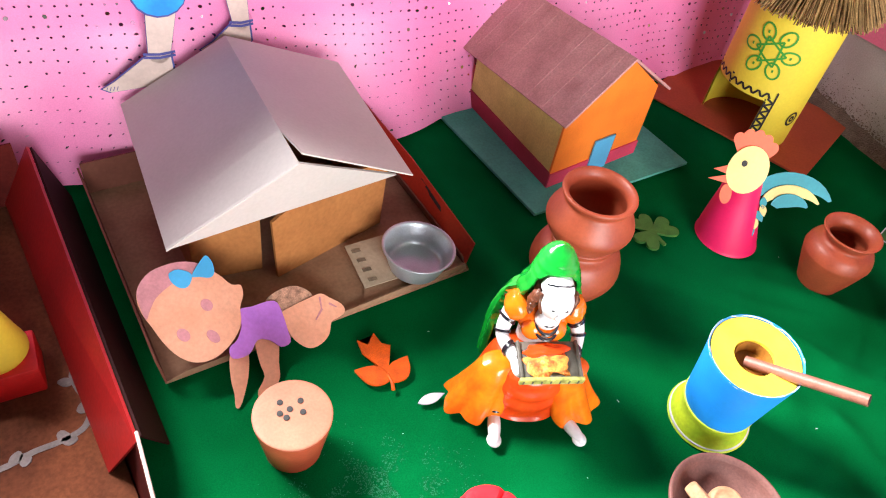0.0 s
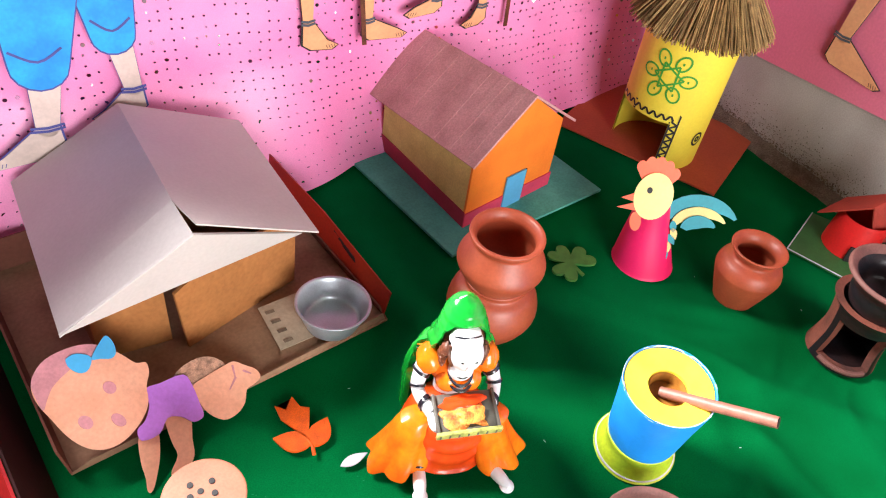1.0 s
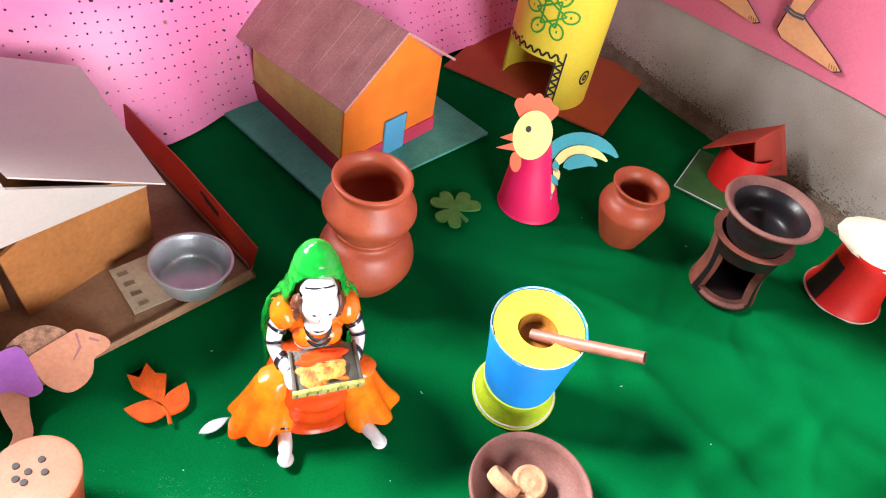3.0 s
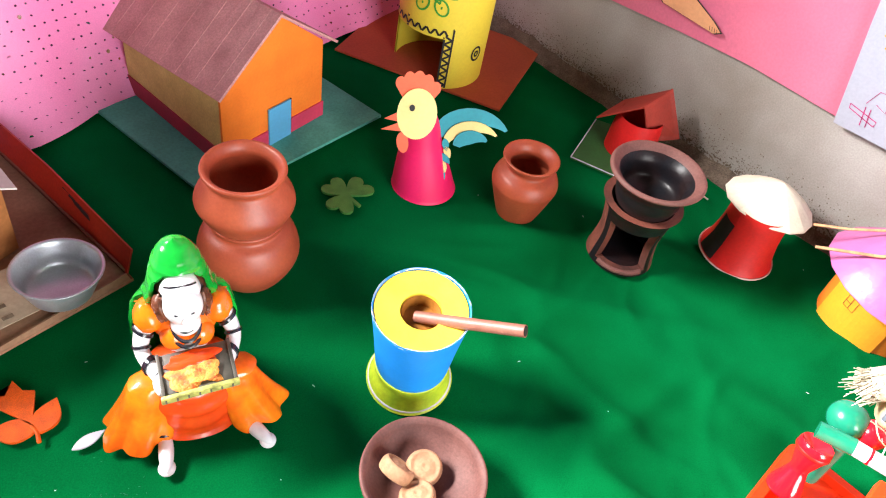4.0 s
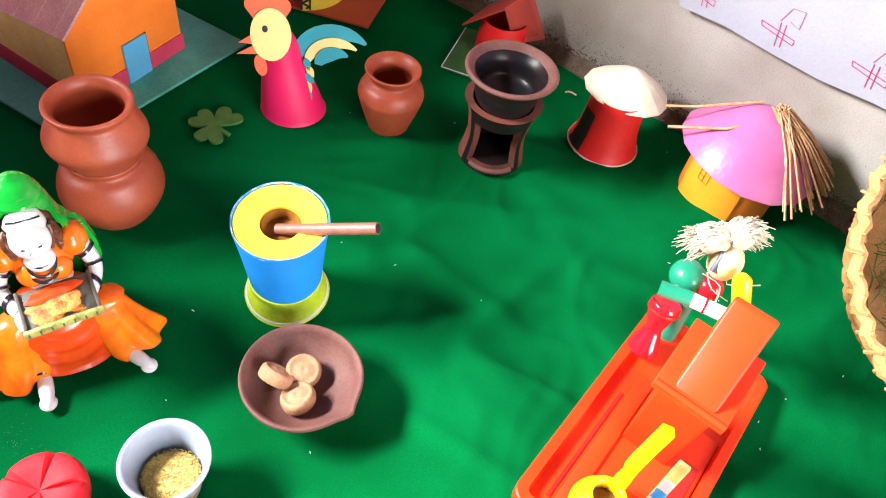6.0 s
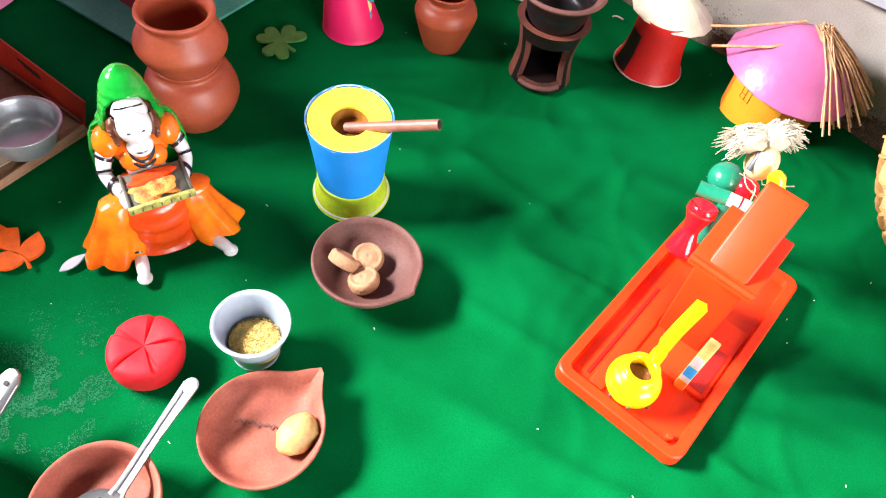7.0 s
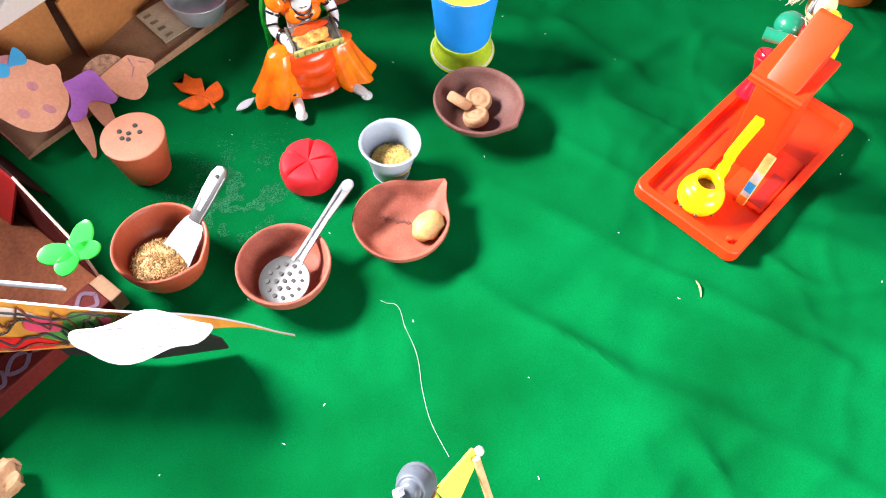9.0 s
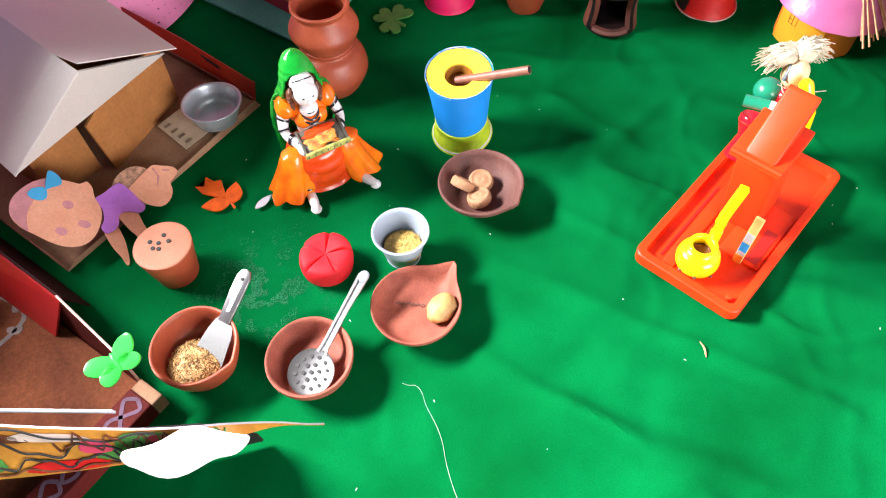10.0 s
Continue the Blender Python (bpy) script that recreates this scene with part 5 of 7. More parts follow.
def bell(s):
    """Deep vertical folds that open towards a wavy hem."""
    def squash(a, p):
        k = max(0.0, 1 - p.z / 0.066)
        fold = math.sin(a * 6 + s) + 0.35 * math.sin(a * 11 + 2 * s)
        r = 1 + 0.11 * k * fold + 0.02 * math.sin(a * 6 + s)
        return (p.x * r + s * 0.017 * k ** 1.5, p.y * r * 0.84 - 0.004 * k, p.z + 0.004 * k * k * math.sin(a * 5 + s))
    return squash


for s in (-1, 1):
    lathe(smooth_profile([(0, 0.014), (0.018, 0.013), (0.0285, 0.0075), (0.0300, 0.0105), (0.0262, 0.026), (0.0215, 0.046), (0.0180, 0.060), (0.0120, 0.0700), (0, 0.072)]), 108, bm, 7, m=pose(0.0345 * s, -0.014, 0), squash=bell(s))
# red lap cloth hung between the knees, with sagging folds
lathe(smooth_profile([(0, 0.006), (0.034, 0.006), (0.0350, 0.012), (0.0335, 0.028), (0.0335, 0.044), (0.0310, 0.058), (0.024, 0.068), (0.012, 0.073), (0, 0.074)]), 72, bm, 1, m=pose(0.0, -0.017, 0), squash=lambda a, p: (p.x * 1.12, p.y * (0.60 + 0.035 * math.sin(p.z * 330 - (p.x * 62) ** 2)), p.z))
for s, fx, turn in ((-1, -0.029, -4), (1, 0.042, 34)):
    # bare feet
    FOOT = pose(fx, -0.034, 0, 0, 0, turn)
    ball((0, -0.010, 0.0062), 0.0066, 0.0200, 0.0062, bm, 3, m=FOOT)
    ball((0, -0.024, 0.0040), 0.0074, 0.0075, 0.0038, bm, 3, m=FOOT)
    tube([FOOT @ Vector((0, 0.002, 0.008)), FOOT @ Vector((0, 0.014, 0.026))], 0.0066, 12, bm, 3)
    tube([FOOT @ Vector((0, 0.0030, 0.0120)), FOOT @ Vector((0, 0.0042, 0.0138))], 0.0076, 12, bm, 4)
    # arms with puffed sleeves, bands and bangles
    arm = spline([(0.034 * s, 0.016, 0.118), (0.044 * s, 0.008, 0.102), (0.047 * s, -0.002, 0.090), (0.034 * s, -0.026, 0.089)], 5)
    tube(arm, [0.0100 - 0.0034 * q / (len(arm) - 1) for q in range(len(arm))], 14, bm, 3)
    ball((0.0320 * s, -0.031, 0.0885), 0.0085, 0.0125, 0.0060, bm, 3)
    for q in range(3):
        tube([Vector((0.0260 * s - 0.0035 * s * q, -0.036, 0.0905)), Vector((0.0225 * s - 0.0035 * s * q, -0.045 + 0.002 * q, 0.0905))], 0.0022, 8, bm, 3)
    ball((0.0340 * s, 0.012, 0.1175), 0.0165, 0.0140, 0.0150, bm, 0, lump=0.16)
    for q, width in ((4, 0.0112), (8, 0.0100), (12, 0.0088)):
        tube([arm[q].lerp(arm[q + 1], 0.1), arm[q].lerp(arm[q + 1], 0.75)], width, 18, bm, 4)
# waist, bodice, neck, head
ball((0, 0.014, 0.084), 0.0235, 0.0135, 0.020, bm, 3)
ball((0, 0.010, 0.107), 0.0330, 0.0170, 0.0185, bm, 0)
for s in (-1, 1):
    ball((0.0135 * s, -0.001, 0.1040), 0.0145, 0.0110, 0.0118, bm, 0)
ball((0, -0.002, 0.1195), 0.0155, 0.0100, 0.0120, bm, 3)
tube([Vector((0, 0.008, 0.116)), Vector((0, 0.004, 0.136))], 0.0098, 16, bm, 3)
for z, r in ((0.1120, 0.0165), (0.1165, 0.0148), (0.1240, 0.0118)):
    lathe([(r, -0.0010), (r + 0.0011, 0), (r, 0.0010), (r - 0.002, 0)], 28, bm, 4, m=pose(0, -0.001, z, 24, 0, 0))
ball((0, -0.007, 0.1490), 0.0165, 0.0145, 0.0180, bm, 3)
ball((0, 0.010, 0.1500), 0.0195, 0.0110, 0.0170, bm, 5, lump=0.15)
ball((0, 0.000, 0.1590), 0.0158, 0.0145, 0.0120, bm, 3, lump=0.1)
ball((0, -0.0212, 0.1450), 0.0026, 0.0032, 0.0050, bm, 3)
for s in (-1, 1):
    for q in range(5):
        ball((0.0185 * s + 0.0012 * s * q, -0.002 + 0.002 * q, 0.149 - 0.0065 * q), 0.0046, 0.0058, 0.0065, bm, 5, 12, 8, 0.5)
for s in (-1, 1):
    tube(spline([(0.0165 * s, -0.0060, 0.1580), (0.0172 * s, -0.0095, 0.1490), (0.0140 * s, -0.0130, 0.1400)], 4), 0.0016, 6, bm, 5)
tube(spline([(-0.0125, -0.0030, 0.1655), (-0.0065, -0.0072, 0.1690), (0.0, -0.0084, 0.1700), (0.0065, -0.0072, 0.1690), (0.0125, -0.0030, 0.1655)], 4), 0.0007, 6, bm, 4)
for s in (-1, 1):
    ball((0.0060 * s, -0.0196, 0.1520), 0.0022, 0.0012, 0.0009, bm, 4, 10, 6)
# veil over head and back, pleated across the crown
VEIL = [(0.191, 0.020, 0.0001, 0.0001), (0.1865, 0.022, 0.0075, 0.006), (0.182, 0.021, 0.0135, 0.0115), (0.174, 0.019, 0.0190, 0.017), (0.164, 0.016, 0.0228, 0.0215), (0.156, 0.014, 0.0250, 0.0240), (0.147, 0.016, 0.0270, 0.0240), (0.134, 0.021, 0.0340, 0.0230), (0.116, 0.026, 0.0420, 0.0210), (0.092, 0.030, 0.0465, 0.0200), (0.062, 0.034, 0.0480, 0.0180), (0.030, 0.038, 0.0470, 0.0160), (0.007, 0.041, 0.0460, 0.0150)]
vs = []
for j in range(61):
    f = j / 60 * (len(VEIL) - 1)
    k0 = min(int(f), len(VEIL) - 2)
    zc, yc, rx, ry = (VEIL[k0][q] + (VEIL[k0 + 1][q] - VEIL[k0][q]) * (f - k0) for q in range(4))
    gap = 0 if f < 3.3 else min(1.0, 0.55 + (f - 3.3) / 2.2)
    row = []
    for i in range(41):
        a = radians(-90 + 66 * gap + (360 - 132 * gap) * i / 40)
        k = 1 + (0.022 * math.sin(j * 1.7) if f < 5 else 0.028 * math.sin(i * 1.15))
        row.append((rx * k * math.cos(a), yc + ry * k * math.sin(a), zc))
    vs.append(row)
outer = [[bm.verts.new(p) for p in r] for r in vs]
inner = [[bm.verts.new((p[0] * 0.90, (p[1] - 0.02) * 0.88 + 0.0195, p[2] - 0.003)) for p in r] for r in vs]
for j in range(60):
    for i in range(40):
        bm.faces.new([outer[j][i + 1], outer[j][i], outer[j + 1][i], outer[j + 1][i + 1]]).material_index = 2
        bm.faces.new([inner[j][i], inner[j][i + 1], inner[j + 1][i + 1], inner[j + 1][i]]).material_index = 2
    for i in (0, 40):
        bm.faces.new([outer[j][i], inner[j][i], inner[j + 1][i], outer[j + 1][i]]).material_index = 2
# tray of grain
TR = pose(0.004, -0.029, 0.0935, 8, 0, 3) @ Matrix.Diagonal((1.22, 0.86, 1, 1))
box(-0.031, -0.021, -0.002, 0.031, 0.021, 0.002, 0.001, bm, 6, TR)
box(-0.032, -0.024, -0.003, 0.032, -0.020, 0.006, 0.001, bm, 9, TR)
for q in range(7):
    box(-0.029 + 0.009 * q, -0.0247, -0.001, -0.0275 + 0.009 * q, -0.0238, 0.004, 0.0002, bm, 6, TR)
for s in (-1, 1):
    box(0.0295 * s - 0.0015, -0.022, -0.002, 0.0295 * s + 0.0015, 0.021, 0.005, 0.0007, bm, 6, TR)
ball((-0.001, 0.010, 0.0020), 0.0230, 0.0085, 0.0036, bm, 1, 30, 12, 0.4, TR)
ball((0, -0.003, 0.0020), 0.0225, 0.0140, 0.0036, bm, 8, 36, 18, 0.6, TR)
for v in bm.verts:
    slim = 0.28 * max(0.0, min(1.0, (v.co.z - 0.066) / 0.014)) if v.co.y < 0.024 or v.co.z > 0.13 else 0.12
    v.co.x *= 1 - slim * (1 - 0.55 * max(0.0, min(1.0, (v.co.z - 0.128) / 0.012)))
    if v.co.z < 0.066:
        v.co.x = v.co.x * 0.93 - 0.002
    v.co.z *= 0.95
bmesh.ops.recalc_face_normals(bm, faces=bm.faces[:])
FIG_EDGE = mat("olive_enamel", (0.50, 0.50, 0.14), 0.4, 0.3, 120, 300, 0.2)
FIG_TRAY = mat("grey_enamel", (0.14, 0.13, 0.11), 0.4, 0.2, 60, 300, 0.1)
FIG_LIGHT = mat("amber_enamel", (0.84, 0.12, 0.006), 0.24, 0.1, 45, 200, 0.08, second=(0.90, 0.25, 0.01), coat=0.3)
single("seated_statue", bm, [FIG_ORANGE, FIG_RED, FIG_GREEN, FIG_WHITE, FIG_BLACK, FIG_BROWN, FIG_TRAY, FIG_LIGHT, FIG_GRAIN, FIG_EDGE], pose(0.1875, 0.4065, 0, 0, 0, 5), "glossy painted seated figure statue with green veil and orange skirt", "statue")


# ---- small red hut with a gable roof ----
rh = thing("red_hut", at(0.762, 0.716, 0, -20), "small red paper hut with a dull red folded roof", "model hut")
part("base_card", slab([(-0.086, -0.048, 0.003), (0.010, -0.088, 0.003), (0.060, 0.020, 0.003), (-0.045, 0.050, 0.003)], 0.003), mat("dark_green_card", (0.03, 0.13, 0.03), 0.7, 0.15, 30, 300, 0.1), rh, "green card base with a white edge", smooth=False)
part("card_edge", tube([Vector((-0.086, -0.048, 0.003)), Vector((0.010, -0.088, 0.003))], 0.0008, 6), PAPER_WHITE, rh)
part("card_edge", tube([Vector((-0.086, -0.048, 0.003)), Vector((-0.045, 0.050, 0.003))], 0.0008, 6), PAPER_WHITE, rh)
part("wall", lathe(smooth_profile([(0.034, 0.003), (0.033, 0.03), (0.030, 0.058)], 3), 32, m=pose(-0.004, -0.006, 0)), RED_PAPER, rh)
part("door", box(-0.014, -0.0425, 0.003, 0.004, -0.0385, 0.026, 0.0008), BLACK, rh, "dark doorway", smooth=False)
IR = rh.matrix_world.inverted()
part("roof", slab([IR @ Vector(p) for p in ((0.7364, 0.6895, 0.0880), (0.7880, 0.7150, 0.0960), (0.7556, 0.7595, 0.0490), (0.7040, 0.7340, 0.0410))], 0.002), DULL_RED, rh, "dull red card roof slope", smooth=False)
part("roof", slab([IR @ Vector(p) for p in ((0.7880, 0.7150, 0.0960), (0.7364, 0.6895, 0.0880), (0.7615, 0.6860, 0.0340), (0.8117, 0.6889, 0.0340))], 0.002), DULL_RED, rh, smooth=False)

# ---- red hut with a cream cone roof ----
rw = thing("red_hut", at(0.808, 0.512), "round red paper hut with a cream paper cone roof", "model hut")
part("wall", lathe(smooth_profile([(0.0445, 0.0), (0.0400, 0.012), (0.0350, 0.04), (0.0335, 0.078)], 4), 40), RED_PAPER, rw)
part("wall_edge", lathe([(0.0445, 0.0), (0.0455, 0.001), (0.0450, 0.003), (0.0435, 0.002)], 40), PALE_PAINT, rw, "pale cut edge")
bm = bmesh.new()
prevq = None
for k in range(9):
    a = radians(-205 + 4.6 * k)
    nowq = [bm.verts.new(((0.0345 + e) * math.cos(a), (0.0345 + e) * math.sin(a), z)) for z, e in ((0.004, 0.0092), (0.026, 0.0034), (0.056, 0.0006))]
    if prevq:
        for q in range(2):
            bm.faces.new([prevq[q], nowq[q], nowq[q + 1], prevq[q + 1]])
    prevq = nowq
part("door", bm, BLACK, rw, "black paper doorway", smooth=False)
part("roof", lathe([(0.0505, 0.066), (0.0500, 0.0675), (0.026, 0.084), (0, 0.097), (0.024, 0.082), (0.0495, 0.066)], 15, wobble=0.05, m=pose(0.010, 0.010, 0.008, 2, 3, 0)), CREAM_PAPER, rw, "creased cream paper cone", smooth=False)

# ---- orange hut with a pink roof and straws ----
oh = thing("orange_hut", at(0.910, 0.392), "orange paper hut with a pink roof and loose straws", "model hut")
part("wall", lathe(smooth_profile([(0.054, 0.0), (0.054, 0.03), (0.053, 0.078)], 3), 48), MARIGOLD_DEEP, oh)
bm = bmesh.new()
for k in range(13):
    a0, a1 = radians(-205 + 6 * k), radians(-205 + 6 * (k + 1))
    add(bm, [(0.0560 * math.cos(a), 0.0560 * math.sin(a), z) for a, z in ((a0, 0.0005), (a1, 0.0005), (a1, 0.077), (a0, 0.077))], [(0, 1, 2, 3)])
part("wall_panel", bm, MARIGOLD, oh, "lighter marigold paper panel", smooth=False)
bm = bmesh.new()
on_round([(-182, 0.040), (-182, 0.055), (-168, 0.055), (-168, 0.040), (-182, 0.040)], 0.0008, bm, 0.0566)
on_round([(-175, 0.040), (-175, 0.055)], 0.0008, bm, 0.0566)
on_round([(-182, 0.047), (-175, 0.047)], 0.0008, bm, 0.0566)
part("window_drawing", bm, FIG_BROWN, oh, "pencilled window", smooth=False)
part("roof", lathe([(0.081, 0.050), (0.0805, 0.0515), (0.055, 0.078), (0.025, 0.100), (0, 0.108), (0.02, 0.098), (0.0795, 0.050)], 16, wobble=0.03, m=pose(0.002, 0.002, 0.018, 2, 1, 0)), PINK_PAPER_LIGHT, oh, "shiny candy pink paper cone roof")
APEX = Vector((0.008, -0.002, 0.131))
for k in range(46):
    a = radians(random.uniform(-108, -12))
    r = random.uniform(0.080, 0.094)
    low = Vector((0.008 + r * math.cos(a), -0.004 + r * math.sin(a), 0.064 + random.uniform(-0.010, 0.004)))
    mid = APEX.lerp(low, 0.5) + Vector((0, 0, 0.008))
    top = APEX + Vector((random.uniform(-0.008, 0.008), random.uniform(-0.006, 0.006), random.uniform(0, 0.004)))
    part("straw", tube([top, mid, low], random.uniform(0.0009, 0.0015), 5), STRAW, oh)
part("straw", tube([Vector((0.012, -0.012, 0.124)), Vector((-0.045, 0.010, 0.104)), Vector((-0.086, 0.050, 0.082))], 0.0017, 6), STRAW, oh)
part("straw", tube([Vector((0.006, 0.02, 0.124)), Vector((-0.05, 0.055, 0.100)), Vector((-0.075, 0.075, 0.090))], 0.0015, 6), STRAW, oh)

# ---- orange plastic toy tray with its lever tower ----
toy = thing("plastic_toy", basis((0.5478, 0.0302, 0), (0.880, 0.475)), "orange plastic play tray with a tall lever tower", "toy")
TL, TW = 0.259, 0.1300


def rounded(x0, y0, x1, y1, r, n=5):
    out = []
    for cx, cy, s in ((x1 - r, y0 + r, -90), (x1 - r, y1 - r, 0), (x0 + r, y1 - r, 90), (x0 + r, y0 + r, 180)):
        out += [(cx + r * math.cos(radians(s + 90 * k / n)), cy + r * math.sin(radians(s + 90 * k / n))) for k in range(n + 1)]
    return out


bm = bmesh.new()
loops = [(rounded(0.000, 0.000, TL, TW, 0.012), 0.0015), (rounded(0.000, 0.000, TL, TW, 0.012), 0.0155), (rounded(0.0015, 0.0015, TL - 0.0015, TW - 0.0015, 0.011), 0.017), (rounded(0.0095, 0.0095, TL - 0.0095, TW - 0.0095, 0.006), 0.017), (rounded(0.0110, 0.0110, TL - 0.011, TW - 0.011, 0.005), 0.0085)]
vl = [[bm.verts.new((x, y, z)) for x, y in o] for o, z in loops]
for a, b in zip(vl, vl[1:]):
    for k in range(len(a)):
        j = (k + 1) % len(a)
        bm.faces.new([a[k], a[j], b[j], b[k]])
bm.faces.new(vl[-1])
bm.faces.new(list(reversed(vl[0])))
part("tray", bm, TOY_ORANGE, toy)
part("deck", box(0.070, 0.012, 0.008, 0.165, 0.060, 0.0125, 0.002), TOY_ORANGE, toy)
part("deck", box(0.014, 0.085, 0.008, 0.180, 0.100, 0.0115, 0.0018), TOY_ORANGE, toy)
TOY_DEEP = mat("deep_red_plastic", (0.42, 0.012, 0.008), 0.4, 0.08, 30, 200, 0.03)
part("groove", box(0.022, 0.1035, 0.0086, 0.150, 0.1065, 0.0096), TOY_DEEP, toy, "dark red groove", smooth=False)
part("recess", box(0.075, 0.0165, 0.0126, 0.128, 0.0300, 0.0131), TOY_DEEP, toy, "deep red recess", smooth=False)
part("peg", lathe(smooth_profile([(0.0035, 0.008), (0.0035, 0.0145), (0.0028, 0.016), (0, 0.0163)], 3), 14, m=pose(0.018, 0.018, 0)), TOY_ORANGE, toy)


def prism(profile, y0, y1, bevel=0.002):
    """A body with an outline in x and z, between y0 and y1."""
    k = len(profile)
    bm = bmesh.new()
    add(bm, [(x, y0, z) for x, z in profile] + [(x, y1, z) for x, z in profile], [tuple(range(k)), tuple(reversed(range(k, 2 * k)))] + [((i + 1) % k, i, k + i, k + (i + 1) % k) for i in range(k)])
    bmesh.ops.recalc_face_normals(bm, faces=bm.faces[:])
    bmesh.ops.bevel(bm, geom=bm.edges[:], offset=bevel, segments=3, profile=0.5, affect="EDGES")
    return bm


part("tower", prism([(0.112, 0.009), (0.066, 0.166), (0.112, 0.174), (0.172, 0.012)], 0.042, 0.084), TOY_ORANGE, toy, "leaning orange tower")
part("ledge", prism([(0.056, 0.163), (0.057, 0.171), (0.119, 0.180), (0.119, 0.171)], 0.036, 0.090, 0.0015), TOY_ORANGE, toy)
part("ledge_rim", tube([Vector((0.0575, 0.037, 0.170)), Vector((0.0575, 0.089, 0.170))], 0.0028, 10), TOY_ORANGE, toy)
part("lever", prism([(0.060, 0.172), (0.116, 0.217), (0.121, 0.217), (0.122, 0.212), (0.104, 0.179)], 0.046, 0.078, 0.0022), TOY_ORANGE, toy, "tilted orange lever plate")
part("sticker", box(-0.0025, -0.0050, 0.0, 0.0025, 0.0050, 0.074, 0.001, m=pose(0.070, 0.036, 0.0085, 0, 5, 0)), STICKER, toy, "upright strip printed yellow, white and blue", smooth=False)
for z0, z1, shade in ((0.000, 0.012, MARIGOLD_DEEP), (0.014, 0.020, PAPER_WHITE), (0.020, 0.034, AZURE_PAINT), (0.036, 0.050, PAPER_WHITE)):
    part("sticker_print", box(-0.0030, -0.0046, z0, -0.0024, 0.0046, z1, m=pose(0.070, 0.036, 0.0085, 0, 5, 0)), shade, toy, smooth=False)
# yellow jug with a long spout
jug = thing("toy_jug", basis((0.546, 0.0325, 0.0085), (0.880, 0.475)) @ pose(0.033, 0.066, 0), "yellow plastic toy jug with a long spout on the orange tray", "toy")
part("body", lathe(smooth_profile([(0, 0.0), (0.013, 0.0), (0.0215, 0.008), (0.0242, 0.018), (0.0215, 0.029), (0.0145, 0.0345), (0.0130, 0.0375), (0.0158, 0.0405), (0.0156, 0.0430), (0.0118, 0.0430), (0.0105, 0.038), (0.0110, 0.024), (0, 0.022)]), 36), TOY_YELLOW, jug)
part("mouth", lathe([(0, 0.0315), (0.0106, 0.0315), (0.0106, 0.0305), (0, 0.0305)], 20), FIG_BROWN, jug, "dark open mouth")
spine = spline([(0.0165, -0.003, 0.026), (0.0180, -0.003, 0.052), (0.0195, -0.003, 0.078), (0.030, -0.007, 0.118)], 5)
part("spout", tube(spine, 0.0062, 4), TOY_YELLOW, jug, "flat yellow spout cut square")
for k in range(7):
    a = radians(-200 + 45 * k)
    part("spot", ball((0.0233 * math.cos(a), 0.0233 * math.sin(a), 0.0110), 0.0022, 0.0022, 0.0020, None, 0, 10, 6), FIG_BROWN, jug)
# red hourglass drum
drum = thing("toy_drum", at(0.672, 0.226, 0.0145), "shiny red plastic hourglass drum standing on the tray", "toy")
part("body", lathe(smooth_profile([(0, 0.0), (0.017, 0.0), (0.0185, 0.006), (0.013, 0.020), (0.0105, 0.028), (0.013, 0.036), (0.0185, 0.050), (0.0175, 0.056), (0.015, 0.0555), (0, 0.050)]), 32, m=pose(0, 0, 0, -12, 14, 0) @ Matrix.Diagonal((0.80, 0.80, 1.02, 1))), TOY_RED, drum)
part("band", lathe([(0.0187, 0.0475), (0.0193, 0.049), (0.0187, 0.0505)], 32, m=pose(0, 0, 0, -12, 14, 0) @ Matrix.Diagonal((0.80, 0.80, 1.02, 1))), TOY_DEEP, drum)

# ---- fibre-haired doll, one mesh ----
bm = bmesh.new()
lathe(smooth_profile([(0, 0.0), (0.009, 0.0), (0.0085, 0.03), (0.007, 0.07), (0.006, 0.10), (0, 0.105)]), 20, bm, 0, m=pose(0.712, 0.236, 0))
ball((0.690, 0.238, 0.108), 0.0165, 0.0165, 0.015, bm, 0)
ball((0.702, 0.222, 0.108), 0.0125, 0.0125, 0.012, bm, 1)
tube([Vector((0.657, 0.235, 0.108)), Vector((0.675, 0.214, 0.111))], 0.0072, 12, bm, 0)
tube([Vector((0.673, 0.216, 0.111)), Vector((0.694, 0.189, 0.112))], 0.0068, 12, bm, 2)
tube([Vector((0.6815, 0.2055, 0.1112)), Vector((0.6828, 0.2040, 0.1113))], 0.0072, 12, bm, 1)
tube([Vector((0.704, 0.180, 0.070)), Vector((0.700, 0.184, 0.120)), Vector((0.6875, 0.194, 0.158)), Vector((0.6865, 0.195, 0.162))], [0.0078, 0.0078, 0.0076, 0.0045], 12, bm, 3)
HEADM = Matrix.Translation((0.698, 0.221, 0.146)) @ Matrix.Rotation(radians(-52), 4, "Z") @ Matrix.Rotation(radians(28), 4, "X")
ball((0, 0, 0), 0.0145, 0.0165, 0.0205, bm, 4, m=HEADM)
KNOT = Vector((0.697, 0.231, 0.168))
ball(KNOT, 0.006, 0.006, 0.006, bm, 5)
tube([KNOT, Vector((0.685, 0.219, 0.158)), Vector((0.680, 0.216, 0.146))], 0.0024, 8, bm, 5)
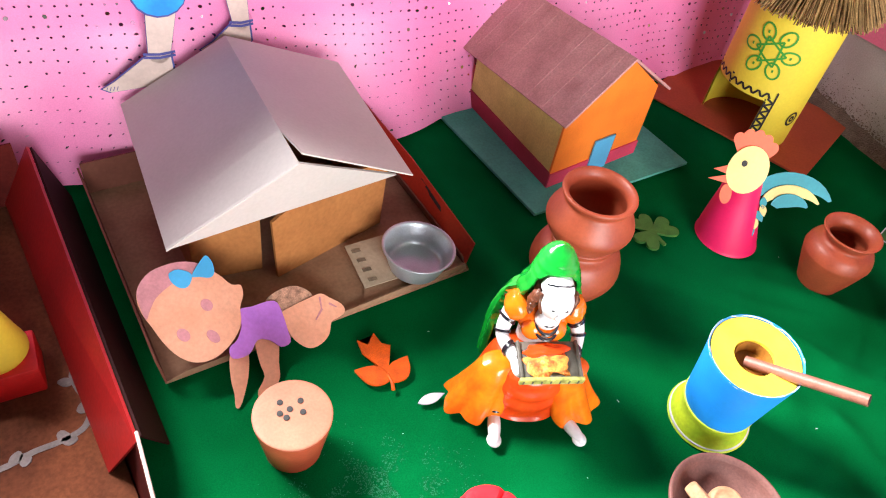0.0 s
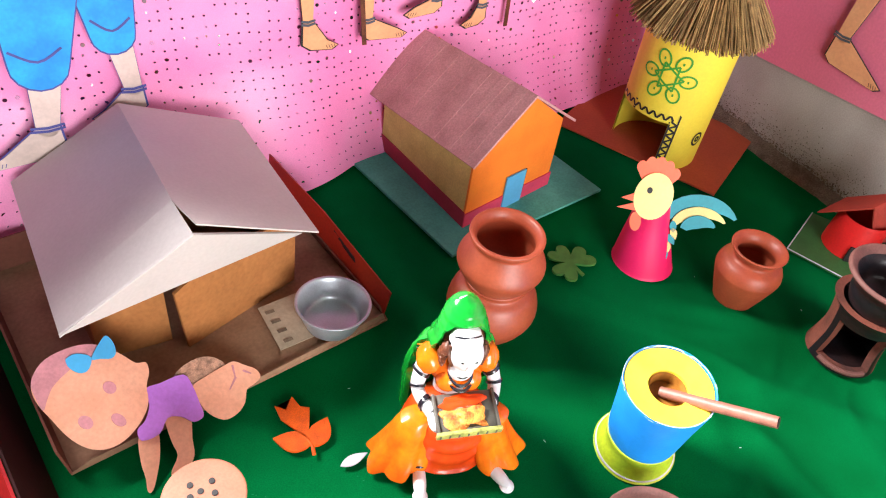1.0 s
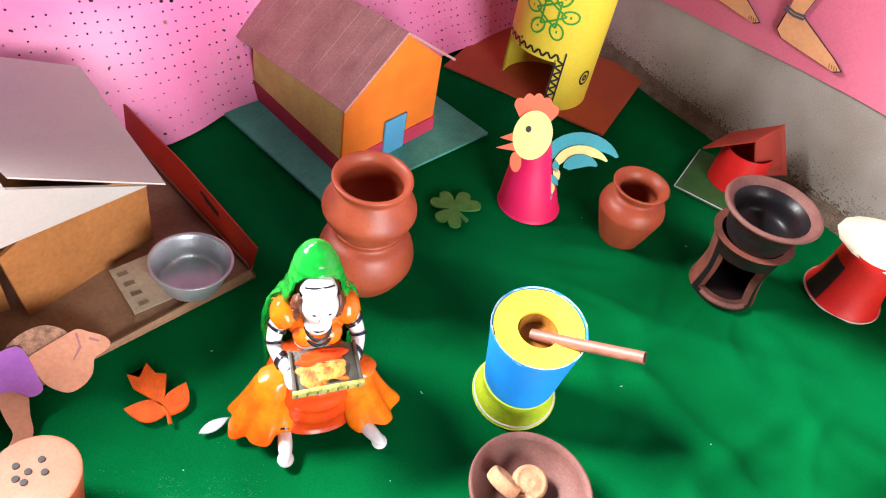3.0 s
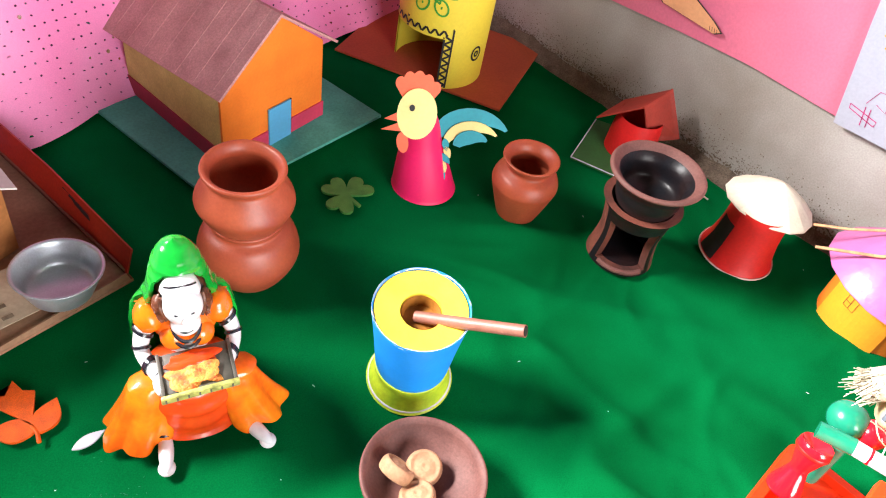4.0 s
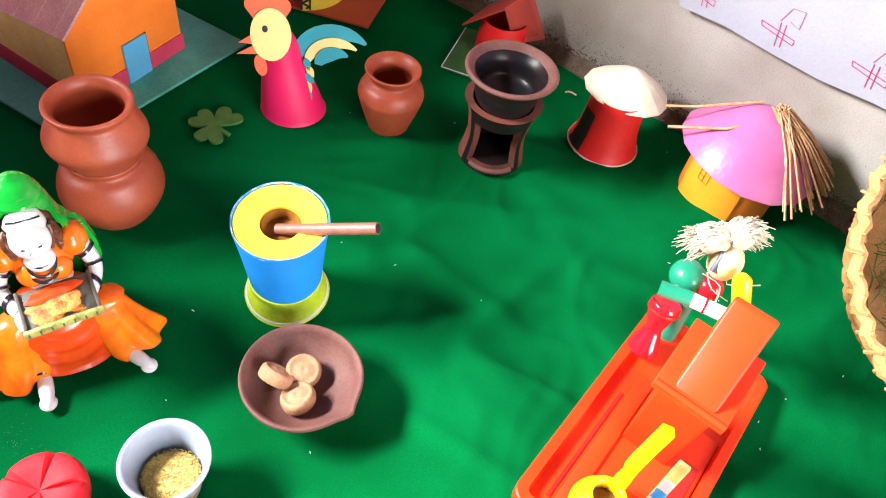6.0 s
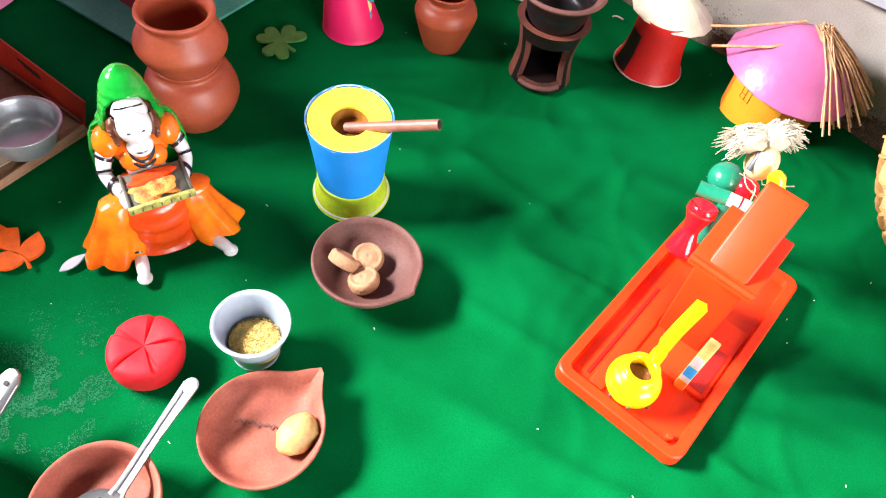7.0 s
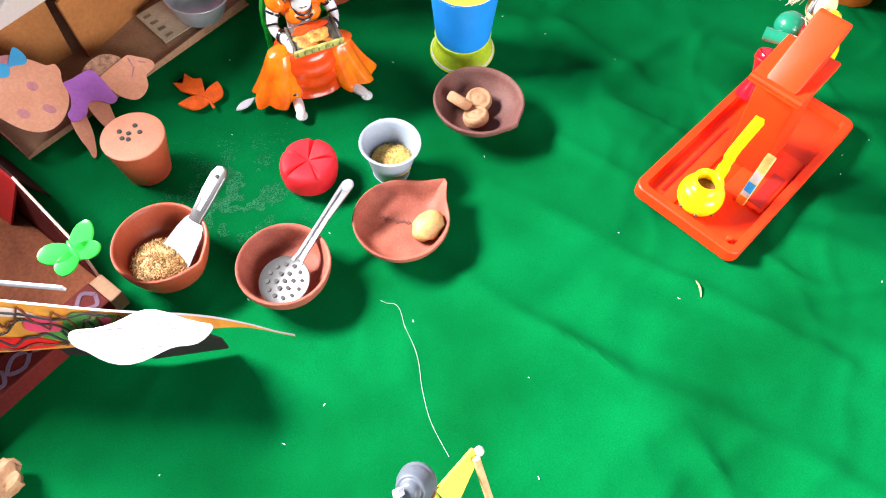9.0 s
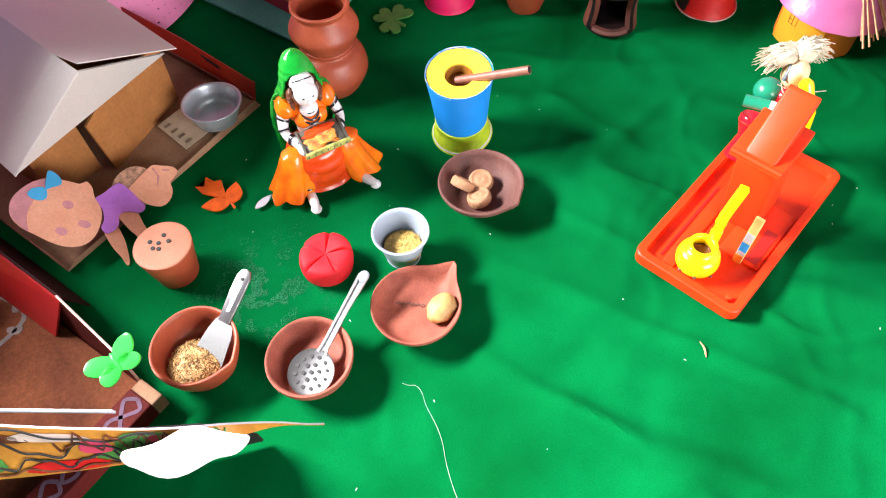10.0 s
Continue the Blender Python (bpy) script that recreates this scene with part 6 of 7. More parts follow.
for side, dirx in ((-1, Vector((-0.030, 0.010, -0.008))), (1, Vector((0.034, -0.004, -0.002)))):
    ball(KNOT + dirx * 0.35, 0.017, 0.013, 0.012, bm, 6, 14, 10, 0.3)
    for k in range(300):
        end = KNOT + dirx * random.uniform(0.6, 1.05) + Vector((random.uniform(-0.008, 0.008), random.uniform(-0.012, 0.012), random.uniform(-0.014, 0.008)))
        mid = KNOT.lerp(end, 0.5) + Vector((random.uniform(-0.006, 0.006), random.uniform(-0.006, 0.006), random.uniform(0.000, 0.012)))
        tube([KNOT, mid, end], [0.0008, 0.0007, 0.0004], 3, bm, 6)
for k in range(3):
    s0 = Vector((0.694 + random.uniform(-0.02, 0.02), 0.222, 0.135))
    tube(spline([s0, s0 + Vector((random.uniform(-0.02, 0.02), -0.012, -0.008)), s0 + Vector((random.uniform(-0.03, 0.03), -0.022, random.uniform(-0.02, 0)))], 3), 0.0007, 3, bm, 6)
single("fibre_doll", bm, [TOY_GREEN, TOY_RED, PAPER_WHITE, TOY_YELLOW, DOLL_CREAM, GREY_FELT, FIBRE], Matrix(), "small toy doll with bushy cream fibre hair", "doll")

# ---- wicker basket with grass ----
BR, BHI = 0.168, 0.107
TILT = Vector((-0.324, -0.487, 0.811))
BASKET = Matrix.Translation(Vector((0.977, 0.113, 0.152)) - TILT * BHI) @ TILT.to_track_quat("Z", "Y").to_matrix().to_4x4()
basket = thing("wicker_basket", BASKET, "woven bamboo basket with dry grass tipped against the cement wall", "basket")
ring_r = lambda z: 0.112 + (BR - 0.112) * (z / BHI) ** 0.8
for k in range(15):
    z = 0.006 + (BHI - 0.012) * k / 14
    bm = bmesh.new()
    n = 88
    rows_q = []
    for i in range(n):
        a = 2 * math.pi * i / n
        off = 0.0024 * (1 if (i // 2 + k) % 2 else -1)
        r = ring_r(z) + off
        rows_q.append([bm.verts.new((rr * math.cos(a), rr * math.sin(a), z + dz)) for rr, dz in ((r + 0.0014, -0.0033), (r + 0.0018, 0.0033), (r - 0.0010, 0.0033), (r - 0.0014, -0.0033))])
    for i in range(n):
        p, q = rows_q[i], rows_q[(i + 1) % n]
        for c in range(4):
            bm.faces.new([p[c], q[c], q[(c + 1) % 4], p[(c + 1) % 4]])
    part("weave_band", bm, WICKER, basket)
for i in range(44):
    a = 2 * math.pi * (i + 0.5) / 44
    part("stake", tube([Vector((ring_r(z) * math.cos(a), ring_r(z) * math.sin(a), z)) for z in (0.002, 0.04, 0.075, BHI)], 0.0028, 5), WICKER, basket)
bm = bmesh.new()
pts = [Vector(((BR + 0.003 * math.sin(i * 1.9)) * math.cos(2 * math.pi * i / 120), (BR + 0.003 * math.sin(i * 1.9)) * math.sin(2 * math.pi * i / 120), BHI + 0.002 * math.cos(i * 1.9))) for i in range(121)]
tube(pts, 0.0062, 8, bm)
part("rim", bm, WICKER, basket, "bound bamboo rim")
for i in range(60):
    a = 2 * math.pi * i / 60
    c = Vector((BR * math.cos(a), BR * math.sin(a), BHI))
    t = Vector((-math.sin(a), math.cos(a), 0))
    o = Vector((math.cos(a), math.sin(a), 0))
    part("binding", tube([c + o * 0.0076 - t * 0.004 + Vector((0, 0, -0.004)), c + Vector((0, 0, 0.0078)), c - o * 0.0076 + t * 0.004 + Vector((0, 0, -0.004))], 0.0018, 4), WICKER, basket)
part("bottom", lathe([(0.113, 0.002), (0.113, 0.006), (0, 0.006), (0, 0.002)], 40), WICKER, basket)
bm = bmesh.new()
for k in range(900):
    a, d = random.uniform(0, 2 * math.pi), 0.108 * math.sqrt(random.random())
    p0 = Vector((d * math.cos(a), d * math.sin(a), 0.012 + random.uniform(0, 0.035)))
    t = random.uniform(0, 2 * math.pi)
    l = random.uniform(0.02, 0.055)
    p1 = p0 + Vector((math.cos(t) * l * 0.5, math.sin(t) * l * 0.5, random.uniform(-0.004, 0.02)))
    p2 = p0 + Vector((math.cos(t + 0.3) * l, math.sin(t + 0.3) * l, random.uniform(-0.01, 0.02)))
    if math.hypot(p2.x, p2.y) > 0.118:
        continue
    tube([p0, p1, p2], [0.0008, 0.0009, 0.0003], 3, bm)
single("grass_clump", bm, GRASS, BASKET, "tangled dry green grass inside the basket", "grass", kind="stuff")

# ---- red carton house with mud floor ----
H3 = basis((-0.064, 0.180, 0), (0.81, 0.58))
I3 = H3.inverted()
house3 = thing("red_carton_house", H3, "open red carton house with a mud-brown floor and chalk patterns", "model house")
part("floor_board", box(-0.40, 0.002, 0.0005, -0.002, 0.47, 0.012, 0.001), MUD, house3, "brown mud-washed floor", smooth=False)
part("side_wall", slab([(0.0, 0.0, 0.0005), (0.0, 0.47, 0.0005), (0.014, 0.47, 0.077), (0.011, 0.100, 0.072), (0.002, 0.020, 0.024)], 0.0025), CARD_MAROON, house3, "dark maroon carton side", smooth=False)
# outer side leaning out, coloured near black for the shadow between the houses
part("outer_side", slab([(0.034, 0.135, 0.0005), (0.038, 0.47, 0.0005), (0.0165, 0.47, 0.076), (0.0140, 0.110, 0.071)], 0.0022), CARD_SHADED, house3, "maroon outer side of the carton with shadow put into its colour", smooth=False)
part("side_flap", slab([(0.009, 0.105, 0.074), (0.012, 0.47, 0.078), (-0.024, 0.47, 0.016), (-0.016, 0.125, 0.0135)], 0.0025), RED_BOARD, house3, "glossy red inward flap", smooth=False)
part("edge_strip", tube([Vector((0.0115, 0.112, 0.0755)), Vector((0.002, 0.010, 0.068))], 0.0014, 6), PALE_PAINT, house3, "pale thin strip along the top")
part("edge_post", tube([Vector((0.000, 0.008, 0.010)), Vector((0.002, 0.010, 0.068))], 0.0016, 6), PALE_PAINT, house3)
part("front_lip", box(-0.40, -0.030, 0.0005, -0.012, 0.002, 0.026, 0.0015), CARD_MAROON, house3, "maroon strip along the front with a drawn pattern", smooth=False)
part("lip_end", box(-0.012, -0.030, 0.0005, 0.002, 0.002, 0.024, 0.0012), CARD_PALE, house3, smooth=False)
LILAC_CHALK = mat("lilac_chalk", (0.15, 0.085, 0.14), 0.9, 0.15, 90, 500, 0.2)
bm = bmesh.new()
for k in range(5):
    x0 = -0.034 - 0.050 * k
    stroke([tuple(p)[:2] for p in spline([(x0 + 0.018, -0.014, 0), (x0 + 0.010, -0.004, 0), (x0 - 0.002, -0.012, 0), (x0 - 0.016, -0.024, 0), (x0 - 0.030, -0.018, 0), (x0 - 0.016, -0.008, 0), (x0, -0.018, 0), (x0 + 0.012, -0.024, 0), (x0 + 0.018, -0.014, 0)], 4)], 0.0042, 0.0262, bm)
part("lip_pattern", bm, LILAC_CHALK, house3, "looped lilac chalk line", smooth=False)
bm = bmesh.new()
scroll = spline([I3 @ Vector((x, y, 0)) for x, y in ((-0.262, 0.250), (-0.231, 0.266), (-0.213, 0.283), (-0.196, 0.295), (-0.183, 0.310), (-0.186, 0.331), (-0.201, 0.343), (-0.213, 0.359), (-0.206, 0.376), (-0.214, 0.396))], 5)
stroke([(p.x, p.y) for p in scroll], 0.0055, 0.0121, bm)
for k, p in enumerate(scroll[2::4]):
    side = 0.0065 * (1 if k % 2 else -1)
    plate(list(reversed(ellipse(p.x + side, p.y + side * 0.6, 0.0062, 0.0046, 12, k * 0.7, 0.06))), 0.0121, 0.0127, bm)
part("floor_pattern", bm, CHALK, house3, "grey-white chalk scrolls", smooth=False)
part("back_wall", slab([(0.0, 0.47, 0.0005), (-0.40, 0.47, 0.0005), (-0.40, 0.472, 0.085), (0.0, 0.472, 0.085)], 0.0025), CARD_MAROON, house3, smooth=False)


def butterfly(m):
    bt = thing("butterfly_clip", m, "neon green plastic butterfly clip on the red carton house", "clip", "butterfly clips")
    for sx, l, w, a in ((1, 0.031, 0.021, 24), (-1, 0.031, 0.021, 156), (1, 0.026, 0.018, -30), (-1, 0.026, 0.018, 210)):
        bm = plate(ellipse(0.5 * l * math.cos(radians(a)), 0.5 * l * math.sin(radians(a)), 0.5 * l, 0.5 * w, 18, radians(a), 0.03), 0.0, 0.003)
        bmesh.ops.bevel(bm, geom=bm.edges[:], offset=0.0008, segments=2, profile=0.5, affect="EDGES")
        bmesh.ops.rotate(bm, verts=bm.verts[:], cent=(0, 0, 0), matrix=Matrix.Rotation(radians(-16 * sx), 3, "Y"))
        part("wing", bm, NEON_GREEN, bt)
    part("clip_body", ball((0, 0.001, 0.002), 0.0032, 0.012, 0.0032, None, 0, 14, 8), NEON_GREEN, bt)
    part("clip_jaw", box(-0.003, -0.004, -0.014, 0.003, 0.004, 0.001, 0.001), NEON_GREEN, bt)


butterfly(H3 @ pose(-0.004, 0.000, 0.074, 14, -10, -14))
butterfly(H3 @ pose(-0.205, -0.012, 0.040, 14, -10, 0))
single("toy_cone", lathe(smooth_profile([(0, 0.0), (0.024, 0.0), (0.022, 0.018), (0.012, 0.055), (0, 0.072)]), 24), YELLOW_PAPER, pose(-0.264, 0.350, 0.044), "lemon yellow paper cone inside the red carton house", "paper cone")
single("red_block", box(-0.030, -0.022, 0.0, 0.030, 0.022, 0.0318, 0.002), RED_PAPER, pose(-0.262, 0.344, 0.0122, 0, 0, 30), "red paper block under a yellow cone", "block")

# printed card bent over the front, with a white paper cloud
sheet = thing("printed_card", Matrix.Translation((-0.004, 0.016, 0.004)), "bent glossy card printed in mustard with a white paper cloud", "card")
top = spline([(-0.34, 0.175, 0.208), (-0.15, 0.080, 0.200), (-0.02, 0.029, 0.188), (0.045, 0.024, 0.150), (0.072, 0.037, 0.094), (0.092, 0.049, 0.040), (0.106, 0.058, 0.004)], 6)
bm = bmesh.new()
rows_s = []
for i, p in enumerate(top):
    t = i / (len(top) - 1)
    drop = Vector((0.004, -0.050, -0.076)) * max(0.010, 1.12 * (1 - t) ** 3.0)
    rows_s.append([bm.verts.new(p), bm.verts.new(p + drop * 0.5), bm.verts.new(p + drop), bm.verts.new(p + drop + Vector((0, 0.0014, 0.0005))), bm.verts.new(p + Vector((0, 0.0018, 0)))])
for a, b in zip(rows_s, rows_s[1:]):
    for c in range(5):
        f = bm.faces.new([a[c], b[c], b[(c + 1) % 5], a[(c + 1) % 5]])
        f.material_index = 1 if c >= 2 else 0
bmesh.ops.recalc_face_normals(bm, faces=bm.faces[:])
part("card_face", bm, [MUSTARD, PAPER_WHITE], sheet, "mustard print with white edge")


def on_sheet(i, s):
    """A place on the printed face: i along it, s from top edge to bottom edge."""
    k = min(int(i), len(top) - 2)
    p = top[k].lerp(top[k + 1], i - k)
    t = i / (len(top) - 1)
    return p + Vector((0.004, -0.050, -0.076)) * max(0.010, 1.12 * (1 - t) ** 3.0) * s


random.seed(11)
for k, (i0, s0, w, h, m_) in enumerate(((7.0, 0.25, 1.2, 0.1, FIG_BROWN), (9.2, 0.84, 1.5, 0.15, RED_PAPER), (10.4, 0.42, 0.6, 0.22, MAGENTA_PAPER), (9.0, 0.2, 1.3, 0.12, PALE_PAINT), (11.5, 0.62, 1.2, 0.22, LEAF_GREEN), (12.6, 0.3, 1.4, 0.3, LEAF_GREEN), (6.0, 0.65, 1.1, 0.3, LEAF_GREEN), (14.0, 0.5, 1.0, 0.34, FIG_BROWN), (13.2, 0.4, 0.8, 0.3, MAGENTA_PAPER))):
    bm = bmesh.new()
    ring = []
    for q in range(16):
        a = 2 * math.pi * q / 16
        ring.append(on_sheet(i0 + w * math.cos(a) * (1 + 0.15 * math.sin(3 * a)), s0 + h * math.sin(a) * (1 + 0.2 * math.cos(2 * a))) + Vector((0, -0.0006, 0.0004)) * (1 + 0.35 * (k % 3)))
    bm.faces.new([bm.verts.new(p) for p in ring])
    bmesh.ops.triangulate(bm, faces=bm.faces[:])
    part("print_shape", bm, m_, sheet, smooth=False)
for i0, s0, length, amp, beat, shade in ((4.0, 0.18, 9.0, 0.10, 1.1, INK), (5.0, 0.48, 8.0, 0.14, 1.7, INK), (4.5, 0.74, 7.0, 0.10, 2.1, INK), (9.0, 0.32, 5.0, 0.18, 2.6, FIG_BROWN), (11.0, 0.55, 5.0, 0.22, 2.2, INK), (6.0, 0.90, 5.0, 0.05, 1.3, FIG_BROWN), (13.5, 0.30, 4.0, 0.16, 2.9, LEAF_GREEN)):
    run = [on_sheet(min(i0 + length * q / 40, len(top) - 1.01), max(0.03, min(0.97, s0 + amp * math.sin(beat * q / 4) + 0.4 * amp * math.sin(beat * q / 1.7)))) + Vector((0, -0.0012, 0.0009)) for q in range(41)]
    part("print_line", tube(run, 0.0009, 4), shade, sheet)
# added black panel, hidden behind the face, blocks light to darken the cloth
part("prop_card", slab([(-0.34, 0.175, 0.150), (-0.05, 0.064, 0.128), (0.010, 0.058, 0.100), (0.044, 0.062, 0.030), (0.044, 0.066, 0.001), (-0.02, 0.074, 0.001), (-0.34, 0.182, 0.001)], 0.002), BLACK, sheet, "hidden black card added behind it to deepen its shadow", smooth=False)
part("back_card", slab([(-0.34, 0.160, 0.215), (-0.028, 0.046, 0.196), (-0.028, 0.048, 0.188), (-0.34, 0.162, 0.204)], 0.0018), PAPER_WHITE, sheet, "white edge of a second card", smooth=False)
CLOUD = Matrix.Translation((0.014, 0.003, 0.178)) @ Matrix.Rotation(radians(-10), 4, "Z") @ Matrix.Rotation(radians(46), 4, "X")
bm = plate([(0.046 * math.cos(a) * (1 + 0.10 * math.sin(3 * a + 0.6)), 0.0150 * math.sin(a) * (1 + 0.28 * math.cos(4 * a + 1.0))) for a in (2 * math.pi * k / 40 for k in range(40))], 0.0, 0.003, m=CLOUD)
bmesh.ops.triangulate(bm, faces=[f for f in bm.faces if len(f.verts) > 4])
part("paper_cloud", bm, COTTON, sheet, "white paper cloud", smooth=False)
bm = bmesh.new()
for k in range(5):
    stroke([(-0.038 + 0.004 * k, 0.008 - 0.004 * k), (0.036 - 0.005 * k, 0.0085 - 0.004 * k)], 0.0003, 0.0031, bm, m=CLOUD)
part("ruled_line", bm, CHALK, sheet, smooth=False)

# small capped doll with a yellow cloth, and a brown clay lump
bm = lathe(smooth_profile([(0, 0.0), (0.018, 0.0), (0.016, 0.03), (0.010, 0.062), (0, 0.066)]), 20, m=pose(0.172, -0.112, 0))
ball((0.172, -0.110, 0.078), 0.013, 0.013, 0.014, bm, 1)
lathe(smooth_profile([(0.0148, -0.005), (0.0155, -0.002), (0.0142, 0.001), (0.0148, 0.004), (0.0115, 0.014), (0.0085, 0.0155), (0.0055, 0.020), (0, 0.021)]), 24, bm, 2, m=Matrix.Translation((0.170, -0.107, 0.084)) @ Matrix.Rotation(radians(28), 4, "X") @ Matrix.Rotation(radians(-26), 4, "Y"))
box(-0.003, -0.003, 0.022, 0.003, 0.003, 0.030, 0.001, bm, 3, Matrix.Translation((0.169, -0.107, 0.084)) @ Matrix.Rotation(radians(20), 4, "X") @ Matrix.Rotation(radians(-34), 4, "Y"))
slab([(0.184, -0.113, 0.066), (0.196, -0.128, 0.050), (0.226, -0.096, 0.060), (0.222, -0.090, 0.066)], 0.003, bm, 4)
ball((0.2265, -0.0925, 0.062), 0.0042, 0.0042, 0.0042, bm, 3)
tube([Vector((0.222, -0.098, 0.064)), Vector((0.232, -0.150, 0.001))], 0.0034, 8, bm, 5)
single("capped_doll", bm, [YELLOW_PAPER, FIG_BROWN, GREY_FELT, PAPER_WHITE, YELLOW_PAPER, WOOD_PALE], Matrix(), "tiny toy doll in a grey cap with a yellow cloth", "doll")
single("clay_lump", ball((0, 0, 0.012), 0.022, 0.016, 0.0135, lump=0.4), BISCUIT, at(-0.160, 0.008, 0, 30), "small brown clay lump on the cloth", "clay")

# ---- drawings on the walls ----
RW = ROOM @ Matrix(((0, 0, -1, -0.0115), (-1, 0, 0, -0.045), (0, 1, 0, 0), (0, 0, 0, 1)))
BW = ROOM @ Matrix(((1, 0, 0, 0), (0, 0, -1, -0.031), (0, 1, 0, 0), (0, 0, 0, 1)))


def leg_drawing(m, knee, ankle, toe, wide, skin, anklet, label, cloth=None, cloth_low=None, ink=INK):
    """A painted leg with its foot and a ring at the ankle, cut from paper."""
    d = 1 if toe[0] > ankle[0] else -1
    leg = limb(knee[0], knee[1], ankle[0], ankle[1], wide * 1.35, wide * 0.72)
    heel = (ankle[0] - d * wide * 0.8, toe[1] + 0.004)
    foot = [(ankle[0] - d * wide * 0.7, ankle[1]), heel, (heel[0] + d * 0.01, toe[1] - 0.003), (toe[0] - d * 0.006, toe[1] - 0.006), (toe[0] + d * 0.002, toe[1] - 0.001), (toe[0] - d * 0.012, toe[1] + 0.007), (ankle[0] + d * wide * 0.75, ankle[1])]
    if d < 0:
        foot = list(reversed(foot))
    bm = bmesh.new()
    for z, grow, slot in ((0.0, 0.0024, 1), (0.0012, 0.0, 0)):
        for o in (leg, foot):
            c = sum((Vector(p) for p in o), Vector((0, 0))) / len(o)
            plate([tuple(Vector(p) + (Vector(p) - c).normalized() * grow) for p in o], z, z + 0.0010, bm, slot)
    ca = (ankle[0], ankle[1] + 0.002)
    ring, hem = bmesh.new(), bmesh.new()
    for k in (-1, 0):
        stroke([(ca[0] - wide * 1.05, ca[1] + 0.004 * k), (ca[0], ca[1] + 0.004 * k - 0.002), (ca[0] + wide * 1.05, ca[1] + 0.004 * k)], 0.0030, 0.0024, ring)
    for k in range(4):
        x = toe[0] - d * (0.001 + 0.0035 * k)
        stroke([(x, toe[1] - 0.004), (x - d * 0.002, toe[1] + 0.001)], 0.0007, 0.0024, bm, 1)
    if cloth:
        o = limb(knee[0], knee[1] + 0.02, cloth_low[0], cloth_low[1], wide * 2.4, wide * 1.7)
        for z, grow, slot in ((0.0026, 0.0024, 1), (0.0036, 0.0, 0)):
            c = sum((Vector(p) for p in o), Vector((0, 0))) / len(o)
            plate([tuple(Vector(p) + (Vector(p) - c).normalized() * grow) for p in o], z, z + 0.0009, hem, slot)
        stroke([tuple(p)[:2] for p in spline([(cloth_low[0] - wide * 1.5, cloth_low[1] + 0.018, 0), (cloth_low[0], cloth_low[1] + 0.004, 0), (cloth_low[0] + wide * 1.5, cloth_low[1] + 0.016, 0)], 4)], 0.0026, 0.0046, hem, 1)
        bmesh.ops.triangulate(hem, faces=[f for f in hem.faces if len(f.verts) > 4])
    bmesh.ops.triangulate(bm, faces=[f for f in bm.faces if len(f.verts) > 4])
    ob = single("leg_drawing", bm, [skin, ink], m, label, "drawing", "leg drawings", smooth=False)
    part("anklet", ring, anklet, ob, smooth=False)
    if cloth:
        part("garment", hem, [cloth, ink], ob, "sky-blue painted garment", smooth=False)
    return ob


PB = "painted paper leg with an ankle ring pinned to the pink fabric"
BLUE_LEG = "painted paper leg in blue cloth pinned to pink fabric"
leg_drawing(BW @ pose(0, 0, 0.021), (-0.940, 0.262), (-0.960, 0.134), (-1.020, 0.100), 0.0155, PALE_PAINT, INK_BLUE, BLUE_LEG, AZURE_PAINT, (-0.952, 0.205), INK_BLUE)
leg_drawing(BW, (-0.880, 0.264), (-0.868, 0.150), (-0.912, 0.122), 0.0125, PALE_PAINT, INK_BLUE, BLUE_LEG, AZURE_PAINT, (-0.878, 0.216), INK_BLUE)
for knee, ankle, toe in (((-0.668, 0.28), (-0.666, 0.198), (-0.630, 0.165)), ((-0.592, 0.28), (-0.588, 0.190), (-0.535, 0.166)), ((-0.497, 0.28), (-0.492, 0.206), (-0.535, 0.190)), ((-0.422, 0.28), (-0.420, 0.188), (-0.447, 0.164))):
    leg_drawing(BW, knee, ankle, toe, 0.0085, SKIN_PAINT, GREY_FELT, PB)
for x0, x1, z in ((-0.606, -0.593, 0.159), (-0.386, -0.378, 0.153)):
    single("stick_drawing", plate([(x0 - 0.003, 0.30), (x1 - 0.003, z), (x1 + 0.003, z), (x0 + 0.003, 0.30)], 0.004, 0.0052), FIG_BROWN, BW, "brown painted paper stick pinned to the pink fabric", "drawing", "stick drawings", smooth=False)
PR = "peach painted paper leg stuck on the pink sheet"
leg_drawing(RW, (0.262, 0.330), (0.250, 0.212), (0.326, 0.176), 0.0125, SKIN_PAINT, GREY_FELT, PR)
leg_drawing(RW, (0.378, 0.330), (0.366, 0.208), (0.449, 0.176), 0.0135, SKIN_PAINT, GREY_FELT, PR)
single("cloth_drawing", plate(ellipse(0.37, 0.300, 0.05, 0.034, 24, 0.1, 0.03), 0.004, 0.005), RED_PAPER, RW, "red painted paper cloth hem on the pink sheet", "drawing", smooth=False)
chart = thing("drawing_sheet", RW @ pose(0, 0, 0.003), "large white paper with a crayon sun and pink marks", "drawing sheet")
bm = bmesh.new()
edge = [(0.600, 0.45), (0.590, 0.30), (0.597, 0.262), (0.620, 0.151)] + [(0.62 + 0.06 * k, 0.151 + 0.003 * math.sin(k * 1.7)) for k in range(1, 14)] + [(1.40, 0.45)]
plate(edge, 0.0, 0.0008, bm)
bmesh.ops.triangulate(bm, faces=[f for f in bm.faces if len(f.verts) > 4])
part("paper", bm, mat("bluish_drawing_paper", (0.38, 0.39, 0.47), 0.8, 0.05, 9, 300, 0.2, second=(0.34, 0.35, 0.43), spec=0.2), chart, smooth=False)
bm = bmesh.new()
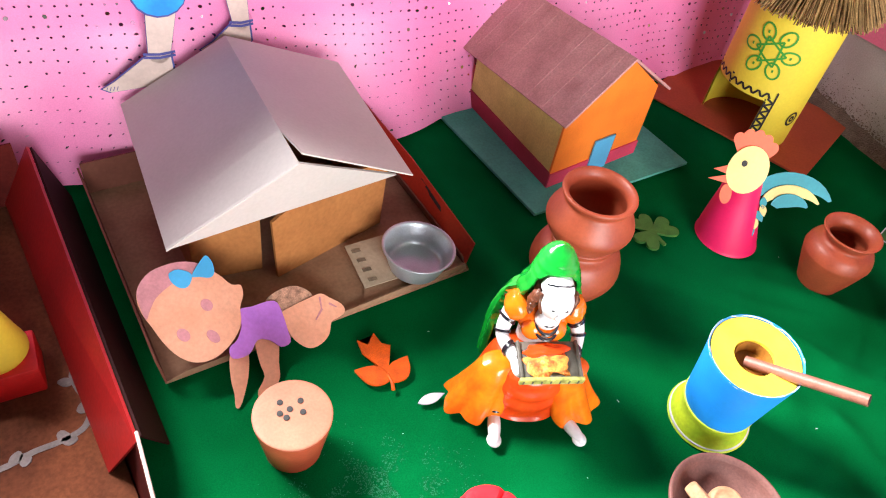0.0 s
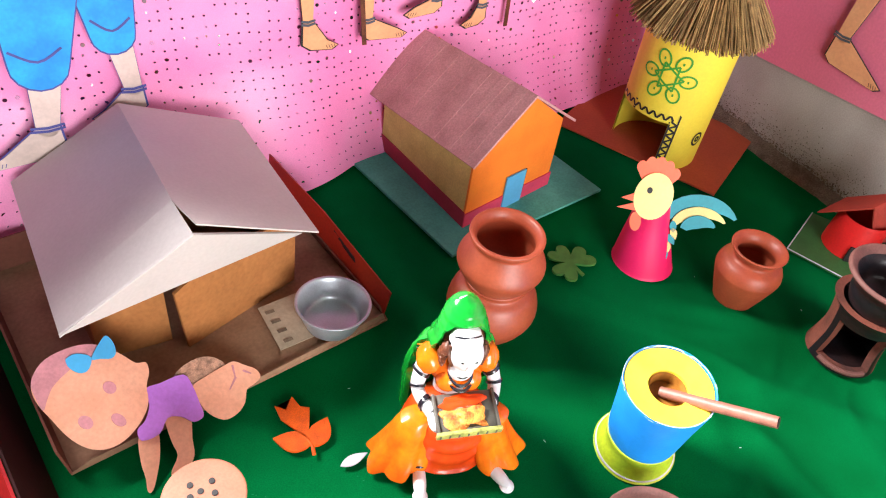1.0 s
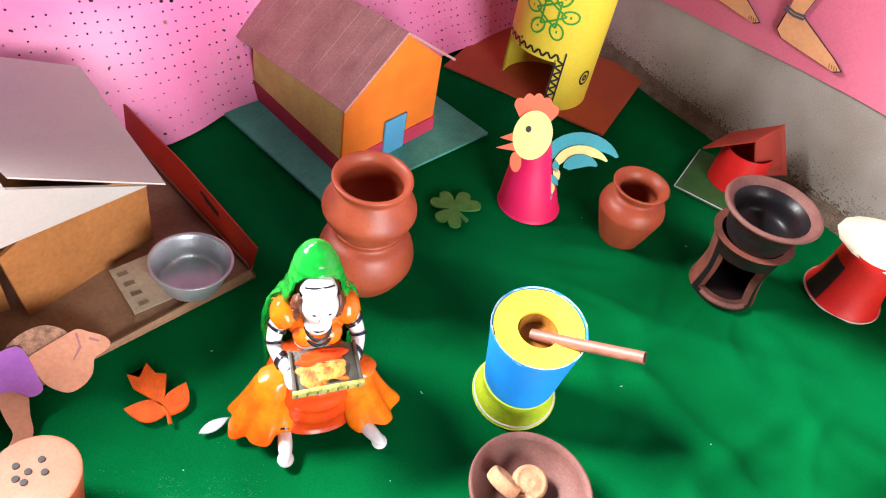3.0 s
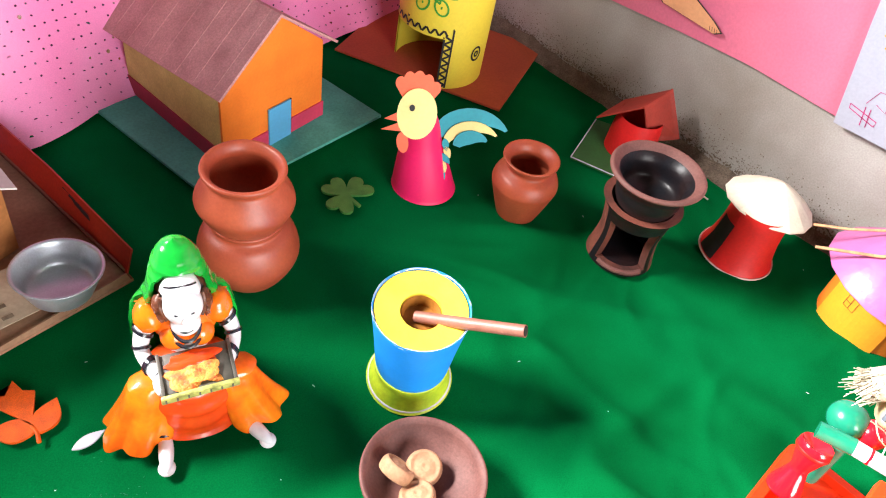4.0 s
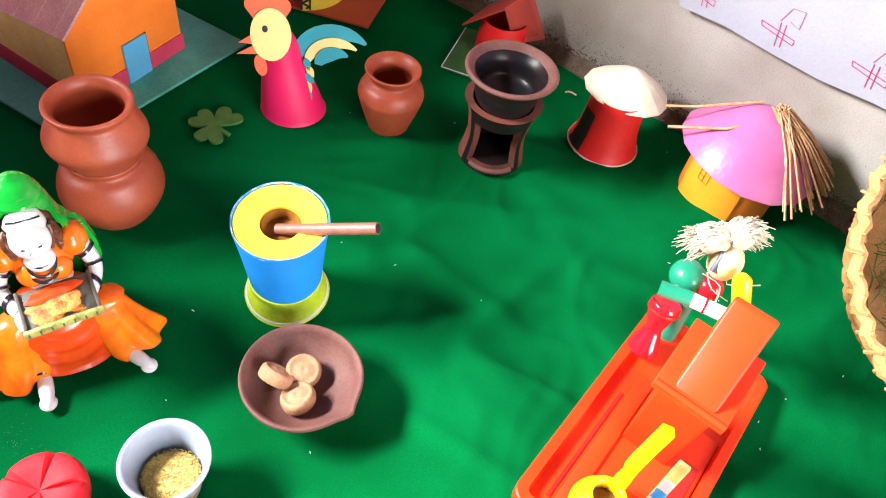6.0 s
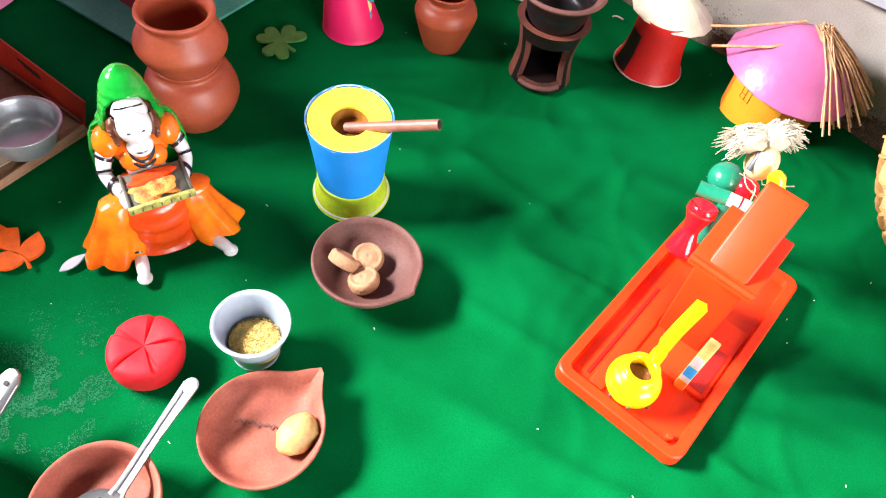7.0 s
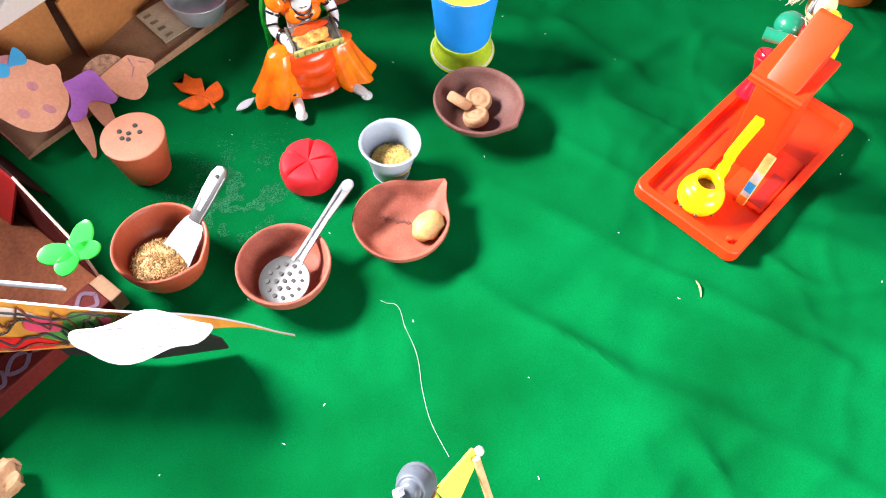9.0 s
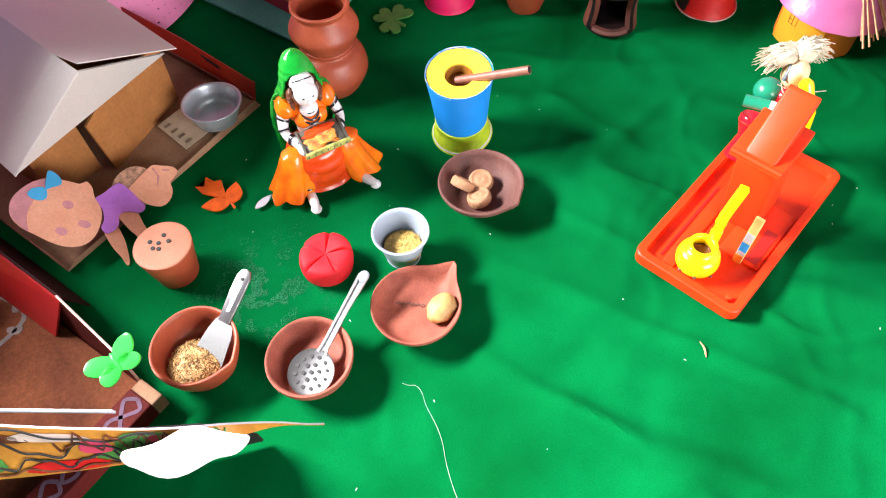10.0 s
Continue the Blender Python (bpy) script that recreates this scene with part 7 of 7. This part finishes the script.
stroke([(0.634 + 0.0072 * math.cos(k * math.pi / 10), 0.270 + 0.0072 * math.sin(k * math.pi / 10)) for k in range(21)], 0.0030, 0.0010, bm)
for k in range(14):
    a = 2 * math.pi * k / 14 + 0.1
    stroke([(0.634 + 0.0115 * math.cos(a), 0.270 + 0.0115 * math.sin(a)), (0.634 + 0.023 * math.cos(a + 0.05), 0.270 + (0.021 + 0.006 * (k % 3 == 0)) * math.sin(a + 0.05))], 0.0014, 0.0010, bm)
part("sun_drawing", bm, INK_GOLD, chart, "golden crayon sun with rays", smooth=False)
for cx, cz, s in ((0.642, 0.176, 0.8), (0.736, 0.176, 1.0), (0.840, 0.180, 1.0), (0.950, 0.178, 1.0)):
    bm = bmesh.new()
    stroke([(cx - 0.022 * s, cz + 0.004), (cx + 0.020 * s, cz - 0.001), (cx + 0.020 * s, cz - 0.007)], 0.0011, 0.0010, bm)
    stroke([(cx - 0.022 * s, cz + 0.004), (cx - 0.020 * s, cz - 0.001), (cx + 0.020 * s, cz - 0.007)], 0.0011, 0.0010, bm)
    stroke([(cx - 0.002, cz + 0.011 * s), (cx + 0.003, cz - 0.016 * s)], 0.0011, 0.0010, bm)
    stroke([(cx + 0.004, cz + 0.011 * s), (cx + 0.009, cz - 0.015 * s)], 0.0011, 0.0010, bm)
    stroke([(cx - 0.004, cz + 0.012), (cx + 0.002, cz + 0.030), (cx + 0.016, cz + 0.032), (cx + 0.018, cz + 0.012), (cx + 0.006, cz + 0.016)], 0.0007, 0.0010, bm)
    part("crayon_mark", bm, INK_PINK, chart, smooth=False)
for cx, cz, w in ((0.725, 0.300, 0.05), (0.715, 0.255, 0.07), (0.82, 0.296, 0.08), (0.82, 0.250, 0.07), (0.74, 0.340, 0.10)):
    bm = bmesh.new()
    stroke([(cx, cz), (cx + w, cz - 0.002)], 0.006, 0.0010, bm)
    part("writing_bar", bm, INK_PINK, chart, "bar of pink crayon lettering", smooth=False)


# ---- details that belong to one part of a thing ----
def nest(owner, pairs):
    """Hangs the parts named first under the sibling named second."""
    for child, under in pairs:
        home = next(o for o in owner.children if o.name.split(".")[0] == under)
        for o in [o for o in owner.children if o.name.split(".")[0] == child]:
            o.parent = home


nest(shaker, [("hole", "top")])
nest(mortar, [("foot_edge", "foot"), ("hollow", "filling")])
nest(spoon, [("perforation", "spoon_bowl"), ("handle_tip", "handle")])
nest(spat, [("handle_groove", "handle"), ("hanging_hole", "handle")])
nest(house1, [("printed_mark", "side_flap")])
nest(house2, [("door_edge", "front_wall"), ("door", "front_wall")])
nest(hut, [("door_drawing", "wall"), ("rangoli_drawing", "wall")])
nest(rh, [("card_edge", "base_card"), ("door", "wall")])
nest(rw, [("door", "wall"), ("wall_edge", "wall")])
nest(oh, [("window_drawing", "wall_panel")])
nest(toy, [("groove", "tray"), ("peg", "tray"), ("recess", "deck"), ("sticker_print", "sticker")])
nest(jug, [("mouth", "body"), ("spot", "body")])
nest(drum, [("band", "body")])
nest(basket, [("binding", "rim")])
nest(house3, [("lip_pattern", "front_lip"), ("floor_pattern", "floor_board"), ("edge_strip", "side_wall")])
nest(sheet, [("print_shape", "card_face"), ("print_line", "card_face"), ("ruled_line", "paper_cloud")])
nest(chart, [("sun_drawing", "paper"), ("crayon_mark", "paper"), ("writing_bar", "paper")])
